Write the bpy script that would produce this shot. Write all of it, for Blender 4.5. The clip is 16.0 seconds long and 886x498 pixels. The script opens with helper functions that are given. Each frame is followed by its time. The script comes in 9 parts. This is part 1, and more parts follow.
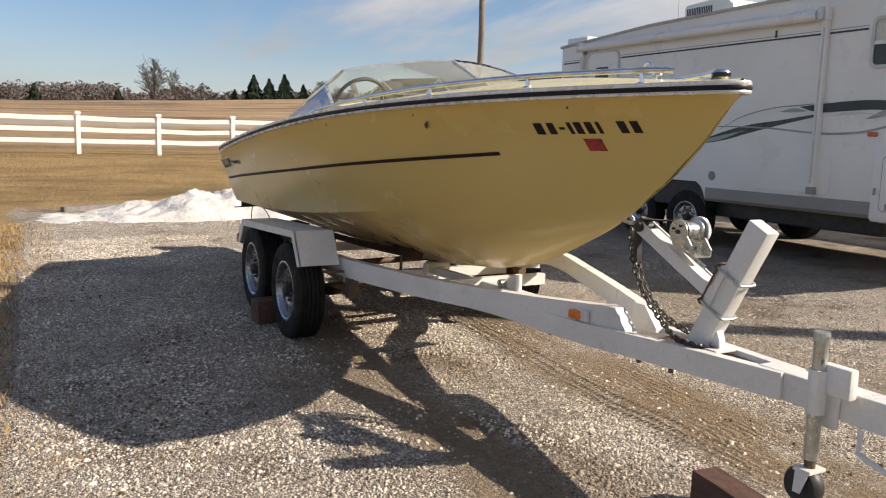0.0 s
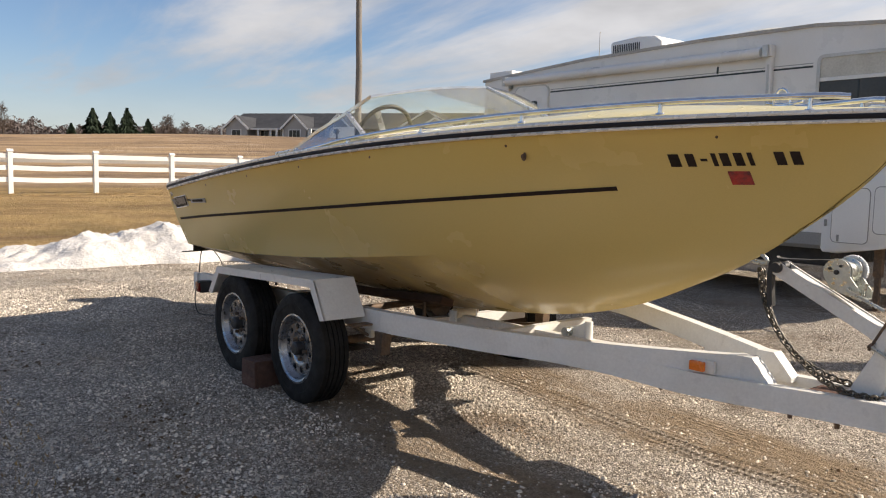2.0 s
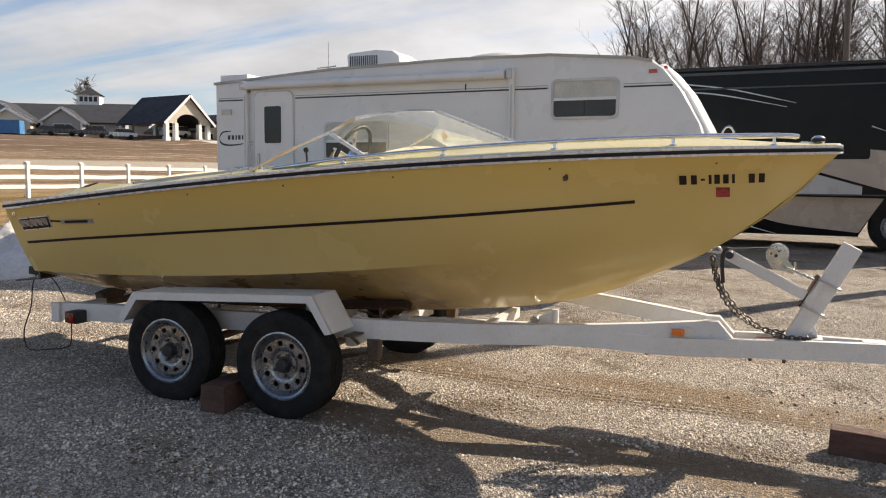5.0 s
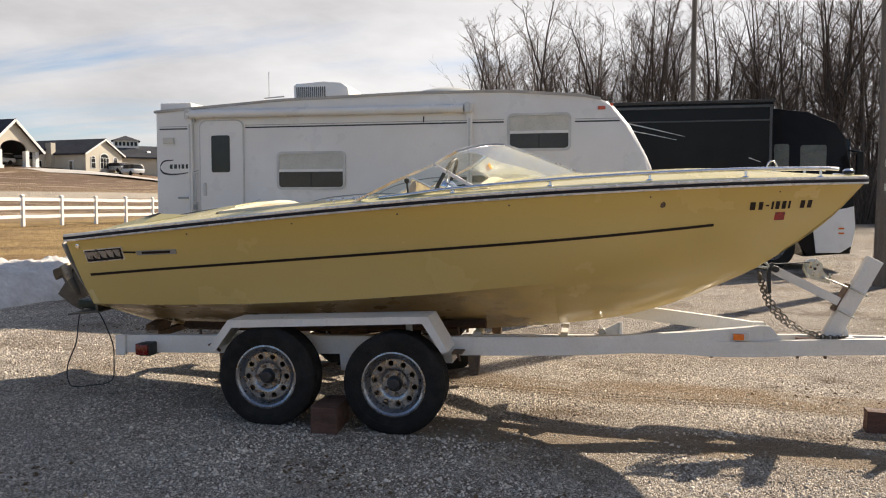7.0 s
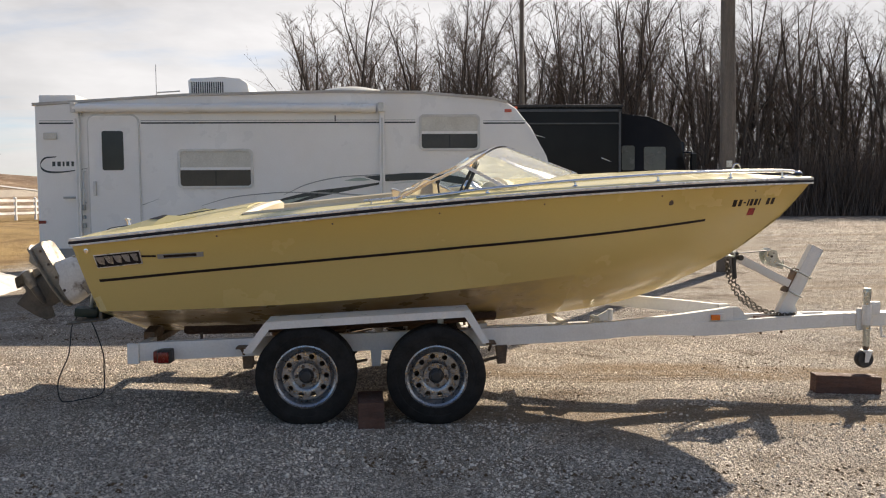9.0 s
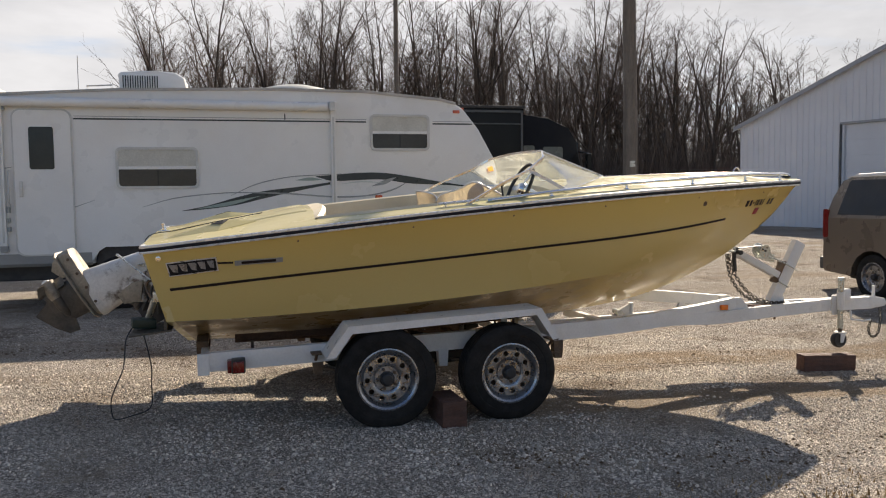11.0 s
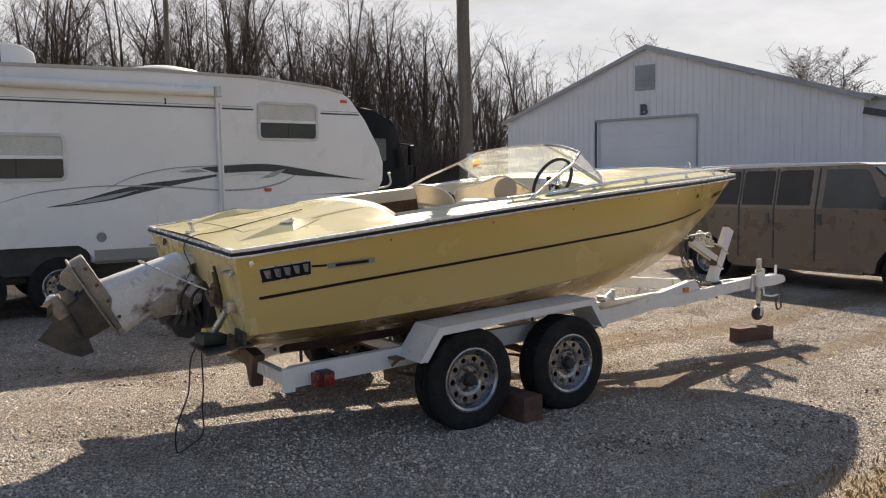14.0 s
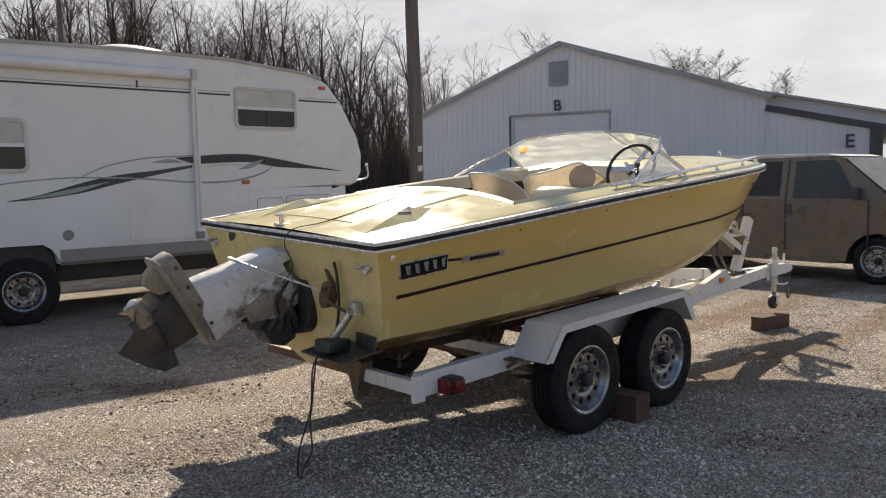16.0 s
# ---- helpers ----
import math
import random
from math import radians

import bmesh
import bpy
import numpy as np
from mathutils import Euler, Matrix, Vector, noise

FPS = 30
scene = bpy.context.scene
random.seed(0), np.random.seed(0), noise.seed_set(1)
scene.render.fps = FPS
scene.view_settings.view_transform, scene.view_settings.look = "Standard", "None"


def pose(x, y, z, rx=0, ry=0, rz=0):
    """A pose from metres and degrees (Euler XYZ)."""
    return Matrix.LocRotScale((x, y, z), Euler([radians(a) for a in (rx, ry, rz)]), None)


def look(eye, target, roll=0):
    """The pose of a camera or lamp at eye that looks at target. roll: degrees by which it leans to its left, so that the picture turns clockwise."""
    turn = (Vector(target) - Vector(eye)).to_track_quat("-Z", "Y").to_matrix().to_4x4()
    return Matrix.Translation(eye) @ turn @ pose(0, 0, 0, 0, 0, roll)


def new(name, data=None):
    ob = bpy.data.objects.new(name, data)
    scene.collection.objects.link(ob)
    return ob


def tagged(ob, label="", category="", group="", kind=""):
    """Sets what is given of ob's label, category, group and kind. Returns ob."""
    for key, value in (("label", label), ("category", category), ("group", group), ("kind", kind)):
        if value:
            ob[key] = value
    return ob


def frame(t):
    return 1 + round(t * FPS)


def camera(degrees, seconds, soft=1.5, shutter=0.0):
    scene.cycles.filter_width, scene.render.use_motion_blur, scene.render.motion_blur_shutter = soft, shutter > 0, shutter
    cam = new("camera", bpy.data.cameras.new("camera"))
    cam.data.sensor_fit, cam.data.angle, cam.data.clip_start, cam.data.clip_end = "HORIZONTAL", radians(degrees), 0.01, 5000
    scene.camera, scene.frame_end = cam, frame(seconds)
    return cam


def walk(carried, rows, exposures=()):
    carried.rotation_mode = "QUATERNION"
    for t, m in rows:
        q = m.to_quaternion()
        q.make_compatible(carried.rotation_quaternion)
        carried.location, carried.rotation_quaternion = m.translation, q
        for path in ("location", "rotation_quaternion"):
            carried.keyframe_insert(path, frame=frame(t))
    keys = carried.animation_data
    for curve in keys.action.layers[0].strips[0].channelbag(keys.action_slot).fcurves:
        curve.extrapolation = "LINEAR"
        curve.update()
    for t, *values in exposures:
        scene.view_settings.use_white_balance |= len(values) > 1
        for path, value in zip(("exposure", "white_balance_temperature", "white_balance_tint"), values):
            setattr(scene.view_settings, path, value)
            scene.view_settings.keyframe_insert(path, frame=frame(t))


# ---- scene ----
# World axes: x runs to the bow, y to the port side, z up; the trailer's axles lie either side of x = 0.
cam = camera(58.8, 16.0, 1.1)
METRES, EYE, TURN = 12.02, 1.40, 62.538
EXPOSURES = [(0.0, 0.51, 6700, 11), (4.0, 0.66, 6850, 11), (9.0, 0.65, 6950, 11), (9.6, 0.52, 6900, 11), (12.0, 0.59, 6900, 11), (14.4, 0.64, 6900, 11), (15.0, 0.48, 6900, 11), (16.0, 0.55, 6850, 11)]
ROWS = [
    (0.0, 0.0, 0.0, 0.0, 0.22, -8.07, -1.57),
    (0.5, -0.02, 0.0118, 0.0007, -1.09, -7.85, -1.61),
    (1.0, -0.0409, 0.0276, -0.0013, -4.84, -7.02, -1.46),
    (1.5, -0.0641, 0.0447, -0.0015, -7.53, -5.61, -1.36),
    (2.0, -0.0902, 0.0528, -0.0029, -10.52, -5.26, -1.31),
    (2.5, -0.1148, 0.0593, -0.0014, -17.69, -5.16, -1.04),
    (3.0, -0.1447, 0.0682, 0.0007, -25.04, -5.17, -0.86),
    (3.5, -0.1767, 0.0735, 0.0026, -29.29, -5.15, -0.72),
    (4.0, -0.2117, 0.0772, 0.0047, -32.34, -5.16, -0.63),
    (6.5, -0.3633, 0.1466, 0.0047, -49.38, -4.2, -0.04),
    (7.0, -0.3938, 0.1663, 0.0045, -51.11, -3.14, 0.03),
    (7.5, -0.4177, 0.1871, 0.0026, -53.62, -3.07, 0.16),
    (8.0, -0.4399, 0.2098, 0.0049, -56.76, -3.15, 0.23),
    (8.5, -0.4618, 0.2353, 0.0053, -60.81, -3.25, 0.3),
    (9.0, -0.4786, 0.2614, 0.0064, -65.28, -3.42, 0.43),
    (9.5, -0.4958, 0.2898, 0.0074, -69.29, -3.52, 0.51),
    (12.0, -0.544, 0.4382, 0.0127, -83.06, -4.09, 0.82),
    (12.5, -0.5462, 0.4669, 0.0126, -87.56, -4.28, 0.85),
    (13.0, -0.545, 0.4992, 0.0141, -90.94, -4.43, 0.84),
    (13.5, -0.5402, 0.5325, 0.0137, -93.44, -4.57, 0.87),
    (14.0, -0.5329, 0.5652, 0.016, -96.06, -4.74, 0.89),
    (14.5, -0.5217, 0.5954, 0.0159, -98.32, -4.85, 0.96),
    (15.0, -0.5069, 0.6219, 0.0146, -100.47, -4.99, 1.02),
    (15.5, -0.4952, 0.648, 0.0152, -102.17, -5.01, 1.01),
    (16.0, -0.478, 0.6715, 0.0126, -104.41, -5.14, 1.04),
]
walk(cam, [(t, pose(5.6665, -2.4548, EYE, 0, 0, TURN) @ pose(METRES * x, METRES * y, METRES * z, 90 + pitch, roll, yaw)) for t, x, y, z, yaw, pitch, roll in ROWS],
     EXPOSURES)

# ---- world, sun ----
SUN_TO = Vector((0.89, 1.23, 1.0)).normalized()
world = bpy.data.worlds.new("world")
scene.world = world
world.use_nodes = True
wn, wl = world.node_tree.nodes, world.node_tree.links
wn.clear()
sky = wn.new("ShaderNodeTexSky")
sky.sky_type = "NISHITA"
sky.sun_disc = False
sky.sun_elevation = math.asin(SUN_TO.z)
sky.sun_rotation = math.atan2(SUN_TO.x, SUN_TO.y)
sky.air_density, sky.dust_density, sky.ozone_density = 1.0, 0.2, 3.0
geo = wn.new("ShaderNodeTexCoord")
sep = wn.new("ShaderNodeSeparateXYZ")
wl.new(geo.outputs["Generated"], sep.inputs[0])
# thin streaky cloud, projected on a plane overhead, thicker towards the sun
up = wn.new("ShaderNodeMath"); up.operation = "MAXIMUM"; up.inputs[1].default_value = 0.0
wl.new(sep.outputs["Z"], up.inputs[0])
lift = wn.new("ShaderNodeMath"); lift.operation = "ADD"; lift.inputs[1].default_value = 0.12
wl.new(up.outputs[0], lift.inputs[0])
flat = wn.new("ShaderNodeVectorMath"); flat.operation = "DIVIDE"
wl.new(geo.outputs["Generated"], flat.inputs[0])
wl.new(lift.outputs[0], flat.inputs[1])
turn = wn.new("ShaderNodeMapping")
turn.inputs["Rotation"].default_value = (0, 0, radians(52))
turn.inputs["Scale"].default_value = (0.34, 1.15, 0.0)
wl.new(flat.outputs[0], turn.inputs["Vector"])
cn = wn.new("ShaderNodeTexNoise")
cn.inputs["Scale"].default_value, cn.inputs["Detail"].default_value, cn.inputs["Roughness"].default_value = 1.25, 7.0, 0.58
cn.inputs["Distortion"].default_value = 0.35
wl.new(turn.outputs[0], cn.inputs["Vector"])
near = wn.new("ShaderNodeVectorMath"); near.operation = "DOT_PRODUCT"
near.inputs[1].default_value = SUN_TO
wl.new(geo.outputs["Generated"], near.inputs[0])
bias = wn.new("ShaderNodeMapRange")
for key, value in (("From Min", -0.75), ("From Max", 0.75), ("To Min", -0.17), ("To Max", 0.30)):
    bias.inputs[key].default_value = value
wl.new(near.outputs["Value"], bias.inputs["Value"])
cs = wn.new("ShaderNodeMath"); cs.operation = "ADD"
wl.new(cn.outputs["Fac"], cs.inputs[0]); wl.new(bias.outputs[0], cs.inputs[1])
cr = wn.new("ShaderNodeMapRange")
for key, value in (("From Min", 0.42), ("From Max", 0.74), ("To Min", 0.0), ("To Max", 0.93)):
    cr.inputs[key].default_value = value
cr.interpolation_type = "SMOOTHSTEP"
wl.new(cs.outputs[0], cr.inputs["Value"])
# clear overhead: the cloud lies in a low bank
clear = wn.new("ShaderNodeMapRange"); clear.interpolation_type = "SMOOTHSTEP"
for key, value in (("From Min", 0.30), ("From Max", 0.62), ("To Min", 1.0), ("To Max", 0.22)):
    clear.inputs[key].default_value = value
wl.new(sep.outputs["Z"], clear.inputs["Value"])
low = wn.new("ShaderNodeMapRange"); low.interpolation_type = "SMOOTHSTEP"
for key, value in (("From Min", 0.0), ("From Max", 0.16), ("To Min", 0.58), ("To Max", 0.0)):
    low.inputs[key].default_value = value
wl.new(sep.outputs["Z"], low.inputs["Value"])
thick = wn.new("ShaderNodeMath"); thick.operation = "MULTIPLY"
wl.new(cr.outputs[0], thick.inputs[0]); wl.new(clear.outputs[0], thick.inputs[1])
veil = wn.new("ShaderNodeMath"); veil.operation = "MAXIMUM"
wl.new(thick.outputs[0], veil.inputs[0]); wl.new(low.outputs[0], veil.inputs[1])
glow = wn.new("ShaderNodeMapRange")
for key, value in (("From Min", -0.6), ("From Max", 0.95), ("To Min", 4.75), ("To Max", 9.2)):
    glow.inputs[key].default_value = value
wl.new(near.outputs["Value"], glow.inputs["Value"])
puff = wn.new("ShaderNodeTexNoise")
puff.inputs["Scale"].default_value, puff.inputs["Detail"].default_value, puff.inputs["Roughness"].default_value = 2.6, 6.0, 0.6
puffmap = wn.new("ShaderNodeMapping")
puffmap.inputs["Scale"].default_value = (0.8, 0.8, 2.6)
wl.new(geo.outputs["Generated"], puffmap.inputs["Vector"])
wl.new(puffmap.outputs[0], puff.inputs["Vector"])
shade = wn.new("ShaderNodeMapRange")
for key, value in (("From Min", 0.32), ("From Max", 0.66), ("To Min", 0.72), ("To Max", 1.14)):
    shade.inputs[key].default_value = value
wl.new(puff.outputs["Fac"], shade.inputs["Value"])
body = wn.new("ShaderNodeMath"); body.operation = "MULTIPLY"
wl.new(glow.outputs[0], body.inputs[0]); wl.new(shade.outputs[0], body.inputs[1])
cc = wn.new("ShaderNodeVectorMath"); cc.operation = "SCALE"
cc.inputs[0].default_value = (0.965, 0.968, 1.0)
wl.new(body.outputs[0], cc.inputs["Scale"])
cm = wn.new("ShaderNodeMix"); cm.data_type = "RGBA"
wl.new(veil.outputs[0], cm.inputs["Factor"])
tone = wn.new("ShaderNodeVectorMath"); tone.operation = "MULTIPLY"
tone.inputs[1].default_value = (1.04, 1.08, 1.18)
wl.new(sky.outputs[0], tone.inputs[0])
wl.new(tone.outputs[0], cm.inputs[6]); wl.new(cc.outputs[0], cm.inputs[7])
bg = wn.new("ShaderNodeBackground")
bg.inputs["Strength"].default_value = 0.069
wo = wn.new("ShaderNodeOutputWorld")
wl.new(cm.outputs[2], bg.inputs["Color"])
wl.new(bg.outputs[0], wo.inputs["Surface"])

sun = new("sun", bpy.data.lights.new("sun", "SUN"))
sun.data.energy, sun.data.angle, sun.data.color = 5.0, radians(0.6), (1.0, 0.90, 0.77)
sun.matrix_world = look(SUN_TO * 60, (0, 0, 0))


# ---- materials ----
def socket_mix(nt, fac, a, b):
    m = nt.nodes.new("ShaderNodeMix")
    m.data_type = "RGBA"
    for value, i in ((fac, 0), (a, 6), (b, 7)):
        if isinstance(value, bpy.types.NodeSocket):
            nt.links.new(value, m.inputs[i])
        else:
            m.inputs[i].default_value = value if i == 0 else (*value, 1.0)
    return m.outputs[2]


def noise_of(nt, scale, detail=4.0, rough=0.55, stretch=None, lo=0.35, hi=0.65):
    tc = nt.nodes.new("ShaderNodeTexCoord")
    v = tc.outputs["Object"]
    if stretch:
        mp = nt.nodes.new("ShaderNodeMapping")
        mp.inputs["Scale"].default_value = stretch
        nt.links.new(v, mp.inputs["Vector"])
        v = mp.outputs[0]
    n = nt.nodes.new("ShaderNodeTexNoise")
    n.inputs["Scale"].default_value, n.inputs["Detail"].default_value, n.inputs["Roughness"].default_value = scale, detail, rough
    nt.links.new(v, n.inputs["Vector"])
    r = nt.nodes.new("ShaderNodeMapRange")
    r.inputs["From Min"].default_value, r.inputs["From Max"].default_value = lo, hi
    nt.links.new(n.outputs["Fac"], r.inputs["Value"])
    return r.outputs[0]


def mat(name, base, other=None, scale=3.0, grain=40.0, grain_amount=0.12, rough=0.5, rough_var=0.15, metal=0.0, bump=0.15, depth=0.004,
        stretch=None, spread=(0.35, 0.65), island=0.0, item=0.0, coat=0.0, stain=None, stain_scale=1.2, stain_at=(0.56, 0.7), spec=0.5):
    """A surface with broad variation from base to other, fine grain, uneven gloss, fine relief, and stains of their own shape."""
    m = bpy.data.materials.new(name)
    m.use_nodes = True
    nt = m.node_tree
    b = nt.nodes["Principled BSDF"]
    other = other or tuple(c * 0.82 for c in base)
    col = socket_mix(nt, noise_of(nt, scale, 5.0, 0.6, stretch, *spread), base, other)
    if stain:
        f = noise_of(nt, stain_scale, 7.0, 0.65, stretch, *stain_at)
        col = socket_mix(nt, f, col, stain)
    g = noise_of(nt, grain, 3.0, 0.6, stretch, 0.25, 0.75)
    mul = nt.nodes.new("ShaderNodeMapRange")
    mul.inputs["To Min"].default_value, mul.inputs["To Max"].default_value = 1 - grain_amount, 1 + grain_amount
    nt.links.new(g, mul.inputs["Value"])
    factor = mul.outputs[0]
    for kind, amount in (("ShaderNodeNewGeometry", island), ("ShaderNodeObjectInfo", item)):
        if amount:
            src = nt.nodes.new(kind)
            out = src.outputs["Random Per Island" if kind == "ShaderNodeNewGeometry" else "Random"]
            r = nt.nodes.new("ShaderNodeMapRange")
            r.inputs["To Min"].default_value, r.inputs["To Max"].default_value = 1 - amount, 1 + amount
            nt.links.new(out, r.inputs["Value"])
            mm = nt.nodes.new("ShaderNodeMath")
            mm.operation = "MULTIPLY"
            nt.links.new(factor, mm.inputs[0])
            nt.links.new(r.outputs[0], mm.inputs[1])
            factor = mm.outputs[0]
    sc = nt.nodes.new("ShaderNodeVectorMath")
    sc.operation = "SCALE"
    nt.links.new(col, sc.inputs[0])
    nt.links.new(factor, sc.inputs["Scale"])
    nt.links.new(sc.outputs[0], b.inputs["Base Color"])
    rr = nt.nodes.new("ShaderNodeMapRange")
    rr.inputs["To Min"].default_value, rr.inputs["To Max"].default_value = max(0.02, rough - rough_var), min(1.0, rough + rough_var)
    nt.links.new(noise_of(nt, scale * 3.1, 4.0), rr.inputs["Value"])
    nt.links.new(rr.outputs[0], b.inputs["Roughness"])
    b.inputs["Metallic"].default_value = metal
    b.inputs["Specular IOR Level"].default_value = spec
    b.inputs["Coat Weight"].default_value = coat
    b.inputs["Coat Roughness"].default_value = 0.12
    if bump:
        bp = nt.nodes.new("ShaderNodeBump")
        bp.inputs["Strength"].default_value, bp.inputs["Distance"].default_value = bump, depth
        nt.links.new(g, bp.inputs["Height"])
        nt.links.new(bp.outputs[0], b.inputs["Normal"])
    return m


def glass(name, tint=(0.9, 0.95, 0.95), haze=0.0, haze_color=(0.8, 0.8, 0.78), ior=1.45):
    """A clear pane; haze is the share of scratched, scattering plastic."""
    m = bpy.data.materials.new(name)
    m.use_nodes = True
    nt = m.node_tree
    nt.nodes.clear()
    tr = nt.nodes.new("ShaderNodeBsdfTransparent"); tr.inputs[0].default_value = (*tint, 1)
    gl = nt.nodes.new("ShaderNodeBsdfGlossy"); gl.inputs["Roughness"].default_value = 0.04
    fr = nt.nodes.new("ShaderNodeFresnel"); fr.inputs["IOR"].default_value = ior
    mx = nt.nodes.new("ShaderNodeMixShader")
    nt.links.new(fr.outputs[0], mx.inputs[0]); nt.links.new(tr.outputs[0], mx.inputs[1]); nt.links.new(gl.outputs[0], mx.inputs[2])
    out = nt.nodes.new("ShaderNodeOutputMaterial")
    last = mx.outputs[0]
    if haze:
        tl = nt.nodes.new("ShaderNodeBsdfTranslucent"); tl.inputs[0].default_value = (*haze_color, 1)
        df = nt.nodes.new("ShaderNodeBsdfDiffuse"); df.inputs[0].default_value = (*haze_color, 1)
        half = nt.nodes.new("ShaderNodeMixShader"); half.inputs[0].default_value = 0.0
        nt.links.new(tl.outputs[0], half.inputs[1]); nt.links.new(df.outputs[0], half.inputs[2])
        h = nt.nodes.new("ShaderNodeMixShader")
        r = nt.nodes.new("ShaderNodeMapRange")
        r.inputs["To Min"].default_value, r.inputs["To Max"].default_value = haze * 0.85, min(1, haze * 1.15)
        nt.links.new(noise_of(nt, 4.0, 5.0), r.inputs["Value"])
        nt.links.new(r.outputs[0], h.inputs[0])
        nt.links.new(last, h.inputs[1]); nt.links.new(half.outputs[0], h.inputs[2])
        last = h.outputs[0]
    nt.links.new(last, out.inputs["Surface"])
    return m


def ground_material():
    """Gravel, dirt, lawn and field, each with its own place on the sheet."""
    m = bpy.data.materials.new("ground_cover")
    m.use_nodes = True
    nt = m.node_tree
    b = nt.nodes["Principled BSDF"]
    N, K = nt.nodes.new, nt.links.new
    tc = N("ShaderNodeTexCoord")
    pos = N("ShaderNodeSeparateXYZ"); K(tc.outputs["Object"], pos.inputs[0])

    def math_node(op, a, c):
        n = N("ShaderNodeMath"); n.operation = op
        for v, i in ((a, 0), (c, 1)):
            if isinstance(v, bpy.types.NodeSocket):
                K(v, n.inputs[i])
            else:
                n.inputs[i].default_value = v
        return n.outputs[0]

    def step(v, lo, hi):
        n = N("ShaderNodeMapRange"); n.interpolation_type = "SMOOTHSTEP"
        n.inputs["From Min"].default_value, n.inputs["From Max"].default_value = lo, hi
        K(v, n.inputs["Value"])
        return n.outputs[0]

    # gravel: crushed stone cells in warm greys, with dirt showing through
    warp = N("ShaderNodeTexNoise"); warp.inputs["Scale"].default_value, warp.inputs["Detail"].default_value = 38.0, 3.0
    K(tc.outputs["Object"], warp.inputs["Vector"])
    shift = N("ShaderNodeVectorMath"); shift.operation = "MULTIPLY_ADD"
    K(warp.outputs["Color"], shift.inputs[0]); shift.inputs[1].default_value = (0.016, 0.016, 0.0)
    K(tc.outputs["Object"], shift.inputs[2])
    v = N("ShaderNodeTexVoronoi"); v.inputs["Scale"].default_value = 88.0; K(shift.outputs[0], v.inputs["Vector"])
    edge_v = N("ShaderNodeTexVoronoi"); edge_v.feature = "DISTANCE_TO_EDGE"; edge_v.inputs["Scale"].default_value = 88.0; K(shift.outputs[0], edge_v.inputs["Vector"])
    sep2 = N("ShaderNodeSeparateColor"); K(v.outputs["Color"], sep2.inputs[0])
    stone = socket_mix(nt, sep2.outputs[0], (0.30, 0.258, 0.21), (0.90, 0.805, 0.69))
    dark = math_node("SUBTRACT", 1.0, step(edge_v.outputs["Distance"], 0.01, 0.13))
    stone = socket_mix(nt, dark, stone, (0.070, 0.056, 0.044))
    dirt = socket_mix(nt, noise_of(nt, 30.0, 4.0), (0.33, 0.255, 0.175), (0.24, 0.18, 0.12))
    gravel = socket_mix(nt, noise_of(nt, 0.55, 7.0, 0.66, (0.35, 1.0, 1.0), 0.47, 0.70), stone, dirt)
    sand = noise_of(nt, 2.2, 6.0, 0.7, (0.5, 1.0, 1.0), 0.55, 0.72)
    gravel = socket_mix(nt, sand, gravel, (0.46, 0.38, 0.285))
    wet = noise_of(nt, 1.15, 8.0, 0.72, None, 0.53, 0.66)
    gravel = socket_mix(nt, math_node("MULTIPLY", wet, 0.85), gravel, (0.15, 0.11, 0.075))
    # two lanes of packed dirt where tyres have run, with tread ridges
    def band(y0, half):
        off = math_node("ABSOLUTE", math_node("SUBTRACT", math_node("ADD", pos.outputs["Y"], math_node("MULTIPLY", noise_of(nt, 0.8, 4.0), 0.22)), y0 + 0.11), 0.0)
        n = N("ShaderNodeMapRange"); n.interpolation_type = "SMOOTHSTEP"
        for key, value in (("From Min", half * 0.5), ("From Max", half * 1.5), ("To Min", 1.0), ("To Max", 0.0)):
            n.inputs[key].default_value = value
        K(off, n.inputs["Value"])
        return n.outputs[0]
    lanes = math_node("MAXIMUM", band(0.55, 0.30), math_node("MULTIPLY", band(-0.72, 0.20), 0.8))
    lanes = math_node("MULTIPLY", lanes, step(pos.outputs["X"], -0.3, 0.9))
    lanes = math_node("MULTIPLY", lanes, noise_of(nt, 1.7, 6.0, 0.7, (0.5, 1.2, 1.0), 0.30, 0.52))
    tread = N("ShaderNodeTexWave"); tread.bands_direction = "Y"
    tread.inputs["Scale"].default_value, tread.inputs["Distortion"].default_value, tread.inputs["Detail Scale"].default_value = 7.0, 5.0, 1.6
    K(tc.outputs["Object"], tread.inputs["Vector"])
    packed = socket_mix(nt, noise_of(nt, 26.0, 4.0), (0.37, 0.275, 0.18), (0.25, 0.185, 0.12))
    gravel = socket_mix(nt, math_node("MULTIPLY", lanes, 0.95), gravel, packed)
    # twin ruts of one tyre, pressed in by its tread
    sway = math_node("ADD", pos.outputs["Y"], math_node("MULTIPLY", noise_of(nt, 0.7, 2.0), 0.10))
    ruts = 0.0
    for y0 in (0.335, 0.395, 0.475):
        r = N("ShaderNodeMapRange"); r.interpolation_type = "SMOOTHSTEP"
        for key, value in (("From Min", 0.008), ("From Max", 0.026), ("To Min", 1.0), ("To Max", 0.0)):
            r.inputs[key].default_value = value
        K(math_node("ABSOLUTE", math_node("SUBTRACT", sway, y0), 0.0), r.inputs["Value"])
        ruts = math_node("MAXIMUM", r.outputs[0], ruts)
    lug = N("ShaderNodeTexWave"); lug.bands_direction = "X"
    lug.inputs["Scale"].default_value, lug.inputs["Distortion"].default_value = 9.0, 2.0
    K(tc.outputs["Object"], lug.inputs["Vector"])
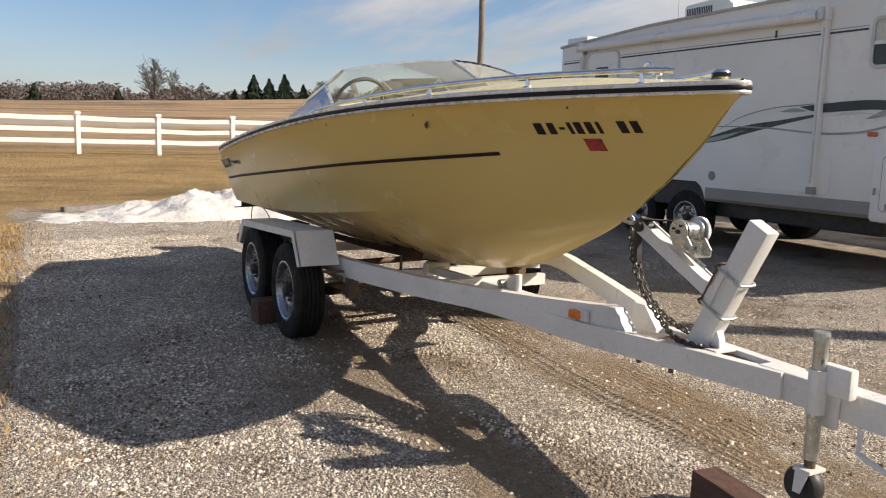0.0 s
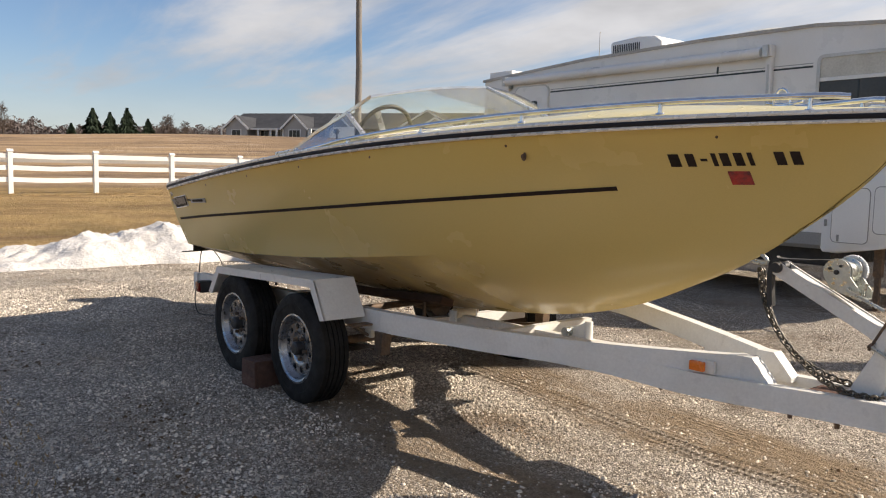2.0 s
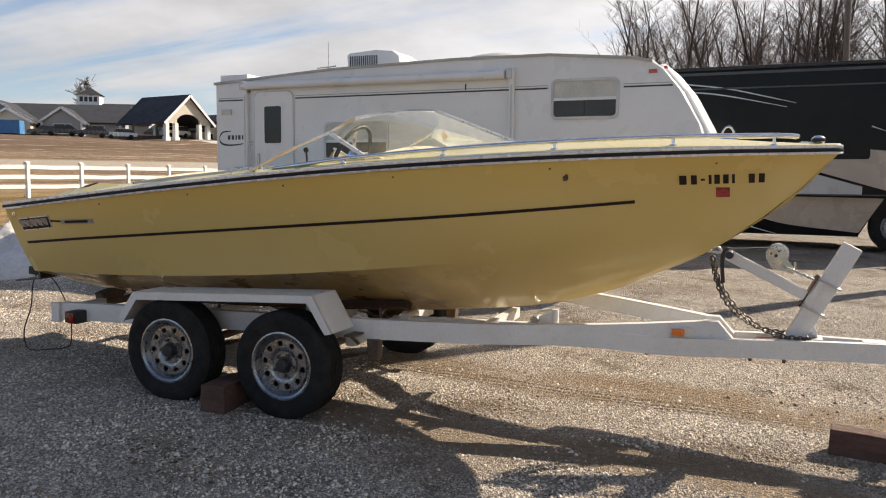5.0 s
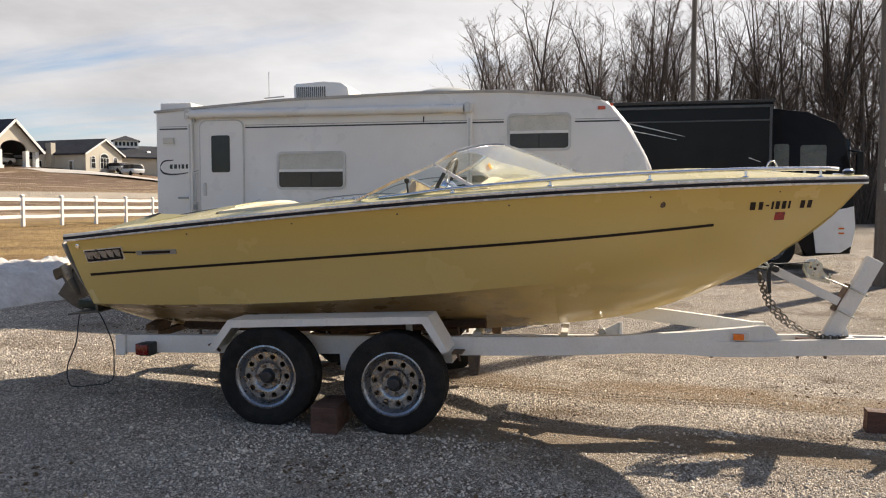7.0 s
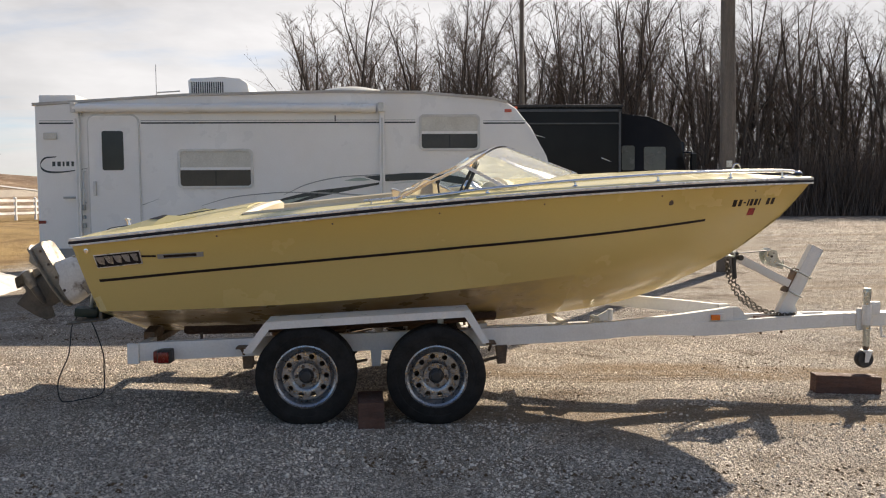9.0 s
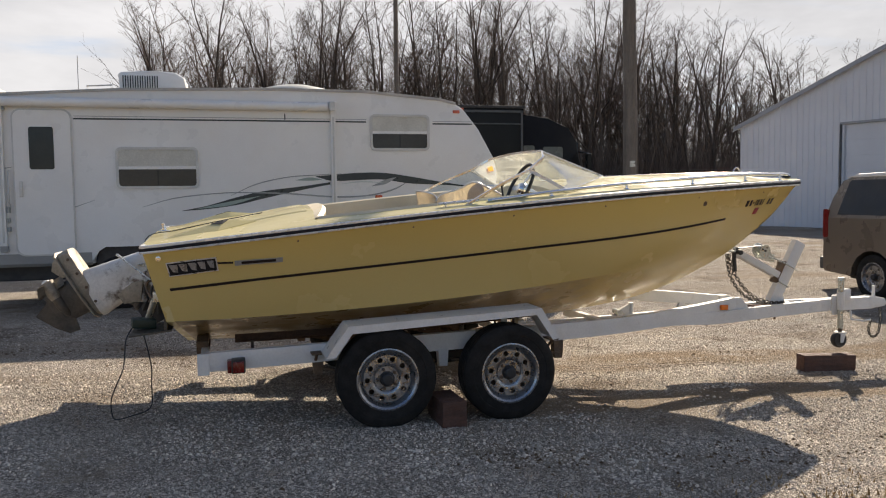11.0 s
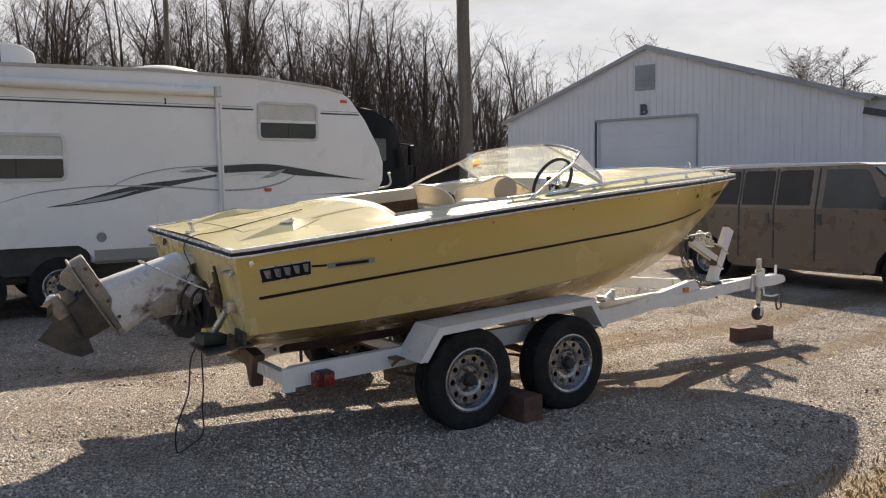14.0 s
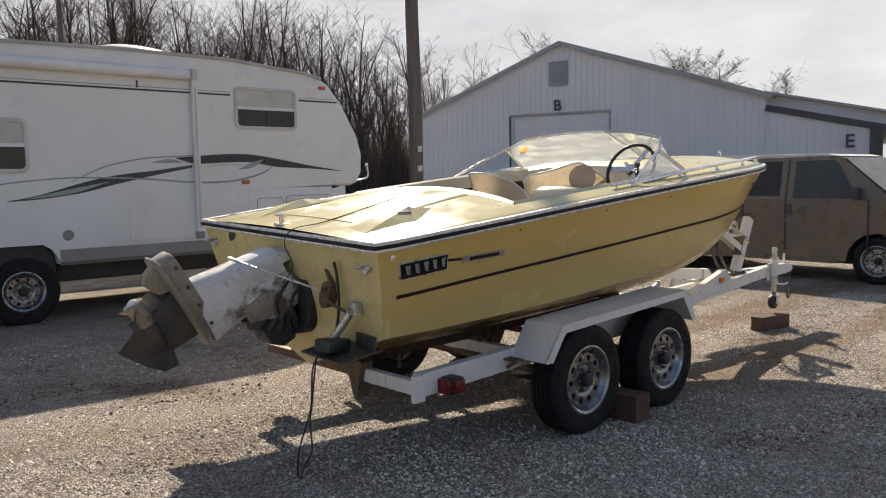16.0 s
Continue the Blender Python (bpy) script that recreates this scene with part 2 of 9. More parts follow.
    ruts = math_node("MULTIPLY", ruts, math_node("ADD", math_node("MULTIPLY", lug.outputs["Fac"], 0.75), 0.25))
    ruts = math_node("MULTIPLY", ruts, math_node("MULTIPLY", step(pos.outputs["X"], -0.2, 0.6), math_node("SUBTRACT", 1.0, step(pos.outputs["X"], 2.6, 3.6))))
    ruts = math_node("MULTIPLY", ruts, noise_of(nt, 2.4, 4.0, 0.6, (0.5, 1.0, 1.0), 0.34, 0.52))
    gravel = socket_mix(nt, math_node("MULTIPLY", ruts, 0.85), gravel, (0.115, 0.083, 0.056))
    # lawn: dormant straw with green and brown
    straw = socket_mix(nt, noise_of(nt, 0.5, 7.0, 0.7), (0.52, 0.335, 0.135), (0.36, 0.225, 0.095))
    straw = socket_mix(nt, noise_of(nt, 14.0, 4.0, 0.7), straw, (0.60, 0.425, 0.20))
    straw = socket_mix(nt, noise_of(nt, 0.22, 5.0, 0.6, None, 0.5, 0.72), straw, (0.25, 0.18, 0.075))
    straw = socket_mix(nt, noise_of(nt, 0.9, 6.0, 0.7, (1.0, 0.38, 1.0), 0.48, 0.68), straw, (0.27, 0.17, 0.085))
    # field: bare brown soil and stubble
    soil = socket_mix(nt, noise_of(nt, 0.06, 6.0, 0.6, (1.0, 0.25, 1.0)), (0.30, 0.21, 0.13), (0.47, 0.36, 0.225))
    soil = socket_mix(nt, noise_of(nt, 1.5, 5.0, 0.7), soil, (0.19, 0.125, 0.075))
    edge = noise_of(nt, 1.6, 5.0, 0.65, None, 0.2, 0.8)
    wob = math_node("MULTIPLY", edge, 0.7)
    south = step(math_node("ADD", pos.outputs["Y"], wob), -2.62, -2.32)      # 1 on the gravel side
    west = step(math_node("ADD", pos.outputs["X"], math_node("MULTIPLY", wob, 2.0)), -8.6, -7.2)
    lot = math_node("MULTIPLY", south, west)
    field = step(math_node("ADD", pos.outputs["X"], math_node("MULTIPLY", wob, 4.0)), -28.0, -24.0)
    lane = math_node("MULTIPLY", step(pos.outputs["X"], -52.5, -51.0), math_node("SUBTRACT", 1.0, step(pos.outputs["X"], -46.5, -45.0)))
    cover = socket_mix(nt, field, soil, straw)
    cover = socket_mix(nt, math_node("MULTIPLY", math_node("SUBTRACT", 1.0, step(pos.outputs["X"], -64.0, -56.0)), noise_of(nt, 0.12, 6.0, 0.65, (1.0, 0.3, 1.0), 0.20, 0.50)), cover, (0.17, 0.112, 0.07))
    stubble = math_node("MULTIPLY", math_node("SUBTRACT", 1.0, step(pos.outputs["Y"], 18.0, 48.0)), math_node("SUBTRACT", 1.0, field))
    cover = socket_mix(nt, math_node("MULTIPLY", stubble, math_node("ADD", math_node("MULTIPLY", noise_of(nt, 0.9, 6.0, 0.7, (1.0, 0.2, 1.0)), 0.35), 0.5)), cover, (0.60, 0.41, 0.23))
    drift = math_node("SUBTRACT", 1.0, field)
    cover = socket_mix(nt, math_node("MULTIPLY", drift, noise_of(nt, 0.42, 7.0, 0.72, (1.0, 0.10, 1.0), 0.47, 0.62)), cover, (0.20, 0.135, 0.095))
    cover = socket_mix(nt, math_node("MULTIPLY", drift, noise_of(nt, 0.75, 6.0, 0.75, (1.0, 0.13, 1.0), 0.55, 0.68)), cover, (0.62, 0.49, 0.36))
    cover = socket_mix(nt, lane, cover, (0.52, 0.45, 0.36))
    col = socket_mix(nt, lot, cover, gravel)
    K(col, b.inputs["Base Color"])
    b.inputs["Roughness"].default_value = 0.92
    b.inputs["Specular IOR Level"].default_value = 0.2
    hgt = math_node("ADD", math_node("ADD", math_node("MULTIPLY", dark, -0.9), math_node("MULTIPLY", sep2.outputs[1], 0.5)), math_node("MULTIPLY", noise_of(nt, 60.0, 3.0), 0.6))
    hgt = math_node("SUBTRACT", hgt, math_node("MULTIPLY", ruts, 1.6))
    hgt = math_node("ADD", hgt, math_node("MULTIPLY", math_node("MULTIPLY", math_node("MULTIPLY", tread.outputs["Fac"], lanes), noise_of(nt, 2.6, 4.0, 0.6, (0.6, 2.0, 1.0), 0.42, 0.6)), 1.0))
    bp = N("ShaderNodeBump"); bp.inputs["Strength"].default_value, bp.inputs["Distance"].default_value = 1.0, 0.015
    K(hgt, bp.inputs["Height"]); K(bp.outputs[0], b.inputs["Normal"])
    return m


M_GROUND = ground_material()
M_STONE = mat("crushed_stone", (0.68, 0.605, 0.51), (0.40, 0.35, 0.285), scale=0.9, grain=60, grain_amount=0.2, rough=0.9, bump=0.4, island=0.58, spec=0.2, stain=(0.24, 0.175, 0.12), stain_scale=1.0, stain_at=(0.53, 0.68))
M_STRAW = mat("dry_grass", (0.42, 0.29, 0.135), (0.32, 0.215, 0.10), scale=2, grain=30, rough=0.85, bump=0, island=0.4, spec=0.2)
M_CLOD = mat("brown_dirt_clods", (0.17, 0.115, 0.07), (0.11, 0.075, 0.047), scale=6, grain=40, grain_amount=0.3, rough=0.95, bump=0.5, island=0.3, spec=0.1)
M_SNOW = mat("old_snow", (0.68, 0.65, 0.615), (0.54, 0.51, 0.475), scale=3.2, grain=18, grain_amount=0.12, rough=0.75, bump=0.4, depth=0.025,
             stain=(0.42, 0.36, 0.29), stain_scale=5.0, stain_at=(0.6, 0.78))
M_LIP = mat("bright_rail_lip", (0.80, 0.79, 0.76), (0.70, 0.69, 0.67), scale=6, grain=120, grain_amount=0.05, rough=0.3, metal=0.25, bump=0.02)
M_HULL = mat("yellow_gelcoat", (0.625, 0.490, 0.190), (0.610, 0.487, 0.203), scale=0.7, grain=220, grain_amount=0.04, rough=0.25, rough_var=0.03, bump=0.01, spread=(0.15, 0.85),
             coat=0.06, spec=0.38, stain=(0.595, 0.47, 0.183), stain_scale=0.8, stain_at=(0.1, 1.0), stretch=(0.4, 1.0, 1.6))
# brown stain plus the underside's shade, both put into the bottom's colour
M_BOTTOM = mat("stained_shaded_gelcoat", (0.30, 0.220, 0.100), (0.215, 0.152, 0.074), scale=1.4, grain=120, grain_amount=0.06, rough=0.36, bump=0.03, spec=0.32,
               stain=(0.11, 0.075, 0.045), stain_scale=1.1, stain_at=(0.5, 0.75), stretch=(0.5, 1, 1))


def lighten_forward(m):
    """The stain, and the underside's shade painted with it, end unevenly towards the bow."""
    nt = m.node_tree
    b = nt.nodes["Principled BSDF"]
    old = b.inputs["Base Color"].links[0].from_socket
    tc = nt.nodes.new("ShaderNodeTexCoord")
    px = nt.nodes.new("ShaderNodeSeparateXYZ")
    nt.links.new(tc.outputs["Object"], px.inputs[0])
    wob = nt.nodes.new("ShaderNodeMath")
    wob.operation = "MULTIPLY_ADD"
    nt.links.new(noise_of(nt, 2.2, 5.0), wob.inputs[0])
    wob.inputs[1].default_value = 0.45
    nt.links.new(px.outputs["X"], wob.inputs[2])
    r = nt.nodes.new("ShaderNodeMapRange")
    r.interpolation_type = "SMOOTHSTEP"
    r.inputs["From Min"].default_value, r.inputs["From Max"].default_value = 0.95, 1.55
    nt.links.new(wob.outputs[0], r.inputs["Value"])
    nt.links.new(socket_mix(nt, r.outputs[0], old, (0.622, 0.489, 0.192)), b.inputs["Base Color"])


lighten_forward(M_BOTTOM)


def amber_band(m):
    """Under the rail the gelcoat has kept its deeper colour; further down it has faded."""
    nt = m.node_tree
    b = nt.nodes["Principled BSDF"]
    old = b.inputs["Base Color"].links[0].from_socket
    tc = nt.nodes.new("ShaderNodeTexCoord")
    at = nt.nodes.new("ShaderNodeSeparateXYZ")
    nt.links.new(tc.outputs["Object"], at.inputs[0])
    slope = nt.nodes.new("ShaderNodeMath")
    slope.operation = "MULTIPLY_ADD"
    nt.links.new(at.outputs["X"], slope.inputs[0])
    slope.inputs[1].default_value = -0.075
    nt.links.new(at.outputs["Z"], slope.inputs[2])
    wob = nt.nodes.new("ShaderNodeMath")
    wob.operation = "MULTIPLY_ADD"
    nt.links.new(noise_of(nt, 1.1, 2.0, 0.5, (0.5, 1.0, 2.0), 0.2, 0.8), wob.inputs[0])
    wob.inputs[1].default_value = 0.09
    nt.links.new(slope.outputs[0], wob.inputs[2])
    r = nt.nodes.new("ShaderNodeMapRange")
    r.interpolation_type = "SMOOTHSTEP"
    for key, value in (("From Min", 1.10), ("From Max", 1.46), ("To Min", 0.0), ("To Max", 0.5)):
        r.inputs[key].default_value = value
    nt.links.new(wob.outputs[0], r.inputs["Value"])
    nt.links.new(socket_mix(nt, r.outputs[0], old, (0.62, 0.425, 0.095)), b.inputs["Base Color"])


amber_band(M_HULL)
M_TRANSOM = mat("faded_transom_gelcoat", (0.655, 0.565, 0.285), (0.60, 0.505, 0.235), scale=1.6, grain=160, grain_amount=0.05, rough=0.3, bump=0.02, spec=0.3, stain=(0.40, 0.32, 0.17), stain_scale=2.4, stain_at=(0.58, 0.85))
M_DECK = mat("cream_yellow_gelcoat", (0.62, 0.54, 0.275), (0.56, 0.50, 0.285), scale=1.1, grain=150, grain_amount=0.05, rough=0.22, rough_var=0.10, bump=0.015, spec=0.07)
M_CREAM = mat("cream_vinyl", (0.77, 0.68, 0.50), (0.66, 0.56, 0.38), scale=2.2, grain=120, grain_amount=0.06, rough=0.5, bump=0.1)
M_TANSEAT = mat("aged_cream_shell", (0.78, 0.70, 0.55), (0.69, 0.60, 0.45), scale=3, grain=90, rough=0.5, bump=0.08)
M_PAD = mat("tan_vinyl_pad", (0.50, 0.38, 0.26), (0.43, 0.32, 0.21), scale=5, grain=90, rough=0.55, bump=0.1)
M_BUNK = mat("wet_brown_bunk_carpet", (0.06, 0.034, 0.024), (0.095, 0.055, 0.036), scale=4, grain=90, grain_amount=0.3, rough=0.95, bump=0.6, spec=0.1)
M_CARPET = mat("worn_brown_carpet", (0.10, 0.055, 0.033), (0.16, 0.095, 0.06), scale=4, grain=120, grain_amount=0.35, rough=0.95, bump=0.7, spec=0.1)
M_BLACK = mat("black_rubber", (0.022, 0.022, 0.024), (0.035, 0.034, 0.033), scale=6, grain=90, rough=0.55, bump=0.1)
M_NAVY = mat("black_vinyl_insert", (0.010, 0.010, 0.015), (0.018, 0.017, 0.022), scale=3, grain=90, rough=0.5, bump=0.05, spec=0.25)
M_TYRE = mat("dusty_tyre_rubber", (0.011, 0.0105, 0.010), (0.022, 0.0205, 0.019), scale=4, grain=70, grain_amount=0.25, rough=0.8, bump=0.3, spec=0.25)
M_CHROME = mat("pitted_chrome", (0.80, 0.81, 0.83), (0.62, 0.63, 0.66), scale=12, grain=160, grain_amount=0.06, rough=0.16, rough_var=0.1, metal=1.0, bump=0.04)
M_ALU = mat("dull_aluminium", (0.74, 0.75, 0.78), (0.60, 0.61, 0.64), scale=8, grain=120, rough=0.34, metal=0.7, bump=0.05)
M_LOUVRE = mat("dull_silver_louvre", (0.33, 0.34, 0.36), (0.25, 0.255, 0.27), scale=9, grain=80, rough=0.35, metal=0.5, bump=0.05)
M_RIM = mat("galvanised_wheel_silver", (0.37, 0.38, 0.40), (0.27, 0.275, 0.29), scale=9, grain=80, rough=0.33, metal=0.9, bump=0.1, stain=(0.26, 0.19, 0.13), stain_scale=8, stain_at=(0.6, 0.75))
M_TRAILER = mat("white_trailer_paint", (0.78, 0.77, 0.74), (0.70, 0.685, 0.65), scale=3, grain=70, grain_amount=0.06, rough=0.42, bump=0.06,
                stain=(0.40, 0.27, 0.17), stain_scale=7, stain_at=(0.66, 0.8))
M_STEEL = mat("rusty_dark_steel", (0.13, 0.10, 0.08), (0.20, 0.13, 0.08), scale=9, grain=90, grain_amount=0.3, rough=0.7, metal=0.5, bump=0.3)
M_CHAIN = mat("dull_grey_chain_steel", (0.085, 0.08, 0.07), (0.13, 0.112, 0.09), scale=14, grain=120, grain_amount=0.25, rough=0.5, metal=0.6, bump=0.2)
M_GALV = mat("zinc_plated_steel", (0.60, 0.61, 0.58), (0.46, 0.47, 0.43), scale=12, grain=90, rough=0.35, metal=0.8, bump=0.1)
M_DRIVE = mat("scuffed_white_drive_paint", (0.72, 0.71, 0.68), (0.58, 0.56, 0.52), scale=5, grain=60, grain_amount=0.1, rough=0.45, bump=0.2,
              stain=(0.16, 0.12, 0.09), stain_scale=4.2, stain_at=(0.53, 0.62))
M_DRIVEGREY = mat("weathered_drive_metal", (0.24, 0.215, 0.175), (0.36, 0.32, 0.26), scale=6, grain=60, grain_amount=0.2, rough=0.55, metal=0.3, bump=0.3,
                  stain=(0.12, 0.09, 0.07), stain_scale=5, stain_at=(0.55, 0.68))
M_WOOD = mat("reddish_timber", (0.135, 0.066, 0.045), (0.085, 0.045, 0.033), scale=4, grain=50, grain_amount=0.25, rough=0.8, bump=0.5, depth=0.006, stretch=(1, 8, 8))
M_AMBER = mat("amber_lens", (0.85, 0.22, 0.03), (0.75, 0.17, 0.02), scale=20, grain=60, rough=0.2, bump=0.1)
M_MARK = mat("red_orange_lens", (0.62, 0.11, 0.045), (0.52, 0.085, 0.035), scale=20, grain=60, rough=0.2, bump=0.1)
M_RED = mat("red_lens", (0.20, 0.012, 0.010), (0.14, 0.010, 0.009), scale=20, grain=60, rough=0.2, bump=0.1)
M_DECAL = mat("faded_red_sticker", (0.40, 0.035, 0.03), (0.12, 0.03, 0.035), scale=30, grain=90, rough=0.6, bump=0)
M_INK = mat("black_vinyl_lettering", (0.018, 0.012, 0.011), (0.03, 0.02, 0.018), scale=20, grain=90, rough=0.6, bump=0, spec=0.2)
M_LOWER = mat("dark_lower_unit_metal", (0.048, 0.045, 0.040), (0.10, 0.086, 0.07), scale=6, grain=60, grain_amount=0.2, rough=0.55, metal=0.3, bump=0.3)
M_GREEN = mat("green_plastic", (0.012, 0.030, 0.021), (0.009, 0.022, 0.017), scale=10, grain=60, rough=0.45, bump=0.05)
M_RV = mat("white_fibreglass_siding", (0.80, 0.80, 0.78), (0.74, 0.735, 0.71), scale=0.8, grain=90, grain_amount=0.03, rough=0.4, bump=0.04)
M_RVGREY = mat("grey_siding_panel", (0.30, 0.30, 0.29), (0.25, 0.25, 0.24), scale=1.2, grain=70, rough=0.5, bump=0.08)
M_RVTRIM = mat("pale_aluminium_trim", (0.60, 0.60, 0.58), (0.50, 0.50, 0.48), scale=3, grain=70, rough=0.45, metal=0.3, bump=0.05)
M_ROOF = mat("weathered_rubber_roof", (0.50, 0.48, 0.45), (0.38, 0.37, 0.345), scale=2, grain=40, grain_amount=0.15, rough=0.9, bump=0.2)
M_STRIPE_PALE = mat("pale_sage_vinyl_graphic", (0.58, 0.62, 0.60), (0.52, 0.56, 0.54), scale=3, grain=60, rough=0.4, bump=0)
M_STRIPE_DARK = mat("dark_green_vinyl_graphic", (0.025, 0.035, 0.038), (0.04, 0.05, 0.05), scale=3, grain=60, rough=0.4, bump=0)
M_STRIPE_GREY = mat("grey_vinyl_graphic", (0.27, 0.29, 0.29), (0.34, 0.36, 0.35), scale=3, grain=60, rough=0.4, bump=0)
M_STRIPE_GREEN = mat("sage_vinyl_graphic", (0.30, 0.38, 0.34), (0.26, 0.33, 0.30), scale=3, grain=60, rough=0.4, bump=0)
M_CAMPANE = mat("brown_grey_window_glass", (0.040, 0.036, 0.032), (0.060, 0.053, 0.047), scale=1.6, grain=40, rough=0.14, rough_var=0.05, bump=0, spec=0.35)
M_PANE_DARK = mat("dark_window_glass", (0.018, 0.018, 0.018), (0.03, 0.029, 0.028), scale=1.6, grain=40, rough=0.12, rough_var=0.05, bump=0, spec=0.35)
M_BLIND = mat("pleated_shade", (0.60, 0.595, 0.54), (0.52, 0.515, 0.46), scale=4, grain=50, rough=0.6, bump=0.1)
M_MH = mat("black_coach_paint", (0.010, 0.010, 0.011), (0.016, 0.016, 0.016), scale=0.7, grain=60, rough=0.16, rough_var=0.06, bump=0, spec=0.12)
M_VANPANE = mat("tinted_van_glass", (0.022, 0.027, 0.026), (0.038, 0.046, 0.043), scale=1.4, grain=30, rough=0.1, bump=0, spec=0.6)
M_CABPANE = mat("grey_green_cab_glass", (0.085, 0.095, 0.088), (0.11, 0.12, 0.11), scale=1.2, grain=30, rough=0.2, bump=0, spec=0.4)
M_MHTAN = mat("tan_coach_paint", (0.44, 0.365, 0.30), (0.39, 0.32, 0.26), scale=0.7, grain=60, rough=0.3, bump=0)
M_MHGREY = mat("pale_grey_coach_paint", (0.46, 0.45, 0.44), (0.41, 0.40, 0.39), scale=0.7, grain=60, rough=0.3, bump=0)
M_VAN = mat("bronze_van_paint", (0.19, 0.155, 0.122), (0.16, 0.128, 0.10), scale=1.2, grain=120, grain_amount=0.05, rough=0.35, bump=0.02, metal=0.35, coat=0.2, spread=(0.15, 0.85))
M_VANROOF = mat("pale_roof_paint", (0.74, 0.72, 0.69), (0.64, 0.61, 0.58), scale=1.2, grain=80, rough=0.4, bump=0.03)
M_SHED = mat("white_ribbed_steel", (0.70, 0.71, 0.73), (0.64, 0.65, 0.67), scale=0.5, grain=30, grain_amount=0.04, rough=0.45, bump=0.03)
M_SHEDROOF = mat("grey_ribbed_roof_steel", (0.36, 0.37, 0.39), (0.30, 0.31, 0.32), scale=0.6, grain=30, rough=0.45, metal=0.3, bump=0.05)
M_SHEDTRIM = mat("dark_steel_trim", (0.05, 0.055, 0.06), (0.07, 0.075, 0.08), scale=2, grain=40, rough=0.5, bump=0.03)
M_FENCE = mat("white_vinyl_fence", (0.83, 0.82, 0.79), (0.77, 0.76, 0.73), scale=1.5, grain=40, grain_amount=0.04, rough=0.5, bump=0.03)
M_POLE = mat("weathered_utility_pole", (0.18, 0.155, 0.13), (0.125, 0.108, 0.092), scale=2, grain=26, grain_amount=0.25, rough=0.9, bump=0.6, depth=0.01, stretch=(6, 6, 0.6))
M_POLEGREY = mat("grey_weathered_pole", (0.25, 0.23, 0.21), (0.18, 0.165, 0.15), scale=2, grain=26, grain_amount=0.2, rough=0.9, bump=0.5, depth=0.01, stretch=(6, 6, 0.6))
M_BARK = mat("bare_grey_brown_bark", (0.078, 0.063, 0.053), (0.115, 0.094, 0.080), scale=1.2, grain=14, grain_amount=0.25, rough=0.95, bump=0.4, item=0.3, spec=0.1)
M_TWIG = mat("bare_twigs", (0.118, 0.093, 0.077), (0.160, 0.128, 0.107), scale=1.0, grain=10, rough=0.95, bump=0, item=0.3, spec=0.1)
M_FAR = mat("distant_bare_woods", (0.105, 0.087, 0.082), (0.145, 0.120, 0.110), scale=0.05, grain=2, grain_amount=0.15, rough=0.95, bump=0, island=0.15, spec=0.1)
M_BRUSH = mat("winter_brush", (0.128, 0.101, 0.083), (0.180, 0.143, 0.118), scale=0.3, grain=6, grain_amount=0.3, rough=0.95, bump=0, island=0.5, spec=0.1)
M_CONIFER = mat("dark_conifer_needles", (0.03, 0.045, 0.03), (0.05, 0.065, 0.04), scale=0.6, grain=6, grain_amount=0.3, rough=0.9, bump=0, island=0.4, spec=0.1)
M_SHINGLE = mat("charcoal_shingles", (0.045, 0.046, 0.052), (0.062, 0.064, 0.070), scale=0.5, grain=5, grain_amount=0.2, rough=0.9, bump=0.2, spec=0.2)
M_SIDING = mat("grey_lap_siding", (0.30, 0.30, 0.30), (0.36, 0.36, 0.355), scale=0.3, grain=8, rough=0.7, bump=0.1)
M_SIDING_TAN = mat("cream_siding", (0.58, 0.53, 0.43), (0.50, 0.46, 0.38), scale=0.3, grain=8, rough=0.7, bump=0.1)
M_CONCRETE = mat("pale_concrete", (0.56, 0.53, 0.48), (0.48, 0.45, 0.41), scale=0.3, grain=4, rough=0.85, bump=0.1)
M_WHITE = mat("white_trim_paint", (0.80, 0.80, 0.79), (0.74, 0.74, 0.72), scale=1.0, grain=20, grain_amount=0.04, rough=0.5, bump=0.03)
M_BLUE = mat("blue_container_paint", (0.06, 0.22, 0.47), (0.05, 0.18, 0.40), scale=0.6, grain=12, rough=0.5, bump=0.05)
M_CAR_DARK = mat("dark_car_paint", (0.03, 0.033, 0.04), (0.045, 0.045, 0.05), scale=1, grain=30, rough=0.25, bump=0, coat=0.4)
M_CAR_SILVER = mat("silver_car_paint", (0.52, 0.53, 0.55), (0.46, 0.47, 0.48), scale=1, grain=30, rough=0.3, metal=0.4, bump=0, coat=0.4)
M_WING = glass("clear_wing_glass", ior=1.15)
M_HAZE = glass("scratched_plexiglass", (0.95, 0.96, 0.93), haze=0.17, haze_color=(0.95, 0.96, 0.86), ior=1.10)
M_STICKER = glass("sunlit_orange_sticker", (0.9, 0.6, 0.3), haze=0.32, haze_color=(0.92, 0.66, 0.30), ior=1.2)


# ---- mesh helpers ----
def thing(name, label, category, group="", at=None, kind=""):
    ob = new(name)
    ob.empty_display_size = 0.1
    if at is not None:
        ob.matrix_world = at if isinstance(at, Matrix) else Matrix.Translation(at)
    return tagged(ob, label, category, group, kind)


def mesh_of(name, bm, material, smooth=None):
    me = bpy.data.meshes.new(name)
    bmesh.ops.recalc_face_normals(bm, faces=bm.faces)
    if smooth:
        for f in bm.faces:
            f.smooth = True
        for e in bm.edges:
            if len(e.link_faces) == 2 and e.calc_face_angle(0) > radians(smooth):
                e.smooth = False
    bm.to_mesh(me)
    bm.free()
    for m in (material if isinstance(material, (list, tuple)) else [material]):
        me.materials.append(m)
    return me


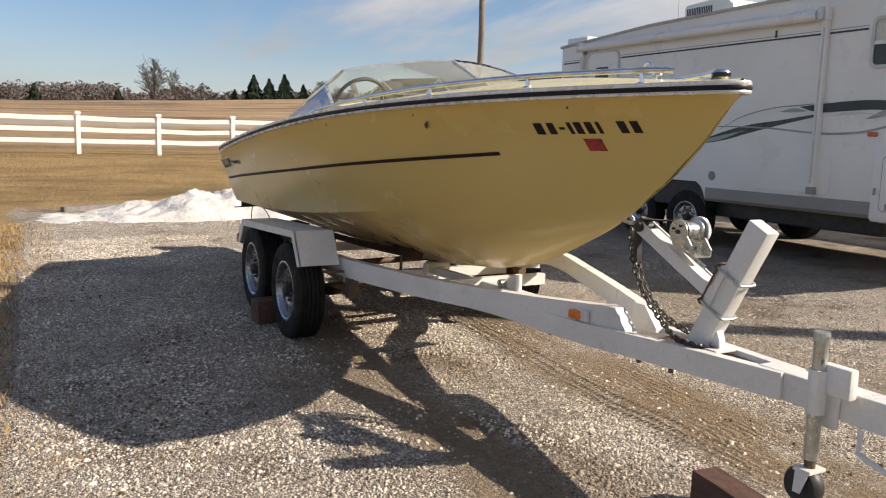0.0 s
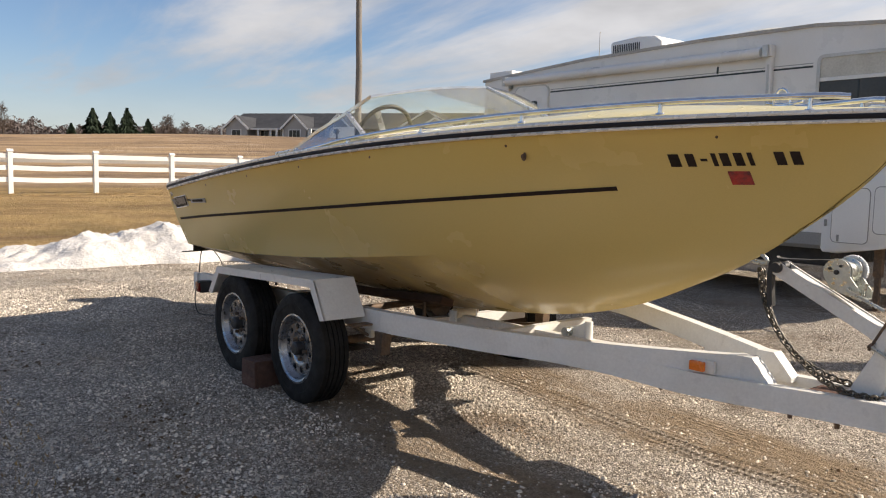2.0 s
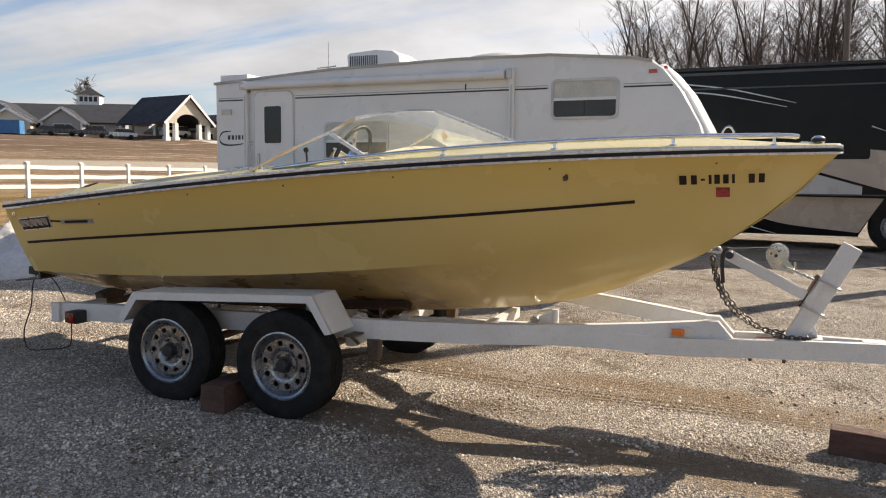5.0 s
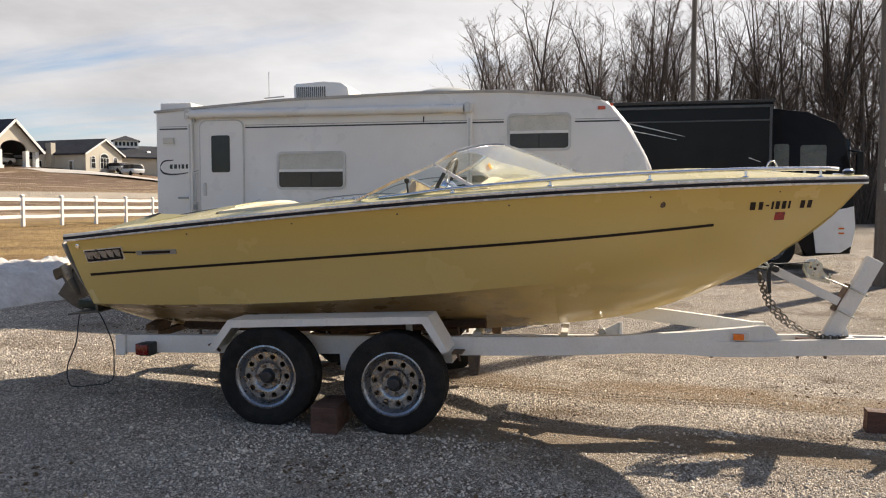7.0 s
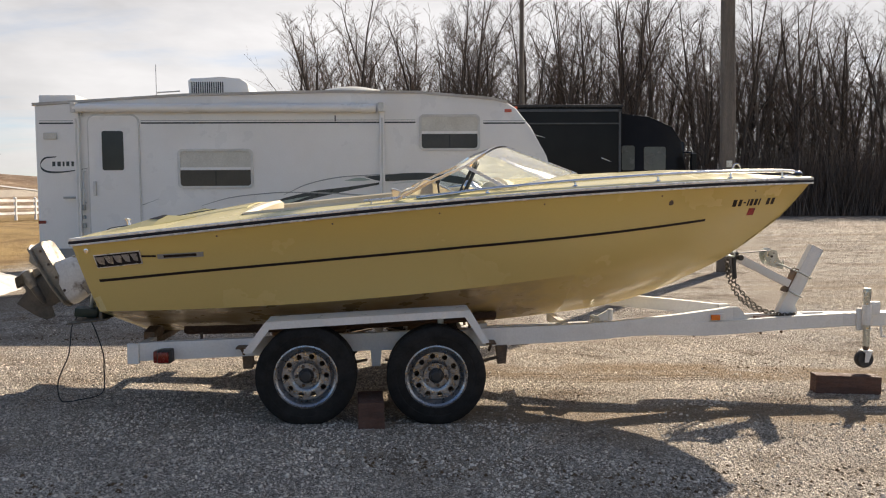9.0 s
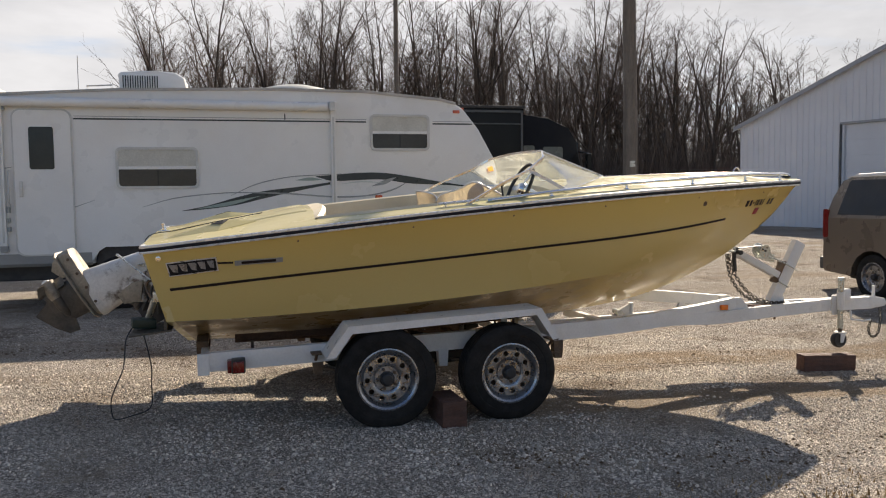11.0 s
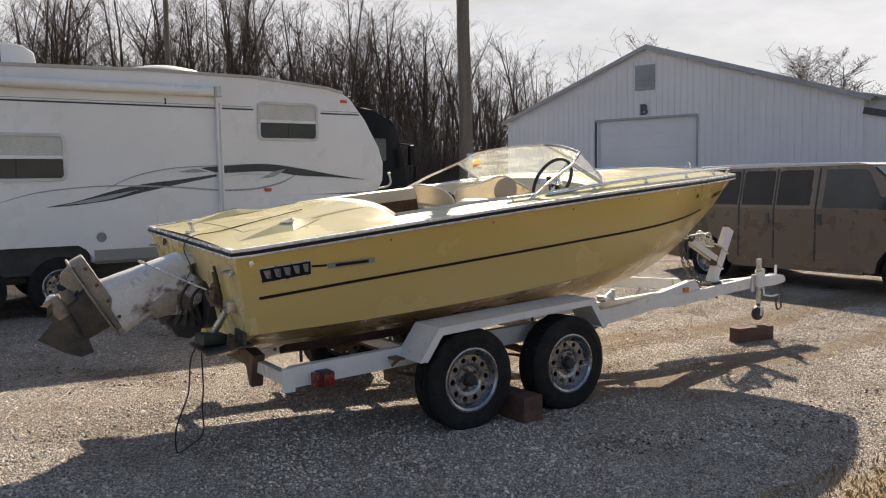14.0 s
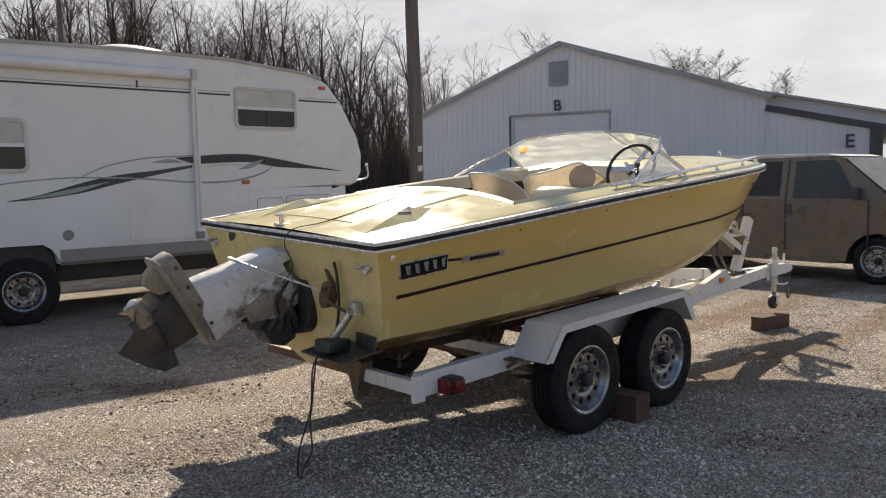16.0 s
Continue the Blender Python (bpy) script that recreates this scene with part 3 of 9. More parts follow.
def part(name, bm, material, parent=None, label="", smooth=None, at=None):
    """Links a bmesh as one mesh object under a thing or a part."""
    ob = new(name, mesh_of(name, bm, material, smooth))
    if parent is not None:
        ob.parent = parent
    if at is not None:
        ob.matrix_basis = at
    return tagged(ob, label)


def raw(name, verts, faces, material, parent=None, smooth=False):
    me = bpy.data.meshes.new(name)
    me.from_pydata(verts, [], faces)
    me.materials.append(material)
    if smooth:
        me.polygons.foreach_set("use_smooth", [True] * len(me.polygons))
    me.update()
    ob = new(name, me)
    if parent is not None:
        ob.parent = parent
    return ob


def B():
    return bmesh.new()


def box(bm, lo, hi, bevel=0.0, m=None, mi=0):
    """A box between two corners, with rounded edges."""
    lo, hi = Vector(lo), Vector(hi)
    r = bmesh.ops.create_cube(bm, size=1.0)
    bmesh.ops.scale(bm, vec=hi - lo, verts=r["verts"])
    bmesh.ops.translate(bm, vec=(lo + hi) / 2, verts=r["verts"])
    vs = r["verts"]
    if bevel:
        es = list({e for v in vs for e in v.link_edges})
        out = bmesh.ops.bevel(bm, geom=es, offset=bevel, segments=2, affect="EDGES", profile=0.6)
        vs = list({v for f in out["faces"] for v in f.verts} | {v for v in vs if v.is_valid})
    if m is not None:
        bmesh.ops.transform(bm, matrix=m, verts=vs)
    if mi:
        for f in {f for v in vs for f in v.link_faces}:
            f.material_index = mi
    return vs


def prism(bm, outline, axis, a, b, bevel=0.0):
    """A closed outline (two coordinates a point) carried along axis from a to b."""
    def at(p, s):
        return {"x": (s, p[0], p[1]), "y": (p[0], s, p[1]), "z": (p[0], p[1], s)}[axis]
    n = len(outline)
    v0 = [bm.verts.new(at(p, a)) for p in outline]
    v1 = [bm.verts.new(at(p, b)) for p in outline]
    fs = [bm.faces.new(v0), bm.faces.new(v1[::-1])]
    for i in range(n):
        fs.append(bm.faces.new((v0[i], v1[i], v1[(i + 1) % n], v0[(i + 1) % n])))
    if bevel:
        es = list({e for f in fs[:2] for e in f.edges})
        bmesh.ops.bevel(bm, geom=es, offset=bevel, segments=2, affect="EDGES", profile=0.6)
    return v0 + v1


def tube(bm, points, r, seg=8, cap=True, closed=False):
    """A round bar along points; r is one radius or one a point."""
    pts = [Vector(p) for p in points]
    n = len(pts)
    rs = [r] * n if isinstance(r, (int, float)) else list(r)
    rings, side = [], None
    for i, p in enumerate(pts):
        a, b = (pts[i - 1] if i or closed else p), (pts[(i + 1) % n] if i < n - 1 or closed else p)
        d = (b - a).normalized()
        if side is None:
            side = d.orthogonal().normalized()
        side = (side - d * side.dot(d)).normalized()
        up2 = d.cross(side)
        rings.append([bm.verts.new(p + (side * math.cos(2 * math.pi * k / seg) + up2 * math.sin(2 * math.pi * k / seg)) * rs[i]) for k in range(seg)])
    for i in range(n if closed else n - 1):
        u, v = rings[i], rings[(i + 1) % n]
        for k in range(seg):
            bm.faces.new((u[k], u[(k + 1) % seg], v[(k + 1) % seg], v[k]))
    if cap and not closed:
        bm.faces.new(rings[0][::-1])
        bm.faces.new(rings[-1])


def beam(bm, points, w, h, up_axis=(0, 0, 1)):
    """A rectangular bar along points, w wide and h high, its sides upright."""
    pts = [Vector(p) for p in points]
    rings = []
    for i, p in enumerate(pts):
        d = (pts[min(i + 1, len(pts) - 1)] - pts[max(i - 1, 0)]).normalized()
        s = d.cross(Vector(up_axis)).normalized()
        u = s.cross(d).normalized()
        rings.append([bm.verts.new(p + s * (w / 2 * a) + u * (h / 2 * b)) for a, b in ((-1, -1), (1, -1), (1, 1), (-1, 1))])
    for a, b in zip(rings, rings[1:]):
        for k in range(4):
            bm.faces.new((a[k], a[(k + 1) % 4], b[(k + 1) % 4], b[k]))
    bm.faces.new(rings[0][::-1])
    bm.faces.new(rings[-1])


def lathe(bm, profile, seg=32, m=None, closed=False):
    """Turns a profile of (radius, height) round z."""
    rings = []
    for r, z in profile:
        rings.append([bm.verts.new((r * math.cos(2 * math.pi * k / seg), r * math.sin(2 * math.pi * k / seg), z)) for k in range(seg)] if r > 1e-6
                     else [bm.verts.new((0, 0, z))] * seg)
    pairs = list(zip(rings, rings[1:])) + ([(rings[-1], rings[0])] if closed else [])
    for a, b in pairs:
        for k in range(seg):
            q = [a[k], a[(k + 1) % seg], b[(k + 1) % seg], b[k]]
            q = [v for i, v in enumerate(q) if v not in q[:i]]
            if len(q) > 2:
                bm.faces.new(q)
    vs = list({v for r in rings for v in r})
    if m is not None:
        bmesh.ops.transform(bm, matrix=m, verts=vs)
    return vs


def strip(bm, rows):
    """A skin through rows of points, all rows of one length."""
    vs = [[bm.verts.new(p) for p in row] for row in rows]
    for a, b in zip(vs, vs[1:]):
        for i in range(len(a) - 1):
            q = [a[i], a[i + 1], b[i + 1], b[i]]
            if len({tuple(v.co) for v in q}) > 2:
                bm.faces.new(q)
    return vs


def smooth_curve(xs, ys):
    """A curve through few given points, with no overshoot between near ones."""
    xs, ys = np.array(xs, float), np.array(ys, float)
    d = np.diff(ys) / np.diff(xs)
    s = np.concatenate([[d[0]], (d[1:] + d[:-1]) / 2, [d[-1]]])

    def at(x):
        i = int(np.clip(np.searchsorted(xs, x) - 1, 0, len(xs) - 2))
        h = xs[i + 1] - xs[i]
        u = (x - xs[i]) / h
        return float((2 * u**3 - 3 * u**2 + 1) * ys[i] + (u**3 - 2 * u**2 + u) * h * s[i] + (-2 * u**3 + 3 * u**2) * ys[i + 1] + (u**3 - u**2) * h * s[i + 1])
    return at


def path(points, n=24):
    """A smooth line through a few points."""
    ts = list(range(len(points)))
    cs = [smooth_curve(ts, [p[k] for p in points]) for k in range(3)]
    return [tuple(c(t) for c in cs) for t in np.linspace(0, ts[-1], n)]


def smoothstep(a, b, v):
    u = min(1.0, max(0.0, (v - a) / (b - a)))
    return u * u * (3 - 2 * u)


# ---- ground ----
CREST_Y, CREST_Z = (-60.0, -3.0, 5.0, 13.0, 21.0, 29.0, 40.0, 52.0, 75.0), (2.9, 3.60, 3.92, 4.28, 4.78, 5.20, 5.50, 5.75, 6.40)      # the crest's rise along the field
def height(x, y):
    """The lot falls gently to the bow and the verge; the lawn rises to the fence in the west, and the field beyond it to a crest."""
    tilt = 0.03 - 0.0245 * max(-4.0, min(x, 4.6)) * (1 - smoothstep(4.6, 7.0, x)) + 0.02 * max(-4.0, min(y, 4.0))
    tilt = tilt * (1 - smoothstep(4.6, 7.0, x)) + (0.06 - tilt) * smoothstep(-4.0, -7.0, x)
    z = tilt + (0.10 - tilt) * smoothstep(2.0, 4.8, y)
    z += 0.50 * smoothstep(-7.0, -21.0, x)
    z += smoothstep(-21.0, -95.0, x) * (float(np.interp(y, CREST_Y, CREST_Z)) + 1.5 * smoothstep(84.0, 97.0, y))
    return z


def ground_lines(lo, hi, near_lo, near_hi, fine, grow):
    mid = list(np.arange(near_lo, near_hi + 1e-6, fine))
    a, s = [], fine
    v = near_lo
    while v > lo:
        s *= grow
        v -= s
        a.append(max(v, lo))
    b, s, v = [], fine, near_hi
    while v < hi:
        s *= grow
        v += s
        b.append(min(v, hi))
    return a[::-1] + mid + b


gx = ground_lines(-900, 900, -12, 9, 0.22, 1.13)
gy = ground_lines(-900, 900, -7, 9, 0.22, 1.13)
verts = []
for y in gy:
    for x in gx:
        fade = 1.0 if abs(x) < 60 and abs(y) < 60 else 0.0
        bumps = noise.noise((x * 0.9, y * 0.9, 0)) * 0.012 + noise.noise((x * 0.25, y * 0.25, 5)) * 0.02
        verts.append((x, y, height(x, y) + bumps * fade))
n = len(gx)
faces = [(j * n + i, j * n + i + 1, (j + 1) * n + i + 1, (j + 1) * n + i) for j in range(len(gy) - 1) for i in range(n - 1)]
ground = tagged(raw("ground", verts, faces, M_GROUND, smooth=True), "pale crushed gravel lot with dry lawn and field", "ground", kind="structure")


def surface(x, y):
    return height(x, y) + noise.noise((x * 0.9, y * 0.9, 0)) * 0.012 + noise.noise((x * 0.25, y * 0.25, 5)) * 0.02


def scatter_stones():
    """Loose crushed stones over the lot, densest where the path passes."""
    rng = np.random.default_rng(4)
    spots = []
    for count, x0, x1, y0, y1 in ((100000, -4.5, 6.5, -2.6, 0.6), (30000, -6.5, 7.0, 0.6, 4.0), (11000, -6.6, -4.0, -2.5, 4.0)):
        spots.append(np.stack([rng.uniform(x0, x1, count), rng.uniform(y0, y1, count)], 1))
    spots = np.concatenate(spots)
    lane = (((np.abs(spots[:, 1] - 0.55) < 0.34) | (np.abs(spots[:, 1] + 0.72) < 0.22)) & (spots[:, 0] > 0.3))
    spots = spots[~(lane & (rng.uniform(0, 1, len(spots)) < 0.85))]
    bare = np.array([noise.noise((p * 0.7, q * 1.3, 4)) + 0.5 * noise.noise((p * 2.1, q * 2.9, 7)) for p, q in spots])
    spots = spots[rng.uniform(0, 1, len(spots)) > 1.5 * np.clip(bare - 0.05, 0, 0.6)]
    shape = np.array([(-1, -1, -0.8), (1, -1, -0.8), (1, 1, -0.8), (-1, 1, -0.8), (-0.55, -0.6, 0.8), (0.6, -0.5, 0.8), (0.5, 0.6, 0.8), (-0.6, 0.5, 0.8)])
    quads = np.array([(0, 1, 5, 4), (1, 2, 6, 5), (2, 3, 7, 6), (3, 0, 4, 7), (4, 5, 6, 7)])
    k = len(spots)
    size = rng.gamma(2.0, 0.0013, k) + 0.0029
    turn_z = rng.uniform(0, 6.3, k)
    v = shape[None] * (1 + rng.uniform(-0.55, 0.55, (k, 8, 3))) * size[:, None, None] * np.stack([np.ones(k), rng.uniform(0.6, 1, k), rng.uniform(0.45, 0.8, k)], 1)[:, None]
    c, s = np.cos(turn_z)[:, None], np.sin(turn_z)[:, None]
    x, y = v[..., 0] * c - v[..., 1] * s, v[..., 0] * s + v[..., 1] * c
    z0 = np.array([surface(a, b) for a, b in spots])
    pts = np.stack([x + spots[:, :1], y + spots[:, 1:], v[..., 2] + (z0 + size * 0.2)[:, None]], -1).reshape(-1, 3)
    faces = (quads[None] + (np.arange(k) * 8)[:, None, None]).reshape(-1, 4)
    me = bpy.data.meshes.new("gravel")
    me.vertices.add(len(pts))
    me.vertices.foreach_set("co", pts.ravel())
    me.loops.add(faces.size)
    me.loops.foreach_set("vertex_index", faces.ravel())
    me.polygons.add(len(faces))
    me.polygons.foreach_set("loop_start", np.arange(0, faces.size, 4))
    me.update(calc_edges=True)
    me.materials.append(M_STONE)
    tagged(new("gravel", me), "loose pale grey crushed stone on the lot", "gravel", kind="stuff")


scatter_stones()


def scatter_clods():
    """Brown clods and leaf litter in loose drifts on the gravel."""
    rng = np.random.default_rng(14)
    v, f = [], []
    for cx, cy, sx, sy, n in ((-2.9, 1.9, 0.9, 0.12, 90), (-1.9, 1.2, 0.7, 0.10, 60), (0.2, -1.75, 0.5, 0.12, 110), (1.6, -2.0, 0.7, 0.18, 140), (2.8, -2.2, 0.6, 0.15, 120), (-1.6, -2.1, 0.6, 0.15, 70), (3.6, 0.9, 0.8, 0.2, 60)):
        for k in range(n):
            x, y = cx + rng.normal(0, sx * 0.5), cy + rng.normal(0, sy)
            s = min(rng.gamma(2.0, 0.004) + 0.004, 0.018)
            z = surface(x, y)
            b = len(v)
            for dx, dy, dz in ((-1, -1, -0.3), (1, -1, -0.3), (1, 1, -0.3), (-1, 1, -0.3), (0, 0, 0.7)):
                v.append((x + s * dx * rng.uniform(0.5, 1.3), y + s * dy * rng.uniform(0.5, 1.3), z + s * dz * rng.uniform(0.7, 1.2)))
            f += [(b, b + 1, b + 4), (b + 1, b + 2, b + 4), (b + 2, b + 3, b + 4), (b + 3, b, b + 4)]
    tagged(raw("dirt_clods", v, f, M_CLOD), "scattered brown dirt clods on the gravel", "dirt", kind="stuff")


scatter_clods()


def scatter_grass():
    """Dry grass blades: the near verge thick, the lawn behind in tufts."""
    rng = np.random.default_rng(7)
    bands = ((17000, -6.5, 6.0, -3.9, -2.62, 0.045), (26000, -21.0, -7.6, -8.0, 24.0, 0.030), (4000, -20.8, -20.2, -8.0, 40.0, 0.08), (900, -6.5, 2.0, -2.62, -2.3, 0.035))
    out, k0 = [], 0
    for count, x0, x1, y0, y1, tall in bands:
        x, y = rng.uniform(x0, x1, count), rng.uniform(y0, y1, count)
        a = rng.uniform(0, 6.3, count)
        h = tall * rng.uniform(0.4, 1.2, count)
        w = 0.004 + 0.05 * h
        lean = h * rng.uniform(0.1, 0.9, count)
        z = np.array([surface(p, q) for p, q in zip(x, y)]) - 0.004
        b = rng.uniform(0, 6.3, count)
        dx, dy = np.cos(a) * w, np.sin(a) * w
        out.append(np.stack([np.stack([x - dx, y - dy, z], 1), np.stack([x + dx, y + dy, z], 1), np.stack([x + lean * np.cos(b), y + lean * np.sin(b), z + h], 1)], 1))
    v = np.concatenate(out).reshape(-1, 3)
    f = np.arange(len(v)).reshape(-1, 3)
    tagged(raw("dry_grass", v.tolist(), f.tolist(), M_STRAW), "dormant straw-coloured grass blades on the verge", "grass", kind="stuff")


scatter_grass()


def snow_pile():
    """A ploughed ridge of old snow along the lot's edge."""
    bm = B()
    rows = []
    for i in range(260):
        v = i / 259
        y = -2.55 + 11.3 * v
        top = 0.08 + 0.46 * smoothstep(0.02, 0.34, v) - 0.25 * smoothstep(0.75, 1.0, v)
        row = []
        for j in range(60):
            u = j / 59
            x = -6.15 - 2.1 * u - 0.25 * math.sin(v * 7)
            prof = math.sin(math.pi * u) ** 0.7 * math.sin(math.pi * min(1, max(0, v))) ** 0.35
            h = top * prof
            h += prof * (noise.noise((x * 1.4, y * 1.4, 3)) * 0.17 + noise.noise((x * 4, y * 4, 1)) * 0.085 + abs(noise.noise((x * 8, y * 8, 8))) * 0.07 + abs(noise.noise((x * 19, y * 19, 2))) * 0.035)
            x += noise.noise((0, y * 1.7, 9)) * 0.22 * (1 - u)
            row.append((x, y, surface(x, y) - 0.03 + max(0.0, h)))
        rows.append(row)
    strip(bm, rows)
    return tagged(part("snow_bank", bm, M_SNOW, smooth=60), "dirty ploughed ridge of old snow on gravel", "snow bank")


snow_pile()


# ---- boat ----
half_sheer = smooth_curve([-2.0, -1.4, -0.5, 0.1, 0.77, 1.1, 1.45, 1.8, 2.1, 2.4, 2.75, 3.05, 3.25, 3.36, 3.415, 3.44],
                          [0.905, 0.945, 0.975, 0.975, 0.95, 0.92, 0.87, 0.805, 0.72, 0.61, 0.455, 0.29, 0.175, 0.105, 0.055, 0.010])
sheer_z = smooth_curve([-2.0, -1.27, -0.59, 0.09, 0.77, 1.45, 2.14, 2.82, 3.43], [1.208, 1.284, 1.354, 1.418, 1.474, 1.519, 1.551, 1.570, 1.576])
half_chine = smooth_curve([-2.0, -0.5, 0.7, 1.1, 1.4, 1.8, 2.2, 2.6, 2.9, 3.2, 3.43], [0.795, 0.768, 0.757, 0.74, 0.69, 0.57, 0.40, 0.195, 0.075, 0.02, 0.005])
chine_z = smooth_curve([-2.0, -1.2, -0.5, 0.2, 0.7, 1.2, 1.8, 2.2, 2.6, 2.9, 3.2, 3.43], [0.757, 0.762, 0.788, 0.834, 0.880, 0.932, 0.990, 1.03, 1.085, 1.185, 1.36, 1.574])
keel_z = smooth_curve([-2.0, 0.0, 0.9, 1.3, 1.8, 2.2, 2.45, 2.74, 3.0, 3.25, 3.43], [0.466, 0.478, 0.515, 0.553, 0.622, 0.733, 0.842, 0.985, 1.168, 1.372, 1.572])
RAIL = 0.036                                                     # height of the rub rail band


def rake(x, z):
    """The stern leans aft towards its top."""
    w = smoothstep(-1.1, -1.9, x)
    return x + w * (0.03 - (z - 1.13) * 0.25)


SECTION = 20                                                    # steps from keel to rail; the chine is at the middle one


def section(x):
    """Half breadths and heights from keel to rail: a hard chine aft, melting into a round bow."""
    k, c, s = (0.0, keel_z(x)), (half_chine(x), chine_z(x)), (half_sheer(x), sheer_z(x) + 0.008)
    ctl = [2 * c[i] - 0.5 * (k[i] + s[i]) for i in (0, 1)]
    w = smoothstep(0.5, 2.0, x)
    out = []
    for j in range(SECTION + 1):
        u = j / SECTION
        hard = [k[i] + (c[i] - k[i]) * 2 * u if u < 0.5 else c[i] + (s[i] - c[i]) * (2 * u - 1) for i in (0, 1)]
        if u > 0.5:
            hard[0] += 0.014 * math.sin(math.pi * (2 * u - 1))
        soft = [(1 - u) ** 2 * k[i] + 2 * u * (1 - u) * ctl[i] + u * u * s[i] for i in (0, 1)]
        y, z = (hard[i] + (soft[i] - hard[i]) * w for i in (0, 1))
        out.append((max(y, 0.0), z))
    return out


def hull_y(x, z):
    """Half breadth of the hull at height z."""
    pts = section(x)
    return float(np.interp(z, [p[1] for p in pts], [p[0] for p in pts]))


def crown(x):
    return 0.09 - 0.04 * smoothstep(-0.9, -1.5, x) - 0.03 * smoothstep(-1.5, -1.95, x) - 0.075 * smoothstep(2.2, 3.43, x)


def deck_z(x, y):
    b = max(half_sheer(x), 1e-3)
    return sheer_z(x) + RAIL + crown(x) * (1 - min(1.0, abs(y) / b) ** 2)


# the hull lists a little to starboard, about its starboard rail
LIST = Matrix.Translation((0, -0.93, 1.38)) @ Matrix.Rotation(radians(2.0), 4, "X") @ Matrix.Translation((0, 0.93, -1.38))
boat = thing("boat", "faded yellow fibreglass runabout with open cockpit on trailer", "boat", at=LIST)
STATIONS = list(np.linspace(-1.95, 2.4, 45)) + list(np.linspace(2.4, 3.30, 18))[1:] + [3.33, 3.36, 3.385, 3.405, 3.42, 3.43, 3.436]


def build_hull():
    bm, low = B(), B()
    half = SECTION // 2
    for side in (-1, 1):
        top, bottom = [], []
        for x in STATIONS:
            pts = [(rake(x, z), side * y, z) for y, z in section(x)]
            top.append(pts[half:])
            bottom.append(pts[:half + 1])
        forward = next(i for i, x in enumerate(STATIONS) if x > 1.35)
        strip(bm, top)
        strip(bm, bottom[forward:])
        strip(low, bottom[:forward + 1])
    bmesh.ops.remove_doubles(bm, verts=bm.verts, dist=0.0006)
    bmesh.ops.remove_doubles(low, verts=low.verts, dist=0.0006)
    part("hull", bm, M_HULL, boat, "weathered yellow gelcoat topsides", smooth=30)
    part("bottom", low, M_BOTTOM, boat, "stained yellow hull bottom with shade in its colour", smooth=30)
    # transom
    bm = B()
    x = -1.95
    ring = [(0, keel_z(x))] + [(half_chine(x) * u, keel_z(x) + (chine_z(x) - keel_z(x)) * u) for u in (0.5, 1.0)]
    for i in range(1, 6):
        z = chine_z(x) + (sheer_z(x) + 0.01 - chine_z(x)) * i / 5
        ring.append((hull_y(x, z), z))
    pts = [(rake(x, z), -y, z) for y, z in ring] + [(rake(x, z), y, z) for y, z in ring[::-1] if y > 0]
    f = bm.faces.new([bm.verts.new(p) for p in pts])
    r = bmesh.ops.extrude_face_region(bm, geom=[f])
    bmesh.ops.translate(bm, vec=(0.05, 0, 0), verts=[v for v in r["geom"] if isinstance(v, bmesh.types.BMVert)])
    part("transom", bm, M_TRANSOM, boat, "flat yellow transom")
    # rub rail: pale lips above and below a black insert, round both sides and the stern
    for name, z0, z1, out0, material, label in (("rub_rail_lip", -0.008, 0.007, 0.016, M_LIP, "bright metal lip"), ("rub_rail_insert", 0.006, 0.025, 0.019, M_NAVY, "black rubber insert"),
                                               ("rub_rail_cap", 0.024, 0.043, 0.016, M_LIP, "bright pale lip")):
        bm = B()
        line = [(x, half_sheer(x)) for x in STATIONS]
        loop = [(rake(x, sheer_z(x)), -y, sheer_z(x), x) for x, y in line]
        loop += [(rake(x, sheer_z(x)), y, sheer_z(x), x) for x, y in line[::-1]]
        rows = []
        k = len(loop)
        for i in range(k + 1):
            a, b, c = loop[(i - 1) % k], loop[i % k], loop[(i + 1) % k]
            d = Vector((c[0] - a[0], c[1] - a[1], 0)).normalized()
            nrm = Vector((d.y, -d.x, 0))
            p = Vector(b[:3])
            out = out0 * (1 - 0.35 * smoothstep(3.2, 3.43, b[3]))
            rows.append([p + Vector((0, 0, z0)) - nrm * 0.01, p + Vector((0, 0, z0)) + nrm * out, p + Vector((0, 0, (z0 + z1) / 2)) + nrm * (out + 0.004),
                         p + Vector((0, 0, z1)) + nrm * out, p + Vector((0, 0, z1)) - nrm * 0.012])
        strip(bm, rows)
        part(name, bm, material, boat, label, smooth=50)


build_hull()
COCKPIT = (-0.86, 0.98)
SIDE = 0.80                                                     # the cockpit's half breadth as a share of the deck's


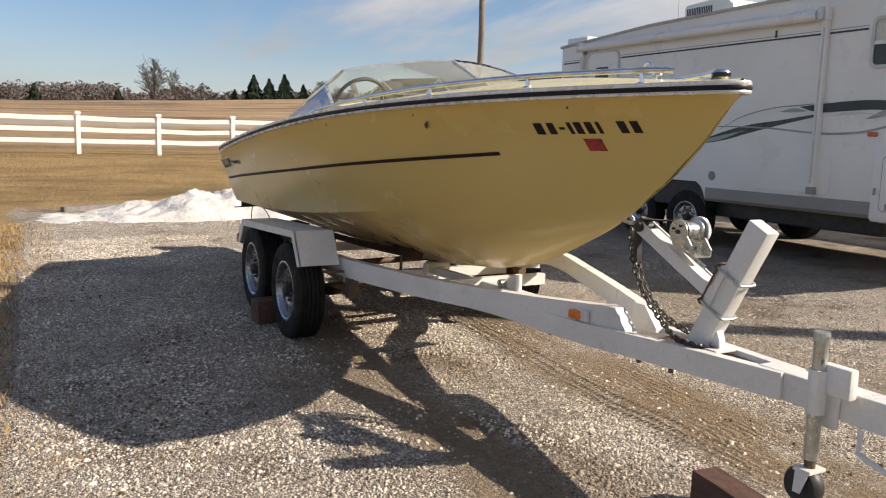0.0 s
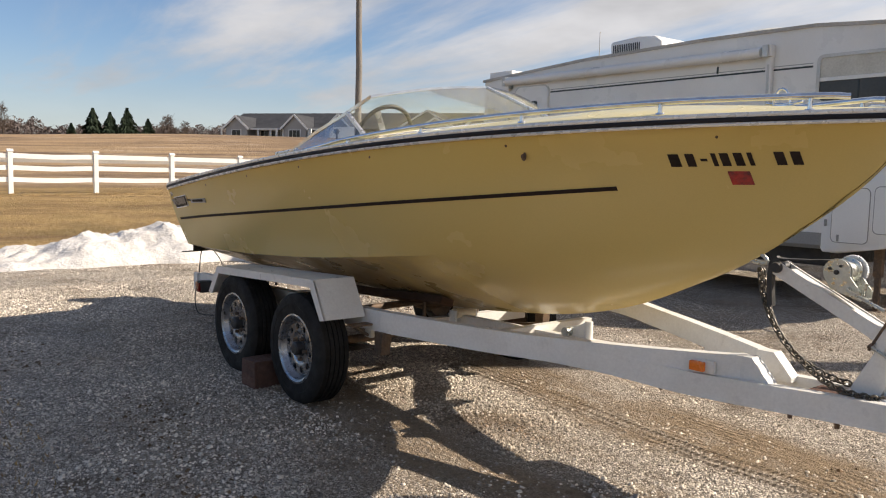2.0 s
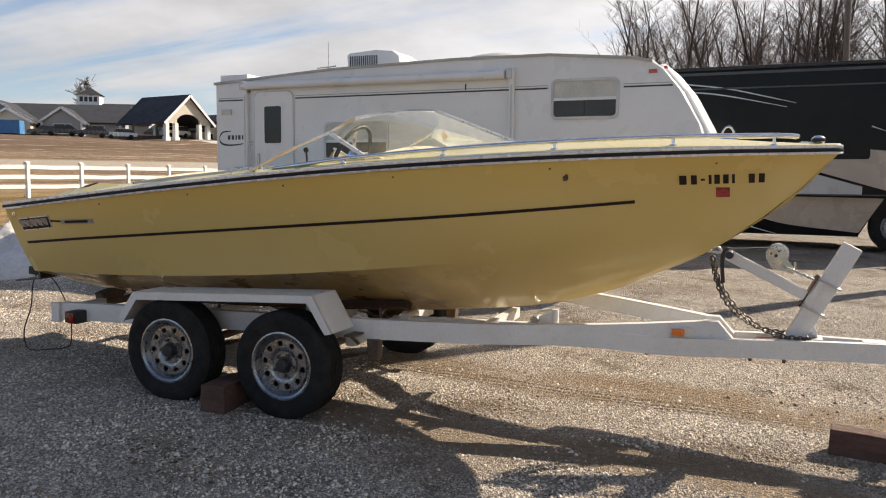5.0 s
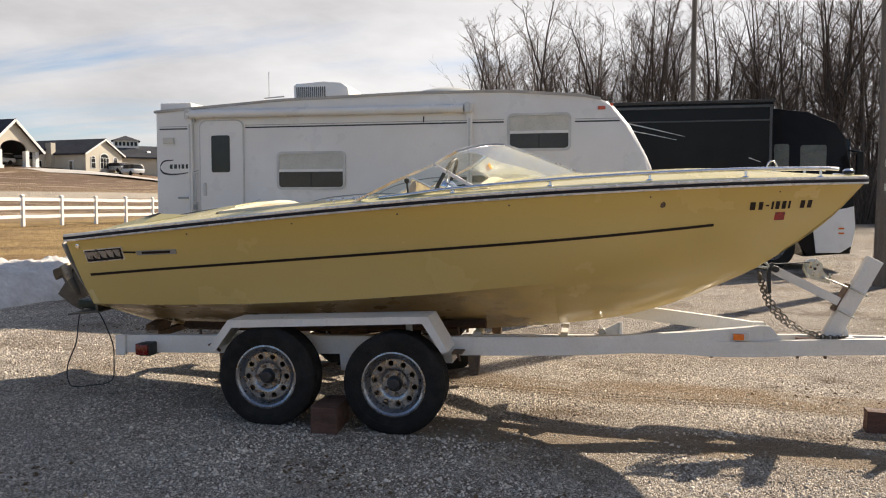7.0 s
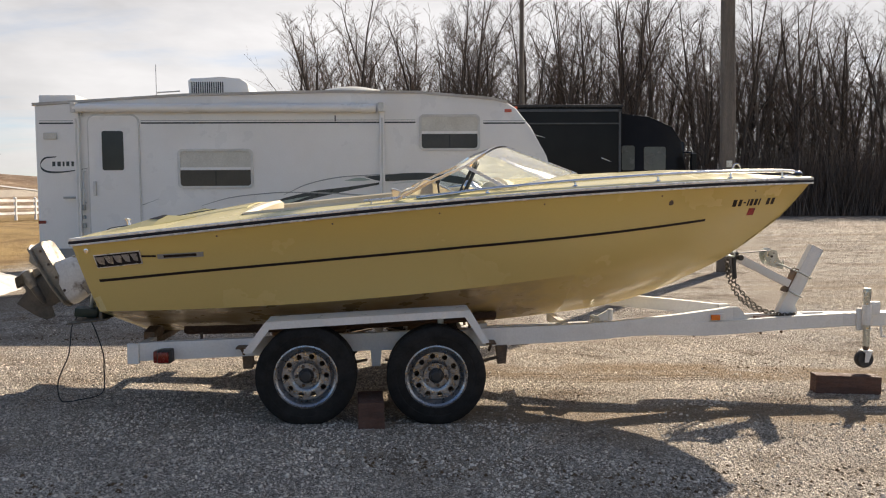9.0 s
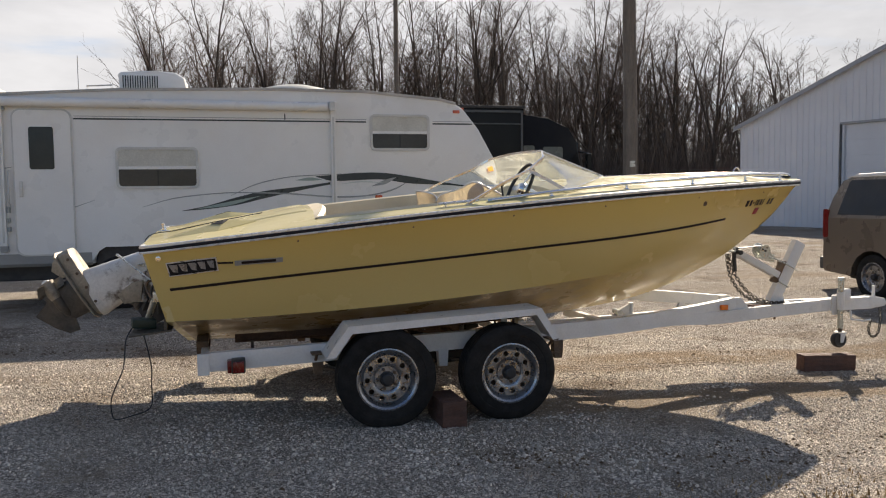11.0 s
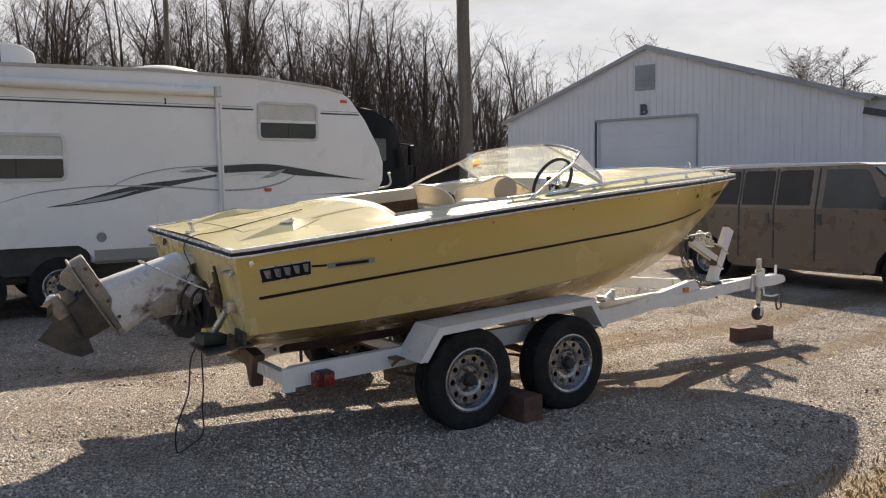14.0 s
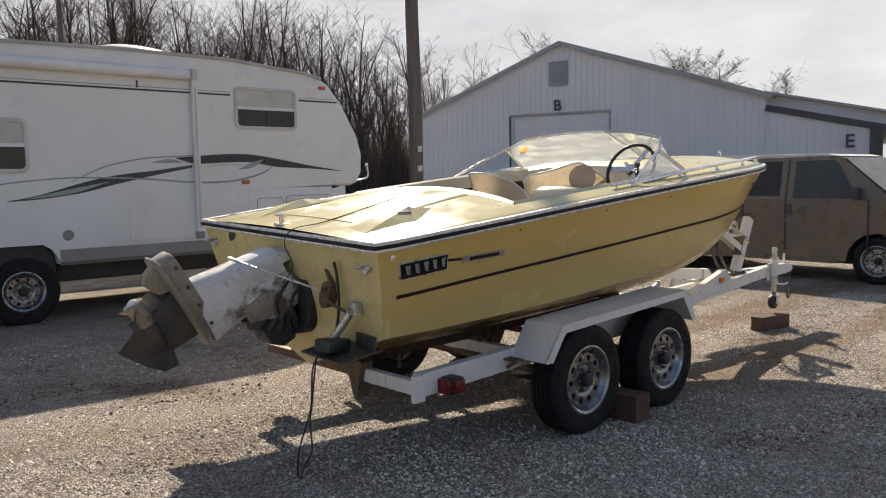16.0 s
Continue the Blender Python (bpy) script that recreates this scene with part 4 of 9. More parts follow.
def build_deck():
    bm = B()
    fr = [-1, -0.985, -0.93, -0.87, -SIDE] + [round(-0.7 + 0.1 * k, 3) for k in range(15)] + [SIDE, 0.87, 0.93, 0.985, 1]
    xs = sorted(set([round(v, 4) for v in np.linspace(-1.95, COCKPIT[0], 30)] + [round(v, 4) for v in np.linspace(*COCKPIT, 20)] + [round(v, 4) for v in np.linspace(COCKPIT[1], 3.36, 32)] + [3.385, 3.41, 3.425, 3.435]))
    grid = []
    for x in xs:
        row = []
        for f in fr:
            y = half_sheer(x) * f
            z = deck_z(x, y) - (0.012 if abs(f) == 1 else 0)
            row.append(bm.verts.new((rake(x, z), y, z)))
        grid.append(row)
    for i in range(len(xs) - 1):
        for j in range(len(fr) - 1):
            mid = (xs[i] + xs[i + 1]) / 2
            if COCKPIT[0] < mid < COCKPIT[1] and abs(fr[j] + fr[j + 1]) / 2 < SIDE:
                continue
            bm.faces.new((grid[i][j], grid[i][j + 1], grid[i + 1][j + 1], grid[i + 1][j]))
    bmesh.ops.remove_doubles(bm, verts=bm.verts, dist=0.0006)
    part("deck", bm, M_DECK, boat, "sun-bleached cream yellow deck", smooth=40)
    # cockpit liner: coaming, walls, floor and bulkheads
    cx = list(np.linspace(*COCKPIT, 20))
    for side in (-1, 1):
        bm = B()
        rows = []
        for x in cx:
            y = half_sheer(x) * SIDE
            z = deck_z(x, y)
            rows.append([(x, side * (y + 0.004), z - 0.002), (x, side * (y - 0.012), z + 0.016), (x, side * (y - 0.035), z + 0.006), (x, side * (y - 0.045), z - 0.085)])
        strip(bm, rows)
        part("cockpit_side_panel", bm, M_CREAM, boat, "cream cockpit lining", smooth=40)
        bm = B()
        strip(bm, [[(r[3][0], r[3][1] + side * 0.003, r[3][2] + 0.004), (r[3][0], r[3][1] + side * 0.004, 1.15), (r[3][0], r[3][1] + side * 0.005, 0.925)] for r in rows])
        part("cockpit_side_carpet", bm, M_CARPET, boat, "brown carpet on the lower cockpit wall", smooth=40)
    bm = B()
    strip(bm, [[(x, (half_sheer(x) * SIDE - 0.035) * s, 0.93) for s in (-1, 0, 1)] for x in cx])
    part("cockpit_floor", bm, M_CARPET, boat, "brown carpeted floor")
    bm = B()
    rows = []
    for s in np.linspace(-1, 1, 15):
        y = half_sheer(COCKPIT[0]) * SIDE * s
        z = deck_z(COCKPIT[0], y)
        b = 0.10 * (1 - s * s)
        rows.append([(COCKPIT[0] - 0.02, y, z - 0.004), (COCKPIT[0] - 0.005 + b, y, z + 0.012), (COCKPIT[0] + 0.02 + b, y, z - 0.005), (COCKPIT[0] + 0.02 + b, y, 0.86)])
    strip(bm, rows)
    part("aft_bulkhead", bm, M_CREAM, boat, "cream padded aft bulkhead", smooth=40)
    bm = B()
    rows = []
    for s in np.linspace(-1, 1, 15):
        y = half_sheer(COCKPIT[1]) * SIDE * s
        z = deck_z(COCKPIT[1], y)
        rows.append([(COCKPIT[1] + 0.03, y, z - 0.002), (COCKPIT[1] - 0.04, y, z + 0.018), (COCKPIT[1] - 0.10, y, z - 0.02), (COCKPIT[1] - 0.14, y, z - 0.22), (COCKPIT[1] + 0.05, y, z - 0.24), (COCKPIT[1] + 0.06, y, 0.93)])
    strip(bm, rows)
    part("dashboard", bm, M_CREAM, boat, "cream moulded dashboard", smooth=40)
    # engine hatch lid, slightly raised, with its seam
    bm = B()
    rows = []
    for x in np.linspace(-1.72, -0.90, 28):
        rows.append([(x, y, deck_z(x, y) + dz) for y, dz in [(-0.44, -0.004), (-0.43, 0.003)] + [(v, 0.006) for v in np.linspace(-0.40, 0.40, 17)] + [(0.43, 0.003), (0.44, -0.004)]])
    rows = [[(p[0] - 0.008, p[1], p[2] - 0.012) for p in rows[0]]] + rows + [[(p[0] + 0.008, p[1], p[2] - 0.012) for p in rows[-1]]]
    strip(bm, rows)
    part("engine_hatch", bm, M_DECK, boat, "raised cream yellow engine hatch", smooth=40)
    # two pointed air scoops: a plate rising forward to a peak, with a dark slot under its outboard edge
    for side in (-1, 1):
        def on(x, y, up):
            return Vector((x, side * y, deck_z(x, y) + up))
        ao, ai, c, tip, peak = on(-1.83, 0.66, 0.002), on(-1.79, 0.46, 0.002), on(-1.50, 0.665, 0.002), on(-1.24, 0.485, 0.002), on(-1.455, 0.535, 0.052)
        inner = on(-1.42, 0.46, 0.012)
        bm = B()
        vs = [bm.verts.new(p) for p in (ao, ai, inner, tip, c, peak)]
        for q in ((0, 1, 5), (1, 2, 5), (2, 3, 5), (3, 4, 5), (4, 0, 5)):
            bm.faces.new([vs[k] for k in q])
        low = [bm.verts.new(p - Vector((0, 0, 0.012))) for p in (ao, ai, inner, tip, c)]
        for k in range(5):
            bm.faces.new((vs[k], vs[(k + 1) % 5], low[(k + 1) % 5], low[k]))
        scoop = part("air_scoop", bm, M_DECK, boat, "pointed moulded air scoop")
        out = (c - peak).cross(tip - peak).normalized() * 0.004
        out = out if out.z > 0 else -out
        bm = B()
        slot = [peak.lerp(c, 0.02), peak.lerp(c, 0.42), peak.lerp(ao, 0.24), peak.lerp(tip, 0.10)]
        up_v = [bm.verts.new(p + out) for p in (slot[0], slot[3], slot[1], slot[2])]
        dn_v = [bm.verts.new(p - out) for p in (slot[0], slot[3], slot[1], slot[2])]
        bm.faces.new(up_v)
        bm.faces.new(dn_v[::-1])
        for k in range(4):
            bm.faces.new((up_v[k], up_v[(k + 1) % 4], dn_v[(k + 1) % 4], dn_v[k]))
        part("scoop_mouth", bm, M_BLACK, scoop, "dark open scoop mouth")


build_deck()


def hull_patch(bm, x0, x1, z0, z1, off=0.004, side=-1, nx=2, slope=0.0):
    """A thin plate that follows the topside between two stations."""
    rows = []
    for i in range(nx + 1):
        x = x0 + (x1 - x0) * i / nx
        dz = slope * (x - x0)
        rows.append([(rake(x, z + dz), side * (hull_y(x, z + dz) + o), z + dz) for z, o in ((z0, -0.003), (z0, off), (z1, off), (z1, -0.003))])
    vs = strip(bm, rows)
    bm.faces.new(vs[0])
    bm.faces.new(vs[-1][::-1])


def hull_marks():
    slope = (1.315 - 0.975) / (2.41 + 1.83)
    for side in (-1, 1):
        bm = B()
        hull_patch(bm, -1.86, 2.41, 0.964, 0.982, 0.003, side, 40, slope)
        part("pinstripe", bm, M_INK, boat, "thin black pinstripe")
        bm = B()
        hull_patch(bm, -1.513, -1.414, 1.131, 1.144, 0.003, side)
        part("pinstripe", bm, M_INK, boat, "short black dash")
        # louvred engine vent
        bm = B()
        hull_patch(bm, -1.836, -1.515, 1.058, 1.147, 0.006, side, 4, 0.095)
        part("vent_frame", bm, M_ALU, boat, "thin silver vent frame")
        bm = B()
        hull_patch(bm, -1.828, -1.523, 1.065, 1.140, 0.010, side, 4, 0.095)
        vent = part("engine_vent", bm, M_NAVY, boat, "dark five-slot vent with chrome louvres")
        for i in range(5):
            bm = B()
            x0 = -1.821 + i * 0.059
            a = [(rake(x0 + dx, z), side * (hull_y(x0 + dx, z) + o), z + 0.095 * (x0 + 1.828)) for dx, z, o in
                 ((0.016, 1.090, 0.026), (0.046, 1.083, 0.014), (0.054, 1.134, 0.012), (0.002, 1.134, 0.032))]
            c = [(p[0], p[1] - side * 0.004, p[2]) for p in a]
            v0, v1 = [bm.verts.new(p) for p in a], [bm.verts.new(p) for p in c]
            bm.faces.new(v0)
            bm.faces.new(v1[::-1])
            for k in range(4):
                bm.faces.new((v0[k], v0[(k + 1) % 4], v1[(k + 1) % 4], v1[k]))
            part("louvre", bm, M_LOUVRE, vent, "dull silver louvre")
        bm = B()
        hull_patch(bm, -1.404, -1.097, 1.117, 1.149, 0.008, side, 4, 0.05)
        plate = part("name_plate", bm, M_RVGREY, boat, "worn grey oblong name plate")
        bm = B()
        hull_patch(bm, -1.36, -1.14, 1.127, 1.144, 0.011, side, 3, 0.05)
        part("name_bar", bm, M_INK, plate)
        # registration marks as plain bars, and the sticker below
        for x0, w, h in ((2.635, 0.050, 0.058), (2.693, 0.040, 0.058), (2.741, 0.030, 0.012), (2.780, 0.020, 0.058), (2.808, 0.038, 0.058), (2.852, 0.038, 0.058), (2.896, 0.020, 0.058),
                         (2.980, 0.042, 0.058), (3.030, 0.042, 0.058)):
            bm = B()
            zc = 1.432 + 0.02 * (x0 - 2.6)
            hull_patch(bm, x0, x0 + w * 0.72, zc - h * 0.44, zc + h * 0.44, 0.003, side)
            part("registration_bar", bm, M_INK, boat, "black registration mark bar")
        bm = B()
        hull_patch(bm, 2.815, 2.885, 1.335, 1.390, 0.003, side)
        part("validation_sticker", bm, M_DECAL, boat, "faded dark red square sticker")
        # drain fitting and small screws below the rail
        bm = B()
        lathe(bm, [(0.0, 0.010), (0.010, 0.011), (0.011, 0.004), (0.018, 0.004), (0.020, 0.0), (0.0, 0.0)], 16, pose(2.075, side * (hull_y(2.075, 1.453) + 0.001), 1.453, 90 if side < 0 else -90, 0, 14 * side))
        part("drain_fitting", bm, M_STEEL, boat, "small round through-hull fitting", smooth=40)
        for x in (-1.0, -0.25, 0.45, 1.15, 2.0, 2.82):
            bm = B()
            z = sheer_z(x) - 0.045
            lathe(bm, [(0.0, 0.003), (0.006, 0.002), (0.007, -0.002)], 8, pose(x, side * hull_y(x, z), z, 90 if side < 0 else -90, 0, 0))
            part("screw", bm, M_STEEL, boat)
    # small round key switch near the stern corner
    bm = B()
    lathe(bm, [(0.0, 0.006), (0.008, 0.006), (0.009, 0.010), (0.016, 0.009), (0.018, 0.0)], 16, pose(rake(-1.87, 1.17), -hull_y(-1.87, 1.17), 1.175, 90, 0, 0))
    part("key_switch", bm, M_CHROME, boat, "small round chrome fitting", smooth=40)


hull_marks()


def windshield():
    peak, fwd = Vector((1.015, 0.012, 1.864)), Vector((1.56, 0, deck_z(1.56, 0) + 0.004))
    bm = B()
    beam(bm, [peak, fwd], 0.014, 0.02)
    ws = part("windshield", bm, M_ALU, boat, "hazy V-shaped windshield in aluminium frame")

    def at(x, y, z, s):
        return Vector((x, y * s, z))

    for s in (-1, 1):
        corner, bar_top, bar_low = at(0.775, 0.655, 1.798, s), at(0.64, 0.73, 1.712, s), at(0.90, 0.775, 1.572, s)
        foot = at(0.13, 0.868, 1.470, s)
        base = [fwd.lerp(bar_low, k / 6) for k in range(7)]
        base = [Vector((p.x + 0.05 * math.sin(math.pi * k / 6), p.y, deck_z(p.x, p.y) + 0.006)) for k, p in enumerate(base)]
        top = [peak.lerp(corner, k / 4) + Vector((0, 0, 0.018 * math.sin(math.pi * k / 4))) for k in range(5)]
        full = top + [corner.lerp(bar_top, 0.5), bar_top]
        bm = B()
        strip(bm, [[a.lerp(b, k / 6) for k in range(7)] for a, b in zip(base, full)])
        r = bmesh.ops.solidify(bm, geom=bm.faces[:], thickness=0.004)
        ob = part("front_pane", bm, M_HAZE, ws, "scratched hazy plexiglass pane", smooth=40)
        ob.visible_shadow = False
        bm = B()
        strip(bm, [[bar_low, bar_top], [foot + Vector((0.02, 0, 0.0)), foot + Vector((0.03, 0, 0.012))]])
        bmesh.ops.solidify(bm, geom=bm.faces[:], thickness=0.004)
        ob = part("side_pane", bm, M_WING, ws, "clear triangular wing pane")
        ob.visible_shadow = False
        bm = B()
        beam(bm, full + [bar_top.lerp(foot, 0.5) + Vector((0, 0, 0.012)), foot], 0.013, 0.018)
        part("top_frame", bm, M_CHROME, ws, "aluminium top rail", smooth=30)
        bm = B()
        beam(bm, [bar_top, bar_low], 0.016, 0.022)
        part("side_bar", bm, M_ALU, ws)
        bm = B()
        beam(bm, base, 0.018, 0.012)
        part("base_trim", bm, M_CHROME, ws, smooth=30)


windshield()


def rails_and_fittings():
    for s in (-1, 1):
        def on(x, up):
            y = half_sheer(x) * 0.88 - 0.02
            return (x, s * y, deck_z(x, y) + up)
        rail = B()
        pts = [on(0.30, 0.006), on(0.55, 0.014), on(0.78, 0.024), on(1.39, 0.034), on(2.0, 0.040), on(2.6, 0.046), on(2.95, 0.050), on(3.14, 0.052), on(3.22, 0.046)]
        tube(rail, path(pts, 40), 0.0125, 8)
        rail_ob = part("bow_rail", rail, M_CHROME, boat, "low polished steel bow rail", smooth=60)
        for x in (0.78, 1.39, 2.0, 2.6, 3.10):
            bm = B()
            p = Vector(on(x, 0.0))
            tube(bm, [p + Vector((0, 0, -0.004)), p + Vector((0, 0, 0.026 + 0.010 * (x - 0.78)))], [0.010, 0.008], 8)
            lathe(bm, [(0.0, 0.004), (0.018, 0.004), (0.020, -0.004)], 12, Matrix.Translation(p))
            part("stanchion", bm, M_CHROME, rail_ob, smooth=50)
    # bow cleat and bow light
    bm = B()
    z = deck_z(2.85, 0)
    tube(bm, [(2.85 + 0.036 * math.cos(t), 0.04, z + 0.004 + 0.068 * math.sin(t)) for t in np.linspace(0, math.pi, 13)], 0.006, 8)
    box(bm, (2.815, 0.028, z - 0.003), (2.905, 0.052, z + 0.006), 0.003)
    tube(bm, path([(2.78, 0.04, z + 0.016), (2.82, 0.04, z + 0.010), (2.90, 0.04, z + 0.010), (2.94, 0.04, z + 0.016)], 9), 0.006, 8)
    part("bow_cleat", bm, M_CHROME, boat, "chrome mooring ring and cleat", smooth=50)
    bm = B()
    z = deck_z(3.30, 0)
    lathe(bm, [(0.0, 0.046), (0.020, 0.044), (0.034, 0.034), (0.036, 0.018), (0.032, 0.010), (0.026, 0.0)], 16, pose(3.325, 0.0, z - 0.004))
    light = part("bow_light", bm, M_CHROME, boat, "chrome bow navigation light", smooth=50)
    bm = B()
    lathe(bm, [(0.0355, 0.012), (0.0375, 0.015), (0.0372, 0.026), (0.0350, 0.030)], 16, pose(3.325, 0.0, z - 0.004))
    part("lens", bm, M_PANE_DARK, light, "dark coloured lens", smooth=50)
    bm = B()
    prism(bm, [(3.22, z - 0.004), (3.30, z - 0.010), (3.30, z + 0.006), (3.24, z + 0.012)], "y", -0.03, 0.03, 0.003)
    part("bow_chock", bm, M_CHROME, boat)
    # aft cleat with its wire, side cleats, transom eyes
    z = deck_z(-1.88, 0)
    bm = B()
    box(bm, (-1.93, 0.0, z - 0.004), (-1.85, 0.06, z + 0.006), 0.002)
    tube(bm, [(-1.89, 0.03, z), (-1.90, 0.03, z + 0.05)], [0.016, 0.013], 10)
    tube(bm, [(-1.90, -0.012, z + 0.052), (-1.90, 0.072, z + 0.05)], 0.011, 8)
    part("stern_light_socket", bm, M_CHROME, boat, "chrome socket on the aft deck", smooth=50)
    bm = B()
    for x in np.linspace(0.0, 0.18, 2):
        tube(bm, [(x, -0.845, deck_z(x, 0.845)), (x, -0.845, deck_z(x, 0.845) + 0.02)], 0.006, 8)
    tube(bm, [(-0.05, -0.845, deck_z(-0.05, 0.845) + 0.02), (0.23, -0.845, deck_z(0.23, 0.845) + 0.018)], 0.010, 8)
    part("side_grab_handle", bm, M_ALU, boat, "low aluminium deck handle", smooth=50)
    for side in (-1, 1):
        x = rake(-1.95, 1.13)
        bm = B()
        lathe(bm, [(0.0, 0.004), (0.04, 0.004), (0.042, 0.0)], 4, pose(x - 0.002, side * 0.80, 1.13, 0, -76, 0))
        tube(bm, path([(x, side * 0.80 - 0.018, 1.14), (x - 0.05, side * 0.80 - 0.014, 1.135), (x - 0.06, side * 0.80, 1.13), (x - 0.05, side * 0.80 + 0.014, 1.125), (x, side * 0.80 + 0.018, 1.12)], 11), 0.006, 6)
        part("tow_eye", bm, M_GALV, boat, "steel U-bolt tow eye", smooth=50)
        # trim tab with its actuator
        bm = B()
        prism(bm, [(-1.80, 0.70), (-2.06, 0.672), (-2.06, 0.662), (-1.80, 0.690)], "y", side * 0.42, side * 0.77)
        box(bm, (-1.848, min(side * 0.60, side * 0.75), 0.69), (-1.828, max(side * 0.60, side * 0.75), 0.765), 0.003)
        tab = part("trim_tab", bm, M_CHAIN, boat, "flat weathered trim tab plate")
        bm = B()
        tube(bm, [(-1.98, side * 0.545, 0.70), (-1.91, side * 0.645, 0.88)], 0.021, 10)
        tube(bm, [(-1.93, side * 0.62, 0.83), (-1.885, side * 0.67, 0.92)], 0.014, 10)
        box(bm, (-1.915, side * 0.66 - 0.03, 0.87), (-1.865, side * 0.66 + 0.03, 0.935), 0.004)
        part("actuator", bm, M_GALV, tab, "grey hydraulic trim ram", smooth=50)
    bm = B()
    lathe(bm, [(0.0, 0.004), (0.038, 0.004), (0.040, 0.0)], 20, pose(rake(-1.95, 1.186) - 0.002, 0.543, 1.186, 0, -76, 0))
    part("blower_vent", bm, M_BLACK, boat, "round black transom vent", smooth=50)
    bm = B()
    tube(bm, path([(2.79, 0, 1.045), (2.83, 0, 1.02), (2.83, 0, 0.995), (2.75, 0, 1.005)], 9), 0.009, 8)
    part("bow_eye", bm, M_GALV, boat, "galvanised bow eye on the stem", smooth=50)


rails_and_fittings()


def cockpit_things():
    # steering wheel with three drilled spokes and a hub on a column
    hub = Matrix.Translation((0.675, -0.49, 1.572)) @ Matrix.Rotation(radians(-64), 4, "Y")
    bm = B()
    ring = [hub @ Vector((0.19 * math.cos(a), 0.19 * math.sin(a), 0.02)) for a in np.linspace(0, 2 * math.pi, 37)[:-1]]
    tube(bm, ring, 0.013, 8, closed=True)
    wheel = part("steering_wheel", bm, M_BLACK, boat, "black three-spoke steering wheel", smooth=60)
    bm = B()
    lathe(bm, [(0.0, 0.035), (0.03, 0.033), (0.045, 0.015), (0.05, -0.02), (0.035, -0.06), (0.03, -0.25)], 20, hub)
    part("wheel_hub", bm, M_CHROME, wheel, "chrome hub and column", smooth=40)
    for a in (90, 210, 330):
        bm = B()
        box(bm, (0.035, -0.018, 0.008), (0.185, 0.018, 0.014), 0.002, hub @ Matrix.Rotation(radians(a), 4, "Z"))
        part("spoke", bm, M_ALU, wheel, "drilled aluminium spoke")
    # two moulded bucket seats: thin shells with pale rims, on pedestals
    def shell(plan, low, shrink, lean):
        """A bowed panel through (x, y, top), narrower and set forward towards its foot, with a rolled rim."""
        line = [Vector(p) for p in path(plan, 22)]
        mid = sum(line, Vector()) / len(line)
        rows = []
        for p in line:
            col = []
            for v in (0.0, 0.3, 0.6, 0.85, 1.0):
                k = shrink + (1 - shrink) * v
                col.append(Vector((mid.x + (p.x - mid.x) * k + lean * (1 - v), mid.y + (p.y - mid.y) * k, low + (p.z - low) * v)))
            rows.append(col)
        return rows

    for plan, low, shrink, lean, cx, cy, cushion in (
            ([(0.150, 0.630, 1.46), (0.110, 0.610, 1.528), (0.150, 0.50, 1.533), (0.215, 0.36, 1.505), (0.205, 0.20, 1.452), (0.150, 0.05, 1.385), (0.12, 0.01, 1.33)], 1.05, 0.72, 0.06, 0.40, 0.33, 1.14),
            ([(0.165, 0.10, 1.47), (0.200, 0.078, 1.520), (0.310, -0.04, 1.562), (0.375, -0.235, 1.622), (0.470, -0.262, 1.585), (0.585, -0.295, 1.525), (0.62, -0.31, 1.48)], 1.05, 0.66, 0.02, 0.20, -0.22, 1.455)):
        bm = B()
        lathe(bm, [(0.0, 0.93), (0.17, 0.93), (0.15, 0.96), (0.06, 1.0), (0.06, 1.07), (0.0, 1.07)], 20, Matrix.Translation((cx, cy, 0)))
        seat = part("bucket_seat", bm, M_TANSEAT, boat, "aged cream moulded bucket seat", smooth=40)
        rows = shell(plan, low, shrink, lean)
        bm = B()
        strip(bm, rows)
        bmesh.ops.solidify(bm, geom=bm.faces[:], thickness=0.014)
        part("seat_shell", bm, M_TANSEAT, seat, "thin aged cream moulded shell", smooth=50)
        bm = B()
        tube(bm, [r[-1] for r in rows], 0.0065, 8)
        part("rim", bm, M_RV, seat, "pale rolled shell rim", smooth=60)
        bm = B()
        lathe(bm, [(0.0, cushion), (0.13, cushion - 0.004), (0.19, cushion - 0.03), (0.205, cushion - 0.07), (0.19, cushion - 0.13), (0.12, 1.06), (0.0, 1.06)], 24, Matrix.Translation((cx, cy, 0)))
        part("seat_cushion", bm, M_CREAM, seat, "cream vinyl seat cushion", smooth=50)
        if cushion > 1.2:
            bm = B()
            lathe(bm, [(0.0, 0.03), (0.06, 0.027), (0.09, 0.012), (0.098, 0.0), (0.0, 0.0)], 20, pose(0.385, -0.27, 1.515, 0, -78, 24))
            part("back_pad", bm, M_PAD, seat, "rounded tan back pad", smooth=50)
    # square sticker inside the port windshield
    bm = B()
    box(bm, (-0.035, -0.002, -0.025), (0.035, 0.002, 0.025))
    for v in bm.verts:
        v.co = Vector((0.808, 0.693, 1.724)) + Vector((0.35, -0.93, 0.096)) * v.co.x + Vector((-0.44, -0.42, 0.79)) * v.co.z + Vector((0.75, 0.23, 0.62)) * v.co.y
    part("sticker", bm, M_STICKER, boat, "faded orange square sticker")
    # throttle lever on the starboard wall
    bm = B()
    box(bm, (0.42, -0.735, 1.36), (0.52, -0.705, 1.46), 0.006)
    tube(bm, [(0.47, -0.70, 1.42), (0.45, -0.69, 1.60)], 0.007, 8)
    lathe(bm, [(0.0, 0.02), (0.015, 0.014), (0.018, 0.0), (0.012, -0.014), (0.0, -0.018)], 12, Matrix.Translation((0.449, -0.69, 1.61)))
